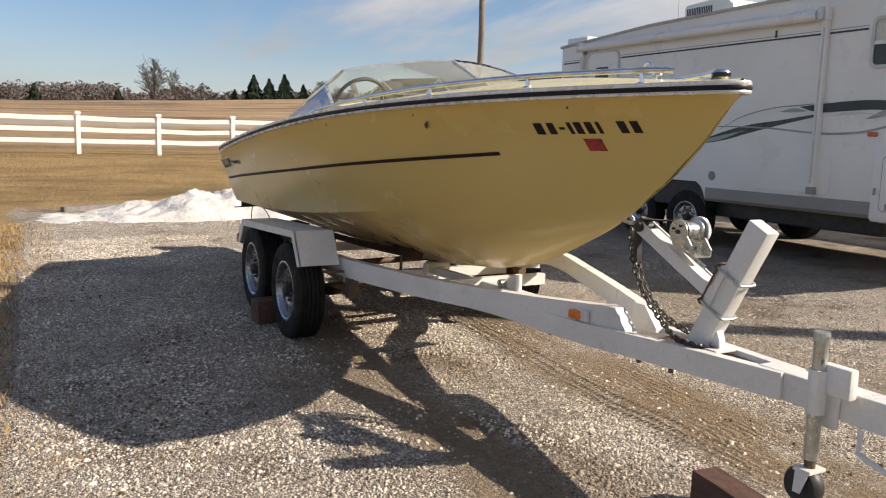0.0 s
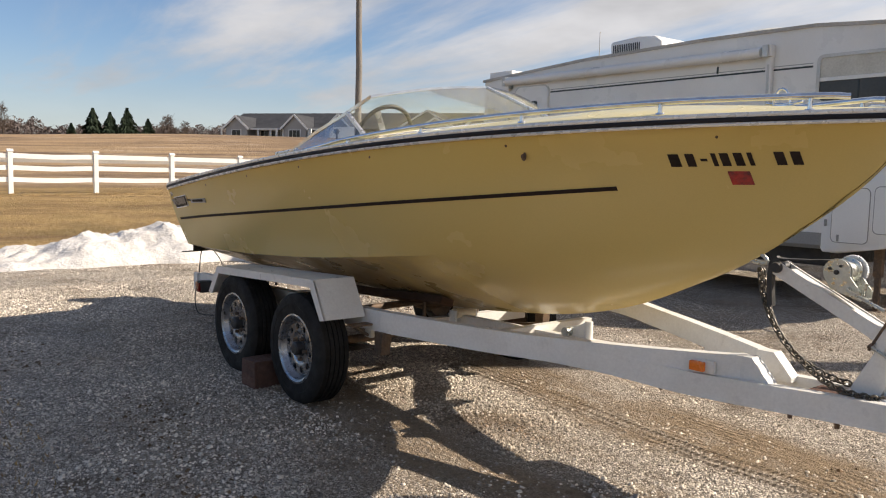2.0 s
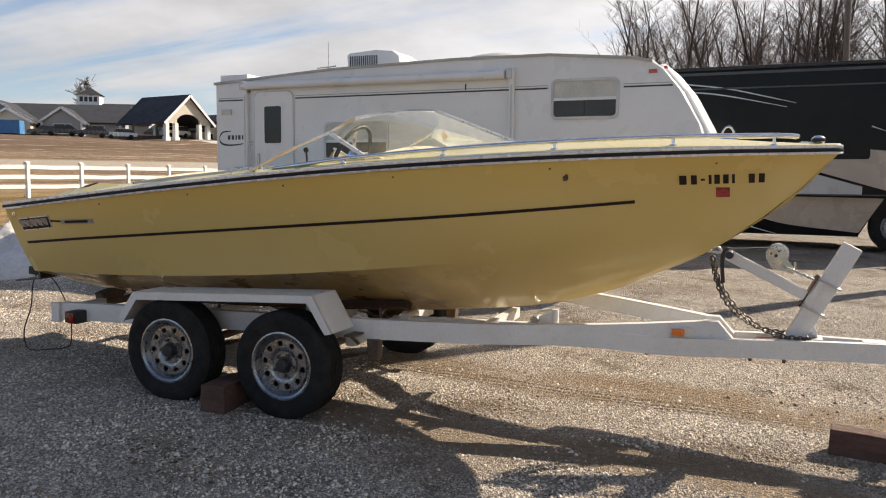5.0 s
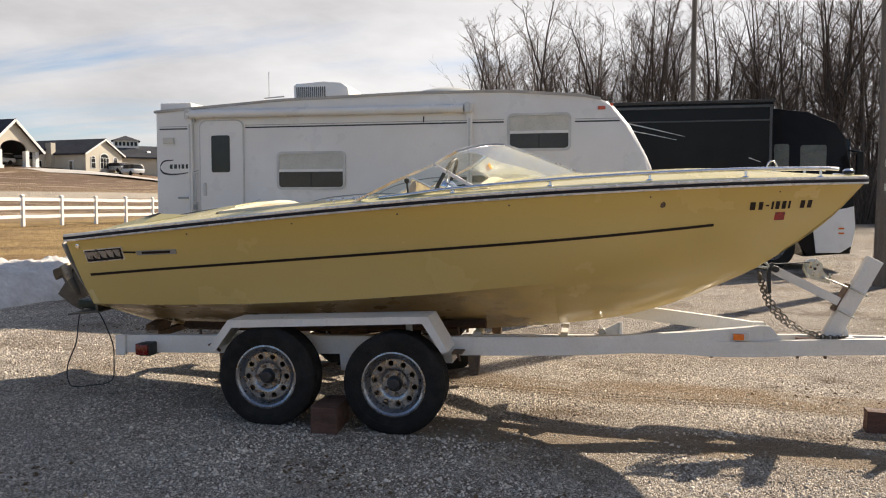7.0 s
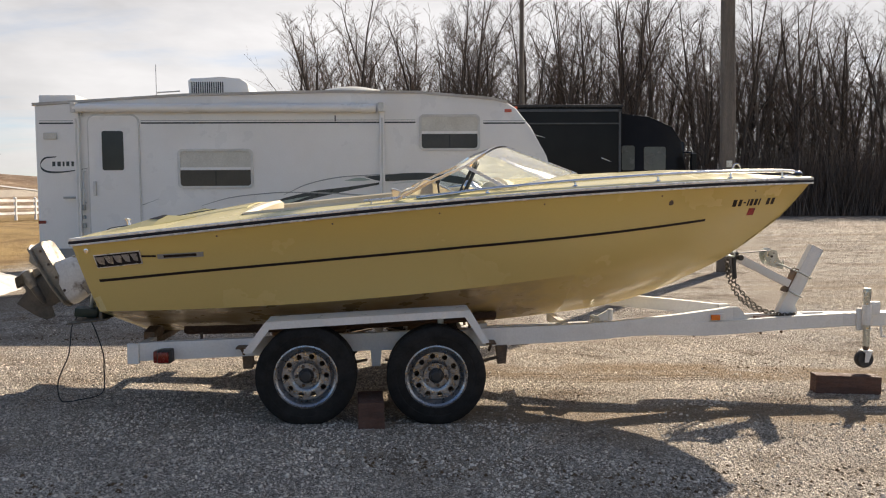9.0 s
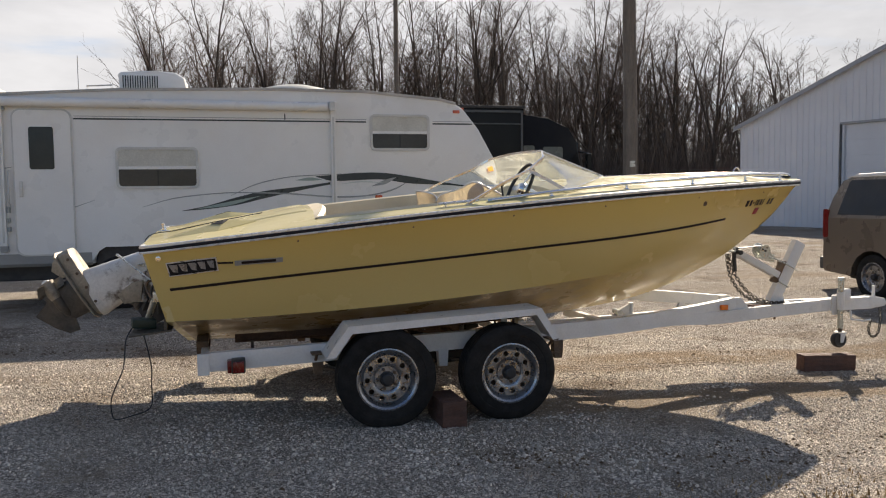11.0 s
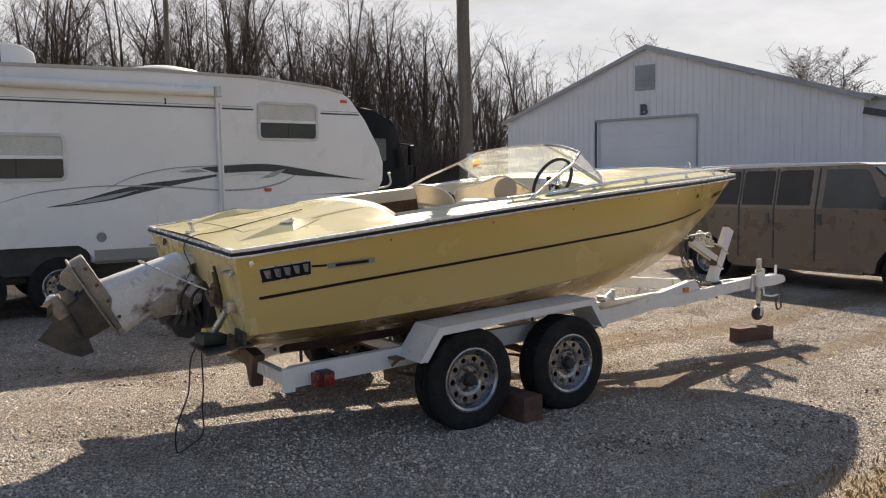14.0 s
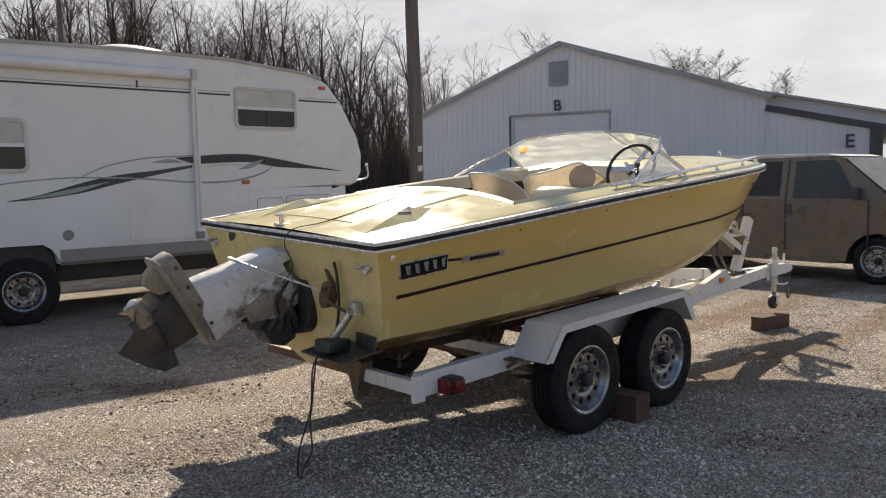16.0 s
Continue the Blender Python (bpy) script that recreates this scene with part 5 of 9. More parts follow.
    part("throttle_lever", bm, M_BLACK, boat, "black control lever with knob", smooth=50)
    # ski rope eye on the port coaming
    bm = B()
    tube(bm, [(0.45, 0.715, 1.45), (0.55, 0.71, 1.455)], 0.009, 8)
    part("grab_handle", bm, M_CHROME, boat, "small chrome handle", smooth=50)


cockpit_things()


def sterndrive():
    """The raised outdrive on the transom, built upright about its hinge and then tilted up."""
    # upper leg: slanting barrel from the hinge aft and down
    axis0, axis1 = Vector((-1.95, 0, 1.09)), Vector((-2.40, 0, 0.865))
    bm = B()
    rows = []
    for i in range(9):
        u = i / 8
        c = axis0.lerp(axis1, u)
        w = 0.10 + 0.015 * math.sin(math.pi * u)
        h = 0.105 + 0.075 * u
        nrm = Vector((-0.45, 0, 0.893))
        rows.append([c + Vector((0, 1, 0)) * (w * math.copysign(abs(math.cos(a)) ** 0.55, math.cos(a))) + nrm * (h * math.copysign(abs(math.sin(a)) ** 0.6, math.sin(a)))
                     for a in np.linspace(0, 2 * math.pi, 21)])
    strip(bm, rows)
    bmesh.ops.holes_fill(bm, edges=bm.edges, sides=40)
    d = part("sterndrive", bm, M_DRIVE, boat, "raised white outdrive with scuffed grey lower unit", smooth=50)
    d.matrix_basis = Matrix.Translation((-1.9, 0, -0.024)) @ Matrix.Rotation(radians(-6), 4, "Z") @ Matrix.Translation((1.9, 0, 0))
    # transom shield
    bm = B()
    ring = [(0.235 * math.copysign(abs(math.cos(a)) ** 0.8, math.cos(a)), 0.205 * math.copysign(abs(math.sin(a)) ** 0.75, math.sin(a))) for a in np.linspace(0, 2 * math.pi, 29)[:-1]]
    prism(bm, [(y, 0.872 + z) for y, z in ring], "x", -1.885, -1.80, 0.01)
    part("transom_shield", bm, M_BLACK, boat, "black transom mounting ring", smooth=40)
    bm = B()
    tube(bm, path([(-1.88, 0, 0.82), (-1.96, 0, 0.80), (-2.03, 0, 0.83), (-2.10, 0, 0.90)], 14), [0.115, 0.135, 0.118, 0.138, 0.12, 0.138, 0.12, 0.135, 0.115, 0.128, 0.11, 0.12, 0.10, 0.085], 18)
    part("bellows", bm, M_BLACK, d, "black rubber bellows", smooth=40)
    # gimbal housing arms
    bm = B()
    prism(bm, [(-1.86, 1.02), (-1.95, 1.06), (-2.10, 1.00), (-2.18, 0.90), (-2.14, 0.82), (-1.98, 0.80), (-1.88, 0.88)], "y", -0.128, 0.128, 0.012)
    part("gimbal_ring", bm, M_DRIVE, d, "scuffed white gimbal housing", smooth=40)
    bm = B()
    lathe(bm, [(0.0, 0.03), (0.06, 0.028), (0.10, 0.01), (0.105, -0.03)], 20, pose(-1.96, 0, 1.135, 0, -20, 0))
    part("top_cap", bm, M_DRIVE, d, "rounded white drive cap", smooth=50)
    # cavitation plate: a flat plate square to the leg
    bm = B()
    m = Matrix.Translation((-2.452, 0, 0.958)) @ Matrix.Rotation(radians(60), 4, "Y")
    out = [(0.262, 0.03), (0.235, 0.075), (0.10, 0.10), (-0.10, 0.105), (-0.225, 0.10), (-0.25, 0.06), (-0.25, -0.06), (-0.225, -0.10), (-0.10, -0.105), (0.10, -0.10), (0.235, -0.075), (0.262, -0.03)]
    prism(bm, out, "z", -0.044, 0.038, 0.010)
    bmesh.ops.transform(bm, matrix=m, verts=bm.verts)
    slab = part("adapter_slab", bm, M_DRIVEGREY, d, "scraped grey adapter casting", smooth=40)
    bm = B()
    prism(bm, [(x * 1.06, y * 1.32) for x, y in out], "z", -0.058, -0.045, 0.004)
    bmesh.ops.transform(bm, matrix=m, verts=bm.verts)
    part("cavitation_plate", bm, M_DRIVEGREY, slab, "thin scraped cavitation plate", smooth=40)
    for k in range(4):
        bm = B()
        lathe(bm, [(0.0, 0.006), (0.010, 0.005), (0.012, 0.0)], 6, m @ pose(-0.18 + 0.115 * k, -0.104, 0.012, 90, 0, 0))
        part("bolt", bm, M_STEEL, slab)
    # fin tip above the plate
    bm = B()
    prism(bm, [(-2.585, 1.165), (-2.60, 1.15), (-2.66, 1.09), (-2.67, 1.03), (-2.60, 0.98), (-2.50, 1.01)], "y", -0.035, 0.035, 0.008)
    part("trim_fin", bm, M_DRIVEGREY, d, "short dark trim fin", smooth=40)
    # lower unit: blade from plate to skeg, with the gearcase torpedo
    bm = B()
    rows = []
    for i in range(8):
        u = i / 7
        c = Vector((-2.45, 0, 0.88)).lerp(Vector((-2.68, 0, 0.74)), u)
        chord, thick = 0.145 * (1 - 0.15 * u), 0.038 * (1 - 0.75 * u)
        along = Vector((0.55, 0, -0.83))
        rows.append([c + along * (chord * math.cos(a)) + Vector((0, 1, 0)) * (thick * math.sin(a)) for a in np.linspace(0, 2 * math.pi, 17)])
    strip(bm, rows)
    part("lower_unit", bm, M_LOWER, d, "dark weathered lower unit", smooth=50)
    bm = B()
    prism(bm, [(-2.56, 0.80), (-2.50, 0.60), (-2.57, 0.575), (-2.66, 0.61), (-2.80, 0.70), (-2.72, 0.80)], "y", -0.008, 0.008, 0.004)
    part("skeg", bm, M_LOWER, d, "dark triangular skeg")
    bm = B()
    way = Vector((-0.55, 0, 0.83)).normalized()
    c0 = Vector((-2.56, 0, 0.70))
    tube(bm, [c0 + way * s for s in (0.0, 0.03, 0.10, 0.18, 0.24, 0.27)], [0.010, 0.030, 0.040, 0.041, 0.038, 0.028], 16)
    part("gearcase", bm, M_LOWER, d, "rounded gearcase", smooth=50)
    # propeller: hub and three twisted blades
    bm = B()
    hubc = c0 + way * 0.205
    tube(bm, [hubc - way * 0.05, hubc, hubc + way * 0.05, hubc + way * 0.085, hubc + way * 0.088, hubc + way * 0.06], [0.040, 0.048, 0.048, 0.052, 0.044, 0.036], 18)
    prop = part("propeller", bm, M_DRIVEGREY, d, "three-blade propeller", smooth=50)
    bm = B()
    tube(bm, [hubc + way * 0.05, hubc + way * 0.095, hubc + way * 0.105], [0.034, 0.030, 0.012], 12)
    part("hub_cone", bm, M_DRIVE, prop, "pale worn hub end", smooth=50)
    side = Vector((0, 1, 0))
    up2 = way.cross(side)
    for k in range(3):
        a0 = k * 2 * math.pi / 3 + 0.5
        rows = []
        for i in range(6):
            r = 0.03 + 0.085 * i / 5
            span = 0.55 * math.sin(math.pi * (0.25 + 0.62 * i / 5)) + 0.15
            row = []
            for j in range(5):
                a = a0 + span * (j / 4 - 0.5) * 1.5
                row.append(hubc + way * (0.04 + (j / 4 - 0.5) * 0.07) + (side * math.cos(a) + up2 * math.sin(a)) * r)
            rows.append(row)
        bm = B()
        strip(bm, rows)
        bmesh.ops.solidify(bm, geom=bm.faces[:], thickness=0.005)
        part("blade", bm, M_DRIVEGREY, prop, "worn metal blade", smooth=50)
    # tilt rod across to the starboard bracket, and hoses
    bm = B()
    tube(bm, [(-2.225, 0.03, 1.115), (-1.93, -0.44, 0.965)], 0.006, 8)
    tube(bm, [(-2.185, -0.03, 1.096), (-2.225, 0.03, 1.115)], 0.009, 8)
    part("steering_rod", bm, M_GALV, boat, "slanting steel rod", smooth=50)
    bm = B()
    prism(bm, [(-0.43 + 0.045 * math.cos(a) - 0.02 * math.sin(a), 0.945 + 0.075 * math.sin(a)) for a in np.linspace(0, 2 * math.pi, 17)[:-1]], "x", -1.925, -1.865, 0.006)
    prism(bm, [(-0.445, 1.075), (-0.425, 1.08), (-0.475, 0.99), (-0.50, 1.0)], "x", -1.92, -1.87, 0.004)
    tube(bm, path([(-1.92, -0.45, 0.99), (-1.97, -0.48, 0.97), (-1.96, -0.55, 0.92), (-1.92, -0.62, 0.885)], 10), 0.008, 6)
    part("rod_bracket", bm, M_STEEL, boat, "dark bracket with hose", smooth=50)
    bm = B()
    tube(bm, path([(-1.945, -0.555, 1.13), (-1.925, -0.552, 1.05), (-1.90, -0.53, 0.90), (-1.90, -0.505, 0.76)], 12), 0.008, 6)
    part("drain_hose", bm, M_BLACK, boat, "straight black hose down the transom", smooth=50)
    for pts, rr in (([(-1.90, -0.10, 1.03), (-1.98, -0.15, 0.97), (-2.01, -0.14, 0.88), (-1.97, -0.10, 0.78)], 0.008),
                    ([(-1.89, -0.17, 0.98), (-1.95, -0.20, 0.92), (-1.95, -0.19, 0.83), (-1.90, -0.16, 0.76)], 0.009)):
        bm = B()
        tube(bm, path(pts, 16), rr, 6)
        part("hose", bm, M_BLACK, d, "black hydraulic hose", smooth=50)
    bm = B()
    prism(bm, [(-1.88, 0.80), (-1.95, 0.82), (-2.04, 0.80), (-2.08, 0.74), (-2.03, 0.66), (-1.95, 0.64), (-1.88, 0.68)], "y", -0.10, 0.10, 0.02)
    part("exhaust_boot", bm, M_BLACK, d, "black rubber exhaust boot", smooth=50)
    bm = B()
    prism(bm, [(-2.02, 0.97), (-2.10, 0.95), (-2.20, 0.87), (-2.16, 0.80), (-2.04, 0.82)], "y", -0.145, -0.125, 0.006)
    part("side_plate", bm, M_DRIVEGREY, d, "scuffed grey side plate", smooth=40)


sterndrive()


# ---- trailer ----
trailer = thing("boat_trailer", "white tandem-axle boat trailer on gravel", "trailer", at=Matrix.Translation((-0.3, 0, 0)) @ Matrix.Rotation(radians(0.95), 4, "Z") @ Matrix.Translation((0.3, 0, 0)))


def road_wheel(parent_thing, at_m, radius, width, rim_r, rim_mat, name="wheel", holes=8, inner=0.56, label="black tyre on silver eight-hole steel rim"):
    """Tyre, rim and hub about z as axle, the outer face towards +z."""
    bm = B()
    r, w = radius, width / 2
    prof = [(rim_r, -w * 0.80), (rim_r + 0.012, -w * 0.92), (r * 0.86, -w), (r * 0.95, -w * 0.93), (r * 0.985, -w * 0.80)]
    for k in range(5):
        a = -w * 0.76 + k * w * 0.38 * 0.8
        prof += [(r, a), (r, a + w * 0.22), (r - 0.010, a + w * 0.225), (r - 0.010, a + w * 0.30)]
    prof += [(r, w * 0.60), (r, w * 0.76), (r * 0.985, w * 0.82), (r * 0.95, w * 0.93), (r * 0.86, w), (r * 0.80, w * 1.0), (r * 0.79, w * 0.975), (r * 0.72, w * 0.97), (rim_r + 0.012, w * 0.92), (rim_r, w * 0.80)]
    lathe(bm, prof, 48)
    wheel = part(name, bm, M_TYRE, parent_thing, label, smooth=35, at=at_m)
    # rim: flange, well and a face pierced by holes
    bm = B()
    seg = holes * 4
    lathe(bm, [(rim_r + 0.010, w * 0.86), (rim_r + 0.012, w * 0.93), (rim_r + 0.002, w * 0.95), (rim_r - 0.012, w * 0.86), (rim_r - 0.020, w * 0.62), (rim_r - 0.030, w * 0.50)], seg)
    lathe(bm, [(rim_r - 0.004, -w * 0.8), (rim_r - 0.03, -w * 0.5), (rim_r - 0.04, w * 0.3), (rim_r - 0.030, w * 0.50)], seg)
    r_in, r_out, zf = rim_r * 0.54, rim_r * 0.80, w * 0.60
    lathe(bm, [(rim_r - 0.030, w * 0.46), (r_out, zf)], seg)
    lathe(bm, [(r_in, zf), (rim_r * 0.45, w * 0.56), (rim_r * 0.42, w * 0.50), (rim_r * 0.2, w * 0.50)], seg)
    r_mid, r_hole = (r_in + r_out) / 2, (r_out - r_in) * 0.36
    for k in range(holes):
        a0, wide = 2 * math.pi * k / holes, 2 * math.pi / holes
        edge = [(r_out, a0 + wide * j / 4) for j in range(4)] + [(r_out, a0 + wide), (r_mid, a0 + wide)] + [(r_in, a0 + wide - wide * j / 4) for j in range(5)] + [(r_mid, a0)]
        outer = [bm.verts.new((q * math.cos(a), q * math.sin(a), zf)) for q, a in edge]
        mid = Vector((r_mid * math.cos(a0 + wide / 2), r_mid * math.sin(a0 + wide / 2), zf))
        loops = [outer]
        for rr, dz in ((r_hole, 0.0), (r_hole * 0.92, -0.012)):
            loops.append([bm.verts.new(mid + Vector(((v.co - mid).normalized()[0] * rr, (v.co - mid).normalized()[1] * rr, dz))) for v in outer])
        for la, lb in zip(loops, loops[1:]):
            for j in range(12):
                bm.faces.new((la[j], la[(j + 1) % 12], lb[(j + 1) % 12], lb[j]))
    bmesh.ops.remove_doubles(bm, verts=bm.verts, dist=0.0003)
    part("rim", bm, rim_mat, wheel, "silver steel rim with round holes", smooth=35)
    bm = B()
    lathe(bm, [(0.0, w * 1.02), (rim_r * 0.15, w * 1.0), (rim_r * 0.20, w * 0.92), (rim_r * 0.22, w * 0.56), (rim_r * 0.26, w * 0.54), (rim_r * 0.26, -w * 0.3)], 20)
    part("hub", bm, M_BLACK, wheel, "dark grease-capped hub", smooth=35)
    for k in range(5):
        a = 2 * math.pi * k / 5 + 0.3
        bm = B()
        lathe(bm, [(0.0, 0.022), (0.010, 0.020), (0.0115, -0.004)], 6, Matrix.Translation((rim_r * 0.33 * math.cos(a), rim_r * 0.33 * math.sin(a), w * 0.535)))
        part("lug_nut", bm, M_STEEL, wheel)
    bm = B()
    lathe(bm, [(0.0, -w * 0.25), (rim_r * 0.8, -w * 0.25), (rim_r * 0.8, -w * 0.5), (0.0, -w * 0.5)], 24)
    part("brake_drum", bm, M_STEEL, wheel, "dark brake drum", smooth=35)
    return wheel


for side in (-1, 1):
    for x in (-0.455, 0.405):
        road_wheel(trailer, pose(x, side * 0.875, 0.336 - 0.019 * (x + 0.455) + 0.018 * (1 + side), 90 if side < 0 else -90, 0, 0) @ Matrix.Rotation(x * 2, 4, "Z"), 0.332, 0.20, 0.198, M_RIM, holes=10)


def trailer_frame():
    for s in (-1, 1):
        bm = B()
        if s < 0:
            beam(bm, path([(-1.60, s * 0.725, 0.483), (-0.9, s * 0.69, 0.495), (-0.4, s * 0.665, 0.505), (0.72, s * 0.655, 0.527), (1.0, s * 0.61, 0.526), (1.6, s * 0.437, 0.518), (2.25, s * 0.235, 0.535), (2.80, s * 0.095, 0.572)], 30), 0.055, 0.122)
        else:
            beam(bm, path([(-1.58, s * 0.665, 0.485), (-0.4, s * 0.66, 0.505), (0.72, s * 0.655, 0.527), (1.0, s * 0.61, 0.55), (1.25, s * 0.54, 0.59)], 24), 0.055, 0.115)
            arm = B()
            beam(arm, path([(1.20, s * 0.548, 0.595), (1.50, s * 0.465, 0.652), (1.80, s * 0.38, 0.662), (2.05, s * 0.31, 0.645), (2.45, s * 0.20, 0.612), (2.80, s * 0.10, 0.578)], 24), 0.055, 0.098)
            part("rail_arm", arm, M_TRAILER, trailer, "white sloping rail arm")
        part("side_rail", bm, M_TRAILER, trailer, "white boxed steel side rail")
        bm = B()
        prism(bm, [(2.76, 0.632), (2.84, 0.632), (2.925, 0.535), (2.925, 0.515), (2.76, 0.512)], "y", s * 0.06, s * 0.125)
        part("rail_end_gusset", bm, M_TRAILER, trailer, "sloping white gusset")
        bm = B()
        beam(bm, path(([(1.75, s * 0.392, 0.515), (1.95, s * 0.328, 0.512), (2.2, s * 0.250, 0.500)] if s < 0 else [(2.42, s * 0.205, 0.53)]) + [(2.6, s * 0.165, 0.476), (3.2, s * 0.105, 0.498), (3.72, s * 0.045, 0.508)], 18), 0.05, 0.105)
        part("tongue_beam", bm, M_TRAILER, trailer, "white converging tongue beam")
        # spring hanger, leaf pack and equaliser
        for x0, x1 in ((-0.86, -0.06), (0.06, 0.86)):
            bm = B()
            for k in range(3):
                sh = 0.08 * k
                pts = [(x0 + sh + (x1 - x0 - 2 * sh) * u, s * 0.675, 0.385 - 0.02 * k - 0.05 * math.sin(math.pi * u)) for u in np.linspace(0, 1, 9)]
                beam(bm, pts, 0.045, 0.012)
            part("leaf_spring", bm, M_STEEL, trailer, "dark rusty leaf spring")
        for x in (-0.88, 0.0, 0.88):
            bm = B()
            prism(bm, [(x - 0.040, 0.47), (x + 0.040, 0.47), (x + 0.034, 0.40), (x + 0.030, 0.34), (x - 0.030, 0.34), (x - 0.034, 0.40)], "y", s * 0.625, s * 0.69, 0.004)
            part("spring_hanger", bm, M_TRAILER if x == 0.0 else M_STEEL, trailer, "spring hanger plate")
        # bunk board with carpet and posts
        def bunk_z(x):
            return keel_z(x) + (chine_z(x) - keel_z(x)) * 0.20 / half_chine(x) - 0.030 + (LIST @ Vector((0, s * 0.20, 0.55))).z - 0.55
        bm = B()
        beam(bm, [(x, s * 0.20, bunk_z(x)) for x in np.linspace(-1.42, 0.86, 16)] + [(0.90, s * 0.20, bunk_z(0.90) - 0.006)], 0.10, 0.045, (0, -s * 0.36, 1))
        part("bunk", bm, M_BUNK, trailer, "carpeted brown bunk board")
        for x in (-1.30, -0.62, 0.70):
            bm = B()
            tube(bm, [(x, s * 0.22, 0.44), (x, s * 0.22, bunk_z(x) - 0.015)], 0.011, 8)
            part("bunk_post", bm, M_STEEL, trailer, "rusty bunk bracket", smooth=50)
        # fender with turned-down lip
        bm = B()
        out = [(-0.86, 0.505), (-0.71, 0.705), (0.63, 0.762), (0.76, 0.545), (0.735, 0.538), (0.615, 0.742), (-0.70, 0.687), (-0.838, 0.498)]
        prism(bm, out, "y", s * 0.70, s * 0.975)
        prism(bm, [(-0.86, 0.505), (-0.71, 0.705), (0.63, 0.762), (0.76, 0.545), (0.715, 0.535), (0.595, 0.715), (-0.685, 0.655), (-0.80, 0.50)], "y", s * 0.965, s * 0.978)
        part("fender", bm, M_TRAILER, trailer, "white angular tandem fender")
        for x in (-0.5, 0.45):
            bm = B()
            box(bm, (x - 0.02, min(s * 0.69, s * 0.72), 0.54), (x + 0.02, max(s * 0.69, s * 0.72), 0.70), 0.003)
            part("fender_bracket", bm, M_TRAILER, trailer)
        for x in (-0.90, 0.79):
            bm = B()
            box(bm, (x - 0.035, min(s * 0.69, s * 0.82), 0.50), (x + 0.035, max(s * 0.69, s * 0.82), 0.512), 0.003)
            tube(bm, [(x, s * 0.70, 0.44), (x, s * 0.80, 0.505)], 0.01, 6)
            part("fender_step", bm, M_STEEL, trailer, "small rusty step bracket")
        # lamps
        bm = B()
        box(bm, (-1.45, min(s * 0.69, s * 0.835), 0.415), (-1.36, max(s * 0.69, s * 0.835), 0.505), 0.012)
        lamp = part("tail_lamp", bm, M_BLACK, trailer, "black-backed red tail lamp", smooth=50)
        bm = B()
        box(bm, (-1.475, min(s * 0.715, s * 0.83), 0.42), (-1.445, max(s * 0.715, s * 0.83), 0.50), 0.010)
        part("lens", bm, M_RED, lamp, "red lens", smooth=50)
        bm = B()
        box(bm, (-1.44, min(s * 0.832, s * 0.850), 0.425), (-1.37, max(s * 0.832, s * 0.850), 0.495), 0.005)
        part("side_lens", bm, M_RED, lamp, "red lens", smooth=50)
        bm = B()
        y = 0.158
        box(bm, (2.585, min(s * y, s * (y + 0.022)), 0.535), (2.70, max(s * y, s * (y + 0.022)), 0.592), 0.006)
        lamp = part("marker_lamp", bm, M_TRAILER, trailer, "amber side marker lamp")
        bm = B()
        box(bm, (2.59, min(s * (y + 0.02), s * (y + 0.045)), 0.542), (2.66, max(s * (y + 0.02), s * (y + 0.045)), 0.585), 0.007)
        part("lens", bm, M_AMBER, lamp, "amber lens", smooth=50)
    bm = B()
    prism(bm, [(3.05, -0.07), (3.60, -0.035), (3.60, 0.035), (3.05, 0.07)], "z", 0.515, 0.535, 0.003)
    part("tongue_plank", bm, M_WOOD, trailer, "reddish plank between the tongue beams")
    # only the starboard end is white; the long rest takes the dark material
    for y0, y1, mt, label in ((-0.755, -0.525, M_TRAILER, "white rear cross member"), (-0.519, -0.32, M_TRAILER, "white rear cross member"), (-0.318, 0.70, M_STEEL, "dark rear cross member")):
        bm = B()
        box(bm, (-1.645, y0, 0.44 if mt is M_TRAILER else 0.455), (-1.595, y1, 0.515 if mt is M_TRAILER else 0.505), 0.004)
        part("rear_cross_member", bm, mt, trailer, label)
    bm = B()
    prism(bm, [(-0.36, 0.555), (-0.22, 0.58), (-0.10, 0.545), (-0.15, 0.50), (-0.24, 0.47), (-0.27, 0.36), (-0.31, 0.35), (-0.33, 0.46)], "x", -1.68, -1.60, 0.008)
    part("spring_bracket", bm, M_STEEL, trailer, "rusty hanging bracket at the rear")
    bm = B()
    box(bm, (-1.66, -0.775, 0.405), (-1.585, -0.745, 0.545), 0.004)
    part("rail_end_plate", bm, M_TRAILER, trailer, "white rail end plate")
    for x, z, w, h in ((-0.62, 0.46, 0.05, 0.07), (0.70, 0.44, 0.06, 0.07), (1.45, 0.50, 0.05, 0.07)):
        yy = 0.64 if x < 0.9 else 0.46
        bm = B()
        beam(bm, [(x, -yy, z), (x, yy, z)], w, h)
        part("cross_member", bm, M_TRAILER, trailer, "white cross member")
    for x in (-0.455, 0.405):
        bm = B()
        tube(bm, [(x, -0.80, 0.325), (x, 0.80, 0.36)], 0.028, 10)
        part("axle", bm, M_STEEL, trailer, "dark tube axle", smooth=50)
    # bow arch beam on the port side of the tongue and rollers under the keel
    bm = B()
    beam(bm, [(0.70, 0.0, 0.47), (2.45, 0.0, 0.515)], 0.05, 0.05)
    part("keel_beam", bm, M_TRAILER, trailer, "white centre beam")
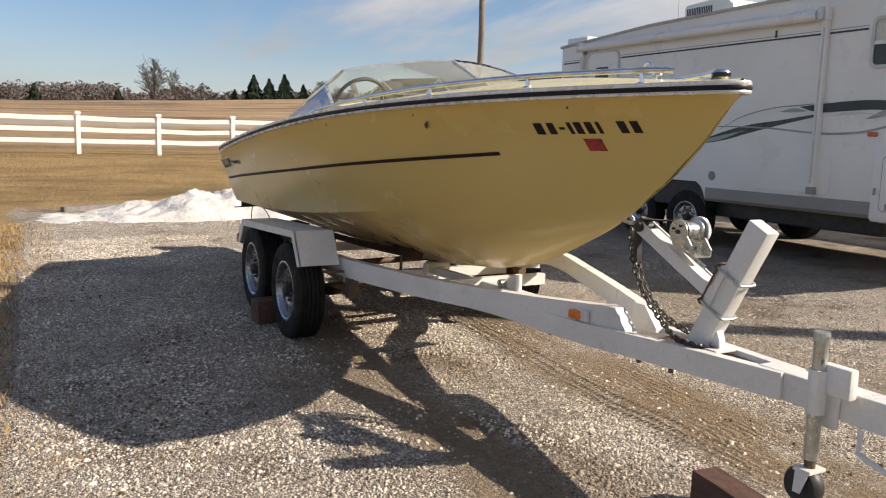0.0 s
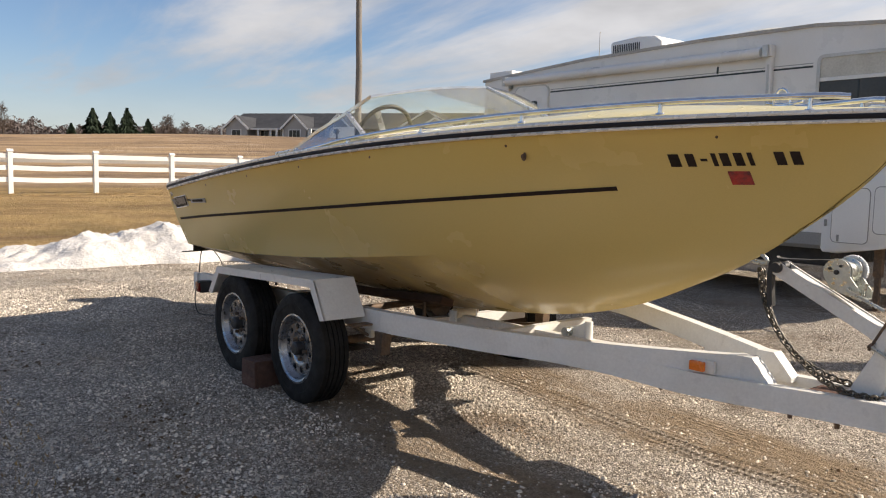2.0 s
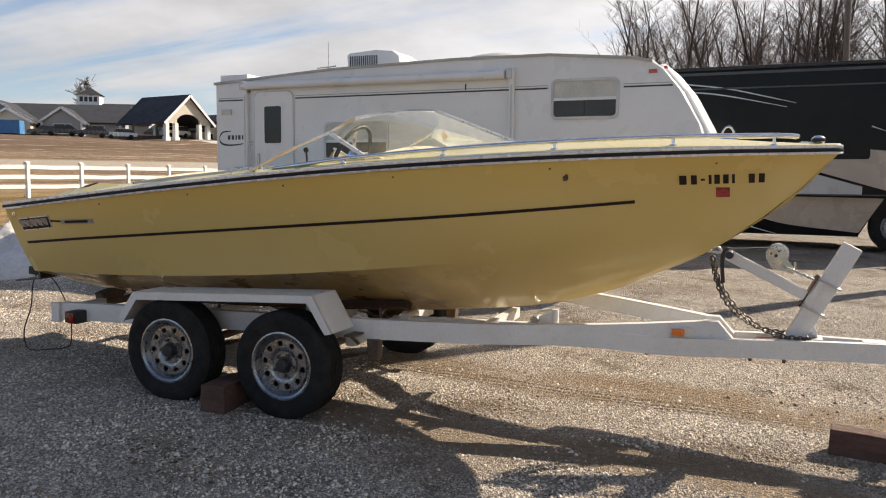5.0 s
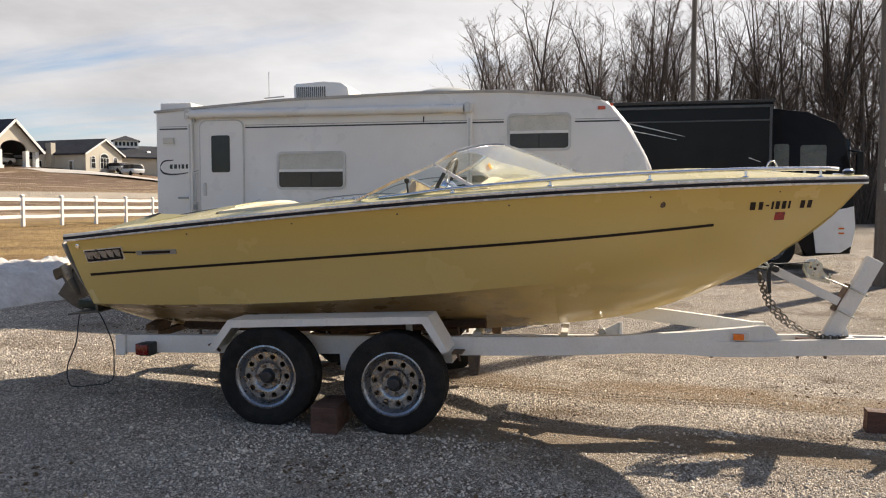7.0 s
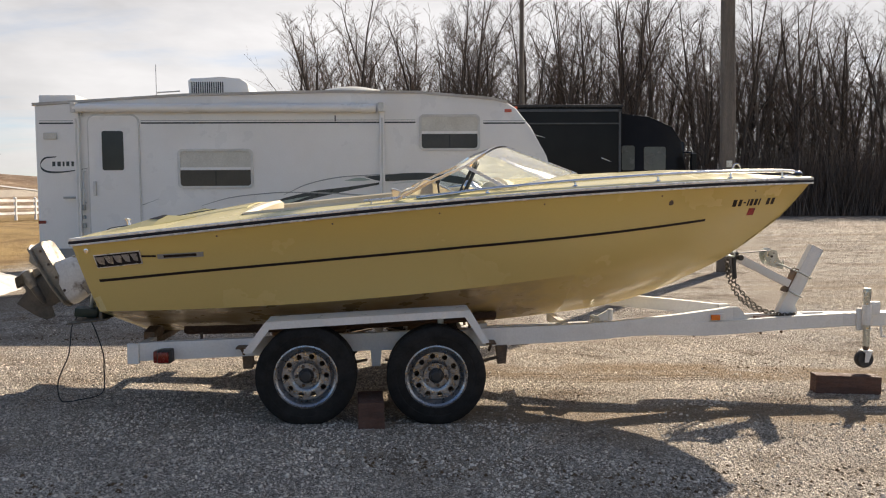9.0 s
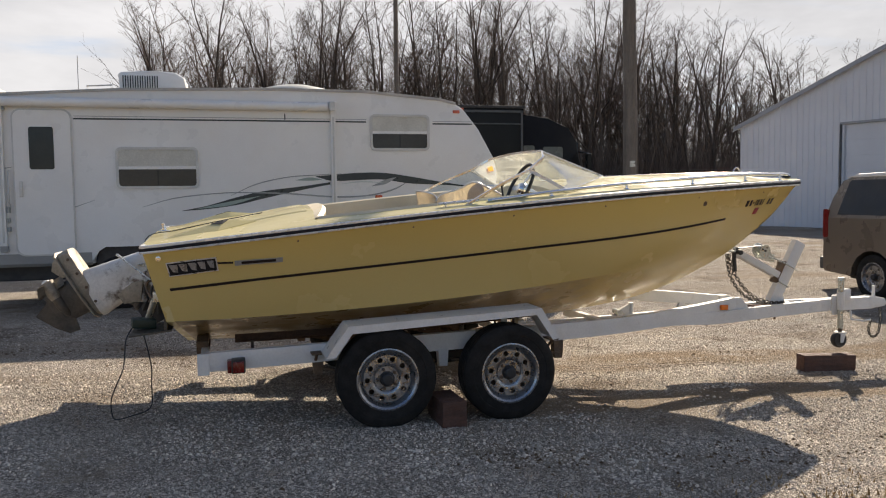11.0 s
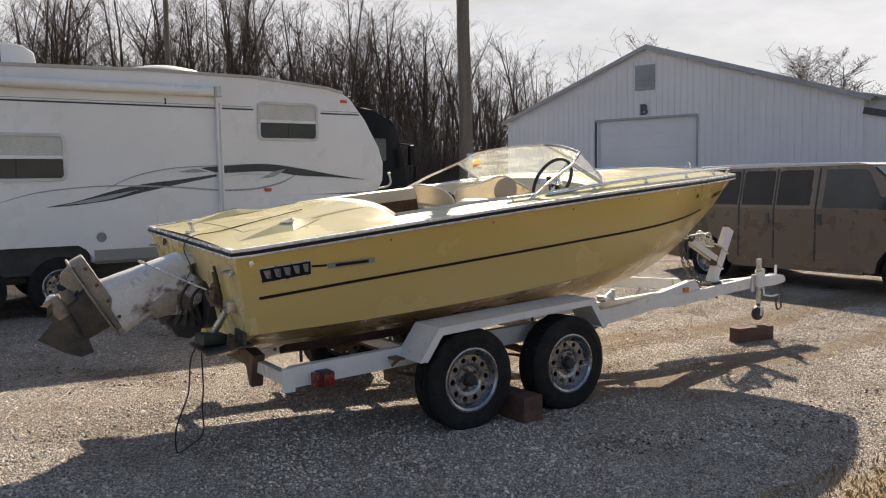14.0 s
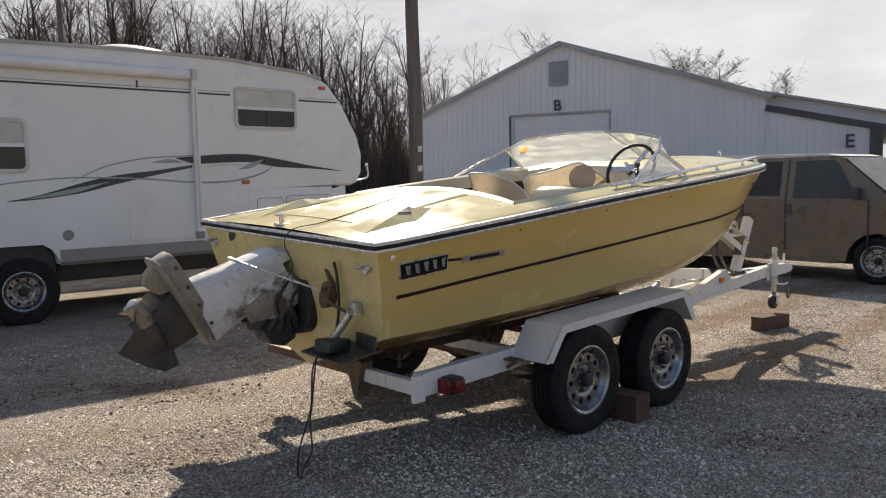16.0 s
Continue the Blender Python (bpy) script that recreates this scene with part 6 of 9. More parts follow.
    for x, z in ((0.82, 0.512),):
        bm = B()
        for s in (-1, 1):
            box(bm, (x - 0.03, s * 0.085 - 0.006, z - 0.09), (x + 0.03, s * 0.085 + 0.006, z + 0.02), 0.003)
        box(bm, (x - 0.03, -0.085, z - 0.095), (x + 0.03, 0.085, z - 0.08), 0.003)
        roller = part("roller_bracket", bm, M_TRAILER, trailer, "white roller bracket")
        bm = B()
        lathe(bm, [(0.0, -0.075), (0.035, -0.075), (0.028, -0.02), (0.028, 0.02), (0.035, 0.075), (0.0, 0.075)], 16, pose(x, 0, z, 90, 0, 0))
        part("roller", bm, M_CREAM, roller, "worn pale keel roller", smooth=40)
    # guide arms beside the keel
    bm = B()
    prism(bm, [(1.73, 0.525), (1.73, 0.562), (1.83, 0.612), (1.85, 0.612), (1.85, 0.52)], "y", -0.012, 0.012, 0.003)
    part("guide_arm", bm, M_TRAILER, trailer, "small white keel guide plate", smooth=50)
    for gx2, gz, rr in ((1.72, 0.545, 0.026), (1.845, 0.565, 0.022)):
        bm = B()
        if rr > 0.025:
            tube(bm, [(gx2, -0.05, gz), (gx2, 0.05, gz)], rr, 12)
        else:
            tube(bm, [(gx2, 0.0, 0.51), (gx2, 0.0, 0.618)], rr, 12)
        part("guide_stub", bm, M_GALV if rr > 0.025 else M_TRAILER, trailer, "short pipe stub", smooth=50)
    # coupler, jack, winch post
    bm = B()
    box(bm, (3.60, -0.05, 0.452), (4.32, 0.05, 0.562), 0.006)
    part("coupler_tube", bm, M_TRAILER, trailer, "white square coupler tube")
    bm = B()
    prism(bm, [(4.30, 0.455), (4.44, 0.47), (4.47, 0.50), (4.44, 0.545), (4.30, 0.575)], "y", -0.055, 0.055, 0.012)
    tube(bm, [(4.36, 0.0, 0.55), (4.36, 0.0, 0.66)], 0.014, 8)
    part("coupler", bm, M_TRAILER, trailer, "white ball coupler with latch", smooth=40)
    foot, head = Vector((3.250, 0.006, 0.545)), Vector((3.530, 0.006, 1.090))
    along = (head - foot).normalized()
    ahead = Vector((along.z, 0, -along.x))
    bm = B()
    beam(bm, [foot, head], 0.070, 0.104, (1, 0, 0))
    bmesh.ops.bevel(bm, geom=bm.edges[:], offset=0.006, segments=2, affect="EDGES", profile=0.6)
    post = part("winch_post", bm, M_TRAILER, trailer, "slanted white winch post", smooth=30)
    bm = B()
    beam(bm, [foot.lerp(head, 0.30) - ahead * 0.060, foot.lerp(head, 0.62) - ahead * 0.060], 0.088, 0.012, (1, 0, 0))
    for side in (-0.041, 0.041):
        beam(bm, [foot.lerp(head, 0.30) - ahead * 0.045 + Vector((0, side, 0)), foot.lerp(head, 0.62) - ahead * 0.045 + Vector((0, side, 0))], 0.006, 0.042, (1, 0, 0))
    part("clamp_channel", bm, M_TRAILER, post, "white channel clamped round the post")
    bm = B()
    beam(bm, [foot.lerp(head, 0.29) - ahead * 0.070, foot.lerp(head, 0.63) - ahead * 0.070], 0.094, 0.010, (1, 0, 0))
    part("clamp_pad", bm, M_STEEL, post, "rusty backing plate")
    for u in (0.32, 0.60):
        c = foot.lerp(head, u)
        bm = B()
        tube(bm, path([c - ahead * 0.075 + Vector((0, -0.048, 0)), c + ahead * 0.045 + Vector((0, -0.046, 0)), c + ahead * 0.064 + Vector((0, -0.03, 0)),
                       c + ahead * 0.064 + Vector((0, 0.03, 0)), c + ahead * 0.045 + Vector((0, 0.046, 0)), c - ahead * 0.075 + Vector((0, 0.048, 0))], 22), 0.0065, 8)
        part("u_bolt", bm, M_GALV, post, "zinc U-bolt clamp", smooth=50)
        for side in (-0.047, 0.047):
            bm = B()
            q = c - ahead * 0.078 + Vector((0, side, 0))
            tube(bm, [q, q + ahead * 0.012], 0.012, 6)
            part("nut", bm, M_STEEL, post)
    bm = B()
    box(bm, (3.19, -0.06, 0.548), (3.40, 0.075, 0.560), 0.003)
    part("base_plate", bm, M_TRAILER, post, "white post base plate")
    bm = B()
    for s in (-0.035, 0.035):
        beam(bm, [(3.33, s, 0.785), (2.875, s, 1.015)], 0.008, 0.058)
    beam(bm, [(3.33, 0, 0.808), (2.93, 0, 1.01)], 0.07, 0.006)
    arm = part("winch_arm", bm, M_TRAILER, post, "white channel winch arm")
    bm = B()
    lathe(bm, [(0.0, -0.06), (0.020, -0.06), (0.024, -0.05), (0.018, 0.0), (0.024, 0.05), (0.020, 0.06), (0.0, 0.06)], 14, pose(2.885, 0.0, 1.018, 90, 0, 0))
    part("bow_stop", bm, M_BLACK, post, "black rubber bow stop", smooth=40)
    bm = B()
    c = Vector((3.135, 0.0, 1.025))
    ring = [(c.x + 0.054 * math.cos(a), c.z + 0.054 * math.sin(a)) for a in np.linspace(radians(-15), radians(200), 14)]
    for s in (-0.05, 0.05):
        prism(bm, ring + [(c.x - 0.024, c.z - 0.066), (c.x + 0.095, c.z - 0.102), (c.x + 0.098, c.z - 0.072)], "y", s - 0.0025, s + 0.0025)
    beam(bm, [(c.x - 0.024, 0, c.z - 0.066), (c.x + 0.095, 0, c.z - 0.102)], 0.10, 0.005)
    winch = part("winch", bm, M_GALV, trailer, "zinc-plated hand winch on the post arm")
    for dx, dz, rr in ((0.0, 0.0, 0.010), (-0.026, 0.012, 0.006), (0.015, 0.026, 0.006), (0.050, -0.062, 0.012)):
        bm = B()
        lathe(bm, [(0.0, 0.010), (rr * 0.8, 0.010), (rr, 0.004), (rr, 0.0)], 6 if rr > 0.01 else 10, pose(c.x + dx, -0.0525, c.z + dz, 90, 0, 0))
        part("bolt", bm, M_GALV if rr > 0.01 else M_BLACK, winch)
    bm = B()
    lathe(bm, [(0.0, -0.044), (0.046, -0.044), (0.046, -0.040), (0.032, -0.036), (0.036, 0.0), (0.032, 0.036), (0.046, 0.040), (0.046, 0.044), (0.0, 0.044)], 24, pose(c.x + 0.012, 0, c.z + 0.006, 90, 0, 0))
    part("drum", bm, M_GALV, winch, "zinc drum flanges", smooth=40)
    for yy in (0.056, 0.064):
        bm = B()
        rim = []
        for k in range(72):
            rr = 0.061 if k % 2 else 0.058
            rim.append((c.x + 0.012 + rr * math.cos(k * math.pi / 36), c.z + 0.004 + rr * math.sin(k * math.pi / 36)))
        prism(bm, rim, "y", yy, yy + 0.005)
        part("gear", bm, M_ALU, winch, "blue-silver ring gear", smooth=40)
    bm = B()
    tube(bm, [(c.x + 0.055, -0.055, c.z - 0.062), (c.x + 0.055, -0.085, c.z - 0.062), (c.x + 0.20, -0.09, c.z - 0.122)], 0.007, 8)
    tube(bm, [(c.x + 0.10, -0.03, c.z - 0.085), (c.x + 0.105, -0.03, c.z - 0.035)], 0.009, 8)
    part("crank_handle", bm, M_GALV, winch, smooth=50)
    bm = B()
    beam(bm, [(3.12, 0.0, 1.068), (3.0, 0.0, 1.058), (2.90, 0.0, 1.052), (2.86, 0.0, 1.055)], 0.05, 0.005)
    part("winch_strap", bm, M_BLACK, winch, "black winch strap")
    bm = B()
    beam(bm, path([(2.875, -0.01, 1.055), (2.850, -0.012, 1.03), (2.846, -0.014, 0.95), (2.854, -0.014, 0.85)], 10), 0.022, 0.03, (0, 1, 0))
    part("strap_tail", bm, M_BLACK, winch, "hanging strap end")
    bm = B()
    prism(bm, [(3.325, 0.56), (3.375, 0.56), (3.368, 0.60), (3.345, 0.645), (3.322, 0.645)], "y", -0.014, 0.022, 0.004)
    part("post_brace", bm, M_TRAILER, post, "small white post brace")
    for x, y in ((3.02, -0.125), (3.20, -0.105), (2.45, -0.20)):
        bm = B()
        lathe(bm, [(0.0, -0.018), (0.010, -0.018), (0.011, 0.0), (0.0, 0.002)], 6, pose(x, y, 0.437))
        part("bolt", bm, M_STEEL, trailer)
    # jack with caster
    bm = B()
    tube(bm, [(3.90, -0.105, 0.30), (3.90, -0.105, 0.735)], 0.026, 14)
    tube(bm, [(3.90, -0.105, 0.735), (3.90, -0.105, 0.765)], [0.030, 0.027], 14)
    jack = part("tongue_jack", bm, M_GALV, trailer, "worn white and steel tongue jack", smooth=40)
    bm = B()
    tube(bm, [(3.90, -0.105, 0.47), (3.90, -0.105, 0.63)], 0.033, 14)
    box(bm, (3.90, -0.10, 0.545), (4.02, -0.055, 0.655), 0.012)
    box(bm, (3.84, -0.072, 0.42), (3.96, -0.052, 0.60), 0.004)
    part("jack_sleeve", bm, M_TRAILER, jack, "white jack sleeve and gear box", smooth=40)
    bm = B()
    tube(bm, [(3.90, -0.105, 0.25), (3.90, -0.105, 0.32)], 0.020, 12)
    part("inner_tube", bm, M_STEEL, jack, "rusty inner tube", smooth=40)
    bm = B()
    for s in (-1, 1):
        prism(bm, [(3.875, 0.262), (3.93, 0.262), (3.90, 0.175), (3.87, 0.175)], "y", -0.105 + s * 0.040 - 0.003, -0.105 + s * 0.040 + 0.003)
    box(bm, (3.865, -0.15, 0.255), (3.935, -0.06, 0.269), 0.003)
    part("fork", bm, M_TRAILER, jack, "white caster fork")
    bm = B()
    lathe(bm, [(0.0, -0.028), (0.035, -0.028), (0.062, -0.030), (0.072, -0.015), (0.072, 0.015), (0.062, 0.030), (0.035, 0.028), (0.0, 0.028)], 24, pose(3.885, -0.105, 0.197, 90, 0, 0))
    part("caster_wheel", bm, M_BLACK, jack, "black caster wheel", smooth=40)
    bm = B()
    tube(bm, [(4.05, -0.06, 0.45), (4.05, -0.07, 0.37), (4.16, -0.09, 0.35), (4.24, -0.10, 0.36)], 0.010, 8)
    part("chain_hook", bm, M_TRAILER, trailer, "bent white chain hanger", smooth=50)


trailer_frame()


def chain(points, link, name, parent, label, n):
    """Alternating oval links along a line."""
    bm = B()
    pts = [Vector(p) for p in path(points, n)]
    for i in range(n - 1):
        a, b = pts[i], pts[i + 1]
        d = (b - a)
        ln, d = d.length, d.normalized()
        s = d.cross(Vector((0.3, 1, 0.2))).normalized()
        if i % 2:
            s = d.cross(s)
        c = (a + b) / 2
        ring = [c + d * (ln * 0.72 * math.cos(t)) + s * (link * math.sin(t)) for t in np.linspace(0, 2 * math.pi, 11)[:-1]]
        tube(bm, ring, link * 0.34, 5, closed=True)
    return part(name, bm, M_CHAIN, parent, label, smooth=60)


chain([(2.79, -0.01, 1.0), (2.83, -0.02, 0.86), (2.92, -0.03, 0.72), (3.05, -0.03, 0.61), (3.18, -0.07, 0.565), (3.30, -0.075, 0.56), (3.36, -0.02, 0.555)], 0.014, "safety_chain", trailer, "dull grey steel safety chain", 34)
chain([(2.79, 0.01, 1.0), (2.81, 0.02, 0.88), (2.87, 0.02, 0.74), (2.98, 0.03, 0.63), (3.12, 0.06, 0.57), (3.28, 0.08, 0.56)], 0.014, "safety_chain", trailer, "dull grey steel safety chain", 30)
chain([(4.24, -0.10, 0.36), (4.22, -0.10, 0.26), (4.27, -0.09, 0.20), (4.34, -0.08, 0.22), (4.40, -0.05, 0.34), (4.40, -0.04, 0.45)], 0.012, "coupler_chain", trailer, "hanging steel coupler chain", 24)


def timber(name, label, size, at_m):
    bm = B()
    box(bm, (-size[0] / 2, -size[1] / 2, 0), (size[0] / 2, size[1] / 2, size[2]), 0.006)
    bmesh.ops.subdivide_edges(bm, edges=[e for e in bm.edges if e.calc_length() > 0.08], cuts=3, use_grid_fill=True)
    for v in bm.verts:
        v.co += Vector([noise.noise(v.co * 18 + Vector((k * 7, 0, 0))) * 0.004 for k in range(3)])
    ob = part(name, bm, M_WOOD, at=at_m)
    return tagged(ob, label, "wood block")


timber("wood_block", "reddish weathered timber block under the jack wheel", (0.50, 0.125, 0.150), pose(3.70, -0.10, surface(3.70, -0.10) - 0.008, 0, 1.4, -6))
timber("wheel_chock", "reddish timber block wedged between the tyres", (0.17, 0.34, 0.175), pose(-0.02, -0.89, surface(-0.02, -0.89) - 0.008, 0, 0, 4))

# battery charger on the trim tab, with its lead to the ground
bm = B()
box(bm, (-0.075, -0.055, 0), (0.075, 0.055, 0.062), 0.012)
charger = part("battery_charger", bm, M_GREEN, None, smooth=50, at=LIST @ pose(-1.99, -0.60, 0.692, 0, 6, 12))
tagged(charger, "small dark green battery charger on the trim tab", "charger")
bm = B()
tube(bm, path([(-2.05, -0.56, 0.72), (-2.10, -0.565, 0.63), (-2.115, -0.57, 0.50), (-2.13, -0.575, 0.42), (-2.20, -0.58, 0.25), (-2.20, -0.56, 0.12), (-2.16, -0.52, 0.092), (-2.10, -0.44, 0.088), (-2.02, -0.36, 0.092),
               (-1.98, -0.34, 0.14), (-1.98, -0.33, 0.28), (-1.975, -0.35, 0.40), (-2.0, -0.43, 0.60), (-2.02, -0.50, 0.70)], 110), 0.0045, 6)
tagged(part("power_cable", bm, M_BLACK, None, smooth=60), "thin black cable looping to the gravel", "cable")
bm = B()
tube(bm, path([(-1.2, -0.10, deck_z(-1.2, 0.1) + 0.012), (-1.55, -0.20, deck_z(-1.55, 0.2) + 0.012), (-1.80, -0.22, deck_z(-1.8, 0.22) + 0.008), (-1.96, -0.20, deck_z(-1.95, 0.2) + 0.004), (-2.01, -0.19, 1.20), (-1.98, -0.22, 1.08), (-2.02, -0.18, 0.98)], 50), 0.0032, 6)
tagged(part("deck_wire", bm, M_BLACK, None, smooth=60, at=LIST), "thin black wire draped over the stern", "cable")


# ---- fifth-wheel camper ----
def rounded(x0, z0, x1, z1, r, n=5):
    """A rounded oblong outline."""
    out = []
    for cx, cz, a0 in ((x1 - r, z1 - r, 0), (x0 + r, z1 - r, 90), (x0 + r, z0 + r, 180), (x1 - r, z0 + r, 270)):
        out += [(cx + r * math.cos(radians(a0 + 90 * k / n)), cz + r * math.sin(radians(a0 + 90 * k / n))) for k in range(n + 1)]
    return out


def ring_frame(bm, outer, inner, axis, a, b):
    """A frame between two outlines of the same count."""
    def at(p, s):
        return {"x": (s, p[0], p[1]), "y": (p[0], s, p[1])}[axis]
    loops = [[bm.verts.new(at(p, s)) for p in o] for o, s in ((outer, a), (outer, b), (inner, b), (inner, a))]
    n = len(outer)
    for i in range(4):
        u, v = loops[i], loops[(i + 1) % 4]
        for k in range(n):
            bm.faces.new((u[k], u[(k + 1) % n], v[(k + 1) % n], v[k]))


def camper_window(parent, x0, z0, x1, z1, y):
    bm = B()
    ring_frame(bm, rounded(x0, z0, x1, z1, 0.07), rounded(x0 + 0.035, z0 + 0.035, x1 - 0.035, z1 - 0.035, 0.045), "y", y - 0.022, y + 0.004)
    win = part("window", bm, M_RVTRIM, parent, "sliding window with lowered pale shade", smooth=40)
    mid = z0 + (z1 - z0) * 0.50
    bm = B()
    prism(bm, rounded(x0 + 0.034, z0 + 0.034, x1 - 0.034, mid, 0.04), "y", y - 0.008, y + 0.002)
    part("pane", bm, M_CAMPANE, win, "dark sliding pane")
    bm = B()
    prism(bm, rounded(x0 + 0.034, mid, x1 - 0.034, z1 - 0.034, 0.04), "y", y - 0.007, y + 0.003)
    part("shade", bm, M_BLIND, win, "pale pleated shade")
    bm = B()
    box(bm, (x0 + 0.03, y - 0.020, mid - 0.019), (x1 - 0.03, y, mid + 0.019), 0.003)
    part("meeting_rail", bm, M_RV, win, "white meeting rail")
    bm = B()
    box(bm, ((x0 + x1) / 2 - 0.008, y - 0.013, z0 + 0.035), ((x0 + x1) / 2 + 0.008, y, mid - 0.01), 0.002)
    part("mullion", bm, M_PANE_DARK, win)


def ribbon(bm, pts, widths, y, depth=0.004):
    """A tapering flat graphic on the wall, through points (x, z)."""
    line = path([(p[0], p[1], w) for p, w in zip(pts, widths)], 30)
    lo = [(x, z - w / 2) for x, z, w in line]
    hi = [(x, z + w / 2) for x, z, w in line]
    for i in range(len(lo) - 1):
        q = [(lo[i][0], y, lo[i][1]), (lo[i + 1][0], y, lo[i + 1][1]), (hi[i + 1][0], y, hi[i + 1][1]), (hi[i][0], y, hi[i][1])]
        bm.faces.new([bm.verts.new(p) for p in q])
    bmesh.ops.remove_doubles(bm, verts=bm.verts, dist=1e-5)


def camper():
    rv = thing("camper", "white fifth-wheel camper with dark swoosh graphics on gravel", "camper", at=(0, 0, 0))
    y0, y1 = 5.05, 7.45
    arch = [(-1.66, 0.72), (-1.70, 0.90), (-1.80, 0.965), (-3.10, 0.965), (-3.20, 0.90), (-3.24, 0.72)]
    out = [(-4.86, 0.72), (-4.86, 2.86), (-2.84, 2.985), (-0.9, 3.03), (0.4, 3.02), (1.45, 2.93), (1.66, 2.89), (1.80, 2.80), (2.02, 2.53), (2.24, 2.12), (2.31, 1.92), (2.30, 1.66), (2.22, 1.52), (2.12, 1.48),
           (0.62, 1.48), (0.60, 0.72)] + arch
    bm = B()
    prism(bm, out, "y", y0, y1, 0.03)
    body = part("body", bm, M_RV, rv, "white fibreglass camper body", smooth=30)
    # wheel well, dark underside
    bm = B()
    box(bm, (-3.22, y0 + 0.06, 0.60), (-1.68, y1 - 0.06, 0.95), 0.02)
    part("wheel_well", bm, M_BLACK, rv, "dark wheel well")
    bm = B()
    box(bm, (-4.7, y0 + 0.25, 0.50), (0.58, y1 - 0.25, 0.715), 0.02)
    part("chassis", bm, M_BLACK, rv, "dark chassis")
    # roof with drip edge
    bm = B()
    rows = []
    for x, z in [(-4.88, 2.865), (-2.84, 2.99), (-0.9, 3.035), (0.4, 3.026), (1.45, 2.938), (1.68, 2.885)]:
        rows.append([(x, y0 - 0.02, z - 0.025), (x, y0 - 0.02, z + 0.012), (x, y0 + 0.10, z + 0.022), (x, (y0 + y1) / 2, z + 0.03), (x, y1 - 0.1, z + 0.022), (x, y1 + 0.02, z + 0.012),
                     (x, y1 + 0.02, z - 0.025), (x, y0 - 0.02, z - 0.025)])
    ends = strip(bm, rows)
    bm.faces.new(ends[0][:-1])
    bm.faces.new(ends[-1][:-1])
    bmesh.ops.remove_doubles(bm, verts=bm.verts, dist=1e-5)
    part("roof", bm, M_ROOF, rv, "weathered grey rubber roof with drip edge")
    # grey lower skirt
    for x0, x1 in ((-1.64, 0.60), (-4.86, -3.26)):
        bm = B()
        prism(bm, [(y0 - 0.006, 0.87), (y0 - 0.006, 0.74), (y0 + 0.03, 0.70), (y0 + 0.05, 0.87)], "x", x0, x1)
        part("skirt", bm, M_RVGREY, rv, "grey lower skirt panel")
    # entry door
    bm = B()
    prism(bm, rounded(-4.13, 0.86, -3.46, 2.70, 0.10), "y", y0 - 0.022, y0 + 0.01)
    door = part("entry_door", bm, M_RV, rv, "white entry door with dark window", smooth=40)
    bm = B()
    ring_frame(bm, rounded(-4.15, 0.84, -3.44, 2.72, 0.11), rounded(-4.125, 0.865, -3.465, 2.695, 0.095), "y", y0 - 0.016, y0 + 0.004)
    part("door_frame", bm, M_RVTRIM, door, smooth=40)
    bm = B()
    prism(bm, rounded(-3.95, 1.95, -3.66, 2.49, 0.03), "y", y0 - 0.030, y0 - 0.018)
    part("door_window", bm, M_PANE_DARK, door, "dark door window")
    bm = B()
    box(bm, (-4.08, y0 - 0.05, 1.60), (-4.04, y0 - 0.02, 1.80), 0.008)
    part("handle", bm, M_RVTRIM, door)
    bm = B()
    tube(bm, [(-4.20, y0, 1.50), (-4.20, y0 - 0.05, 1.52), (-4.20, y0 - 0.05, 1.92), (-4.20, y0, 1.94)], 0.010, 8)
    part("grab_handle", bm, M_RVTRIM, rv, "pale entry grab handle", smooth=50)
    for x, z, w, h in ((-4.215, 1.40, 0.03, 0.08), (-4.215, 1.28, 0.025, 0.05), (-4.225, 2.70, 0.025, 0.05), (-4.40, 1.56, 0.16, 0.03), (-4.215, 1.16, 0.035, 0.06)):
        bm = B()
        box(bm, (x - w / 2, y0 - 0.066, z), (x + w / 2, y0 - 0.002, z + h), 0.003)
        part("outlet_cover", bm, M_STRIPE_GREY, rv, "small grey fitting")
    camper_window(rv, -2.93, 1.69, -1.89, 2.24, y0)
    camper_window(rv, 0.43, 2.20, 1.29, 2.71, y0)
    # pin lines
    for x0, x1, z in ((-4.80, -4.30, 2.600), (-3.42, 0.38, 2.60), (1.34, 1.93, 2.585)):
        for dz, w in ((0.0, 0.020), (0.034, 0.008)):
            bm = B()
            box(bm, (x0, y0 - 0.0035, z + dz - w / 2), (x1, y0 + 0.002, z + dz + w / 2))
            part("pin_line", bm, M_STRIPE_GREY if w < 0.01 else M_STRIPE_DARK, rv, "thin dark stripe")
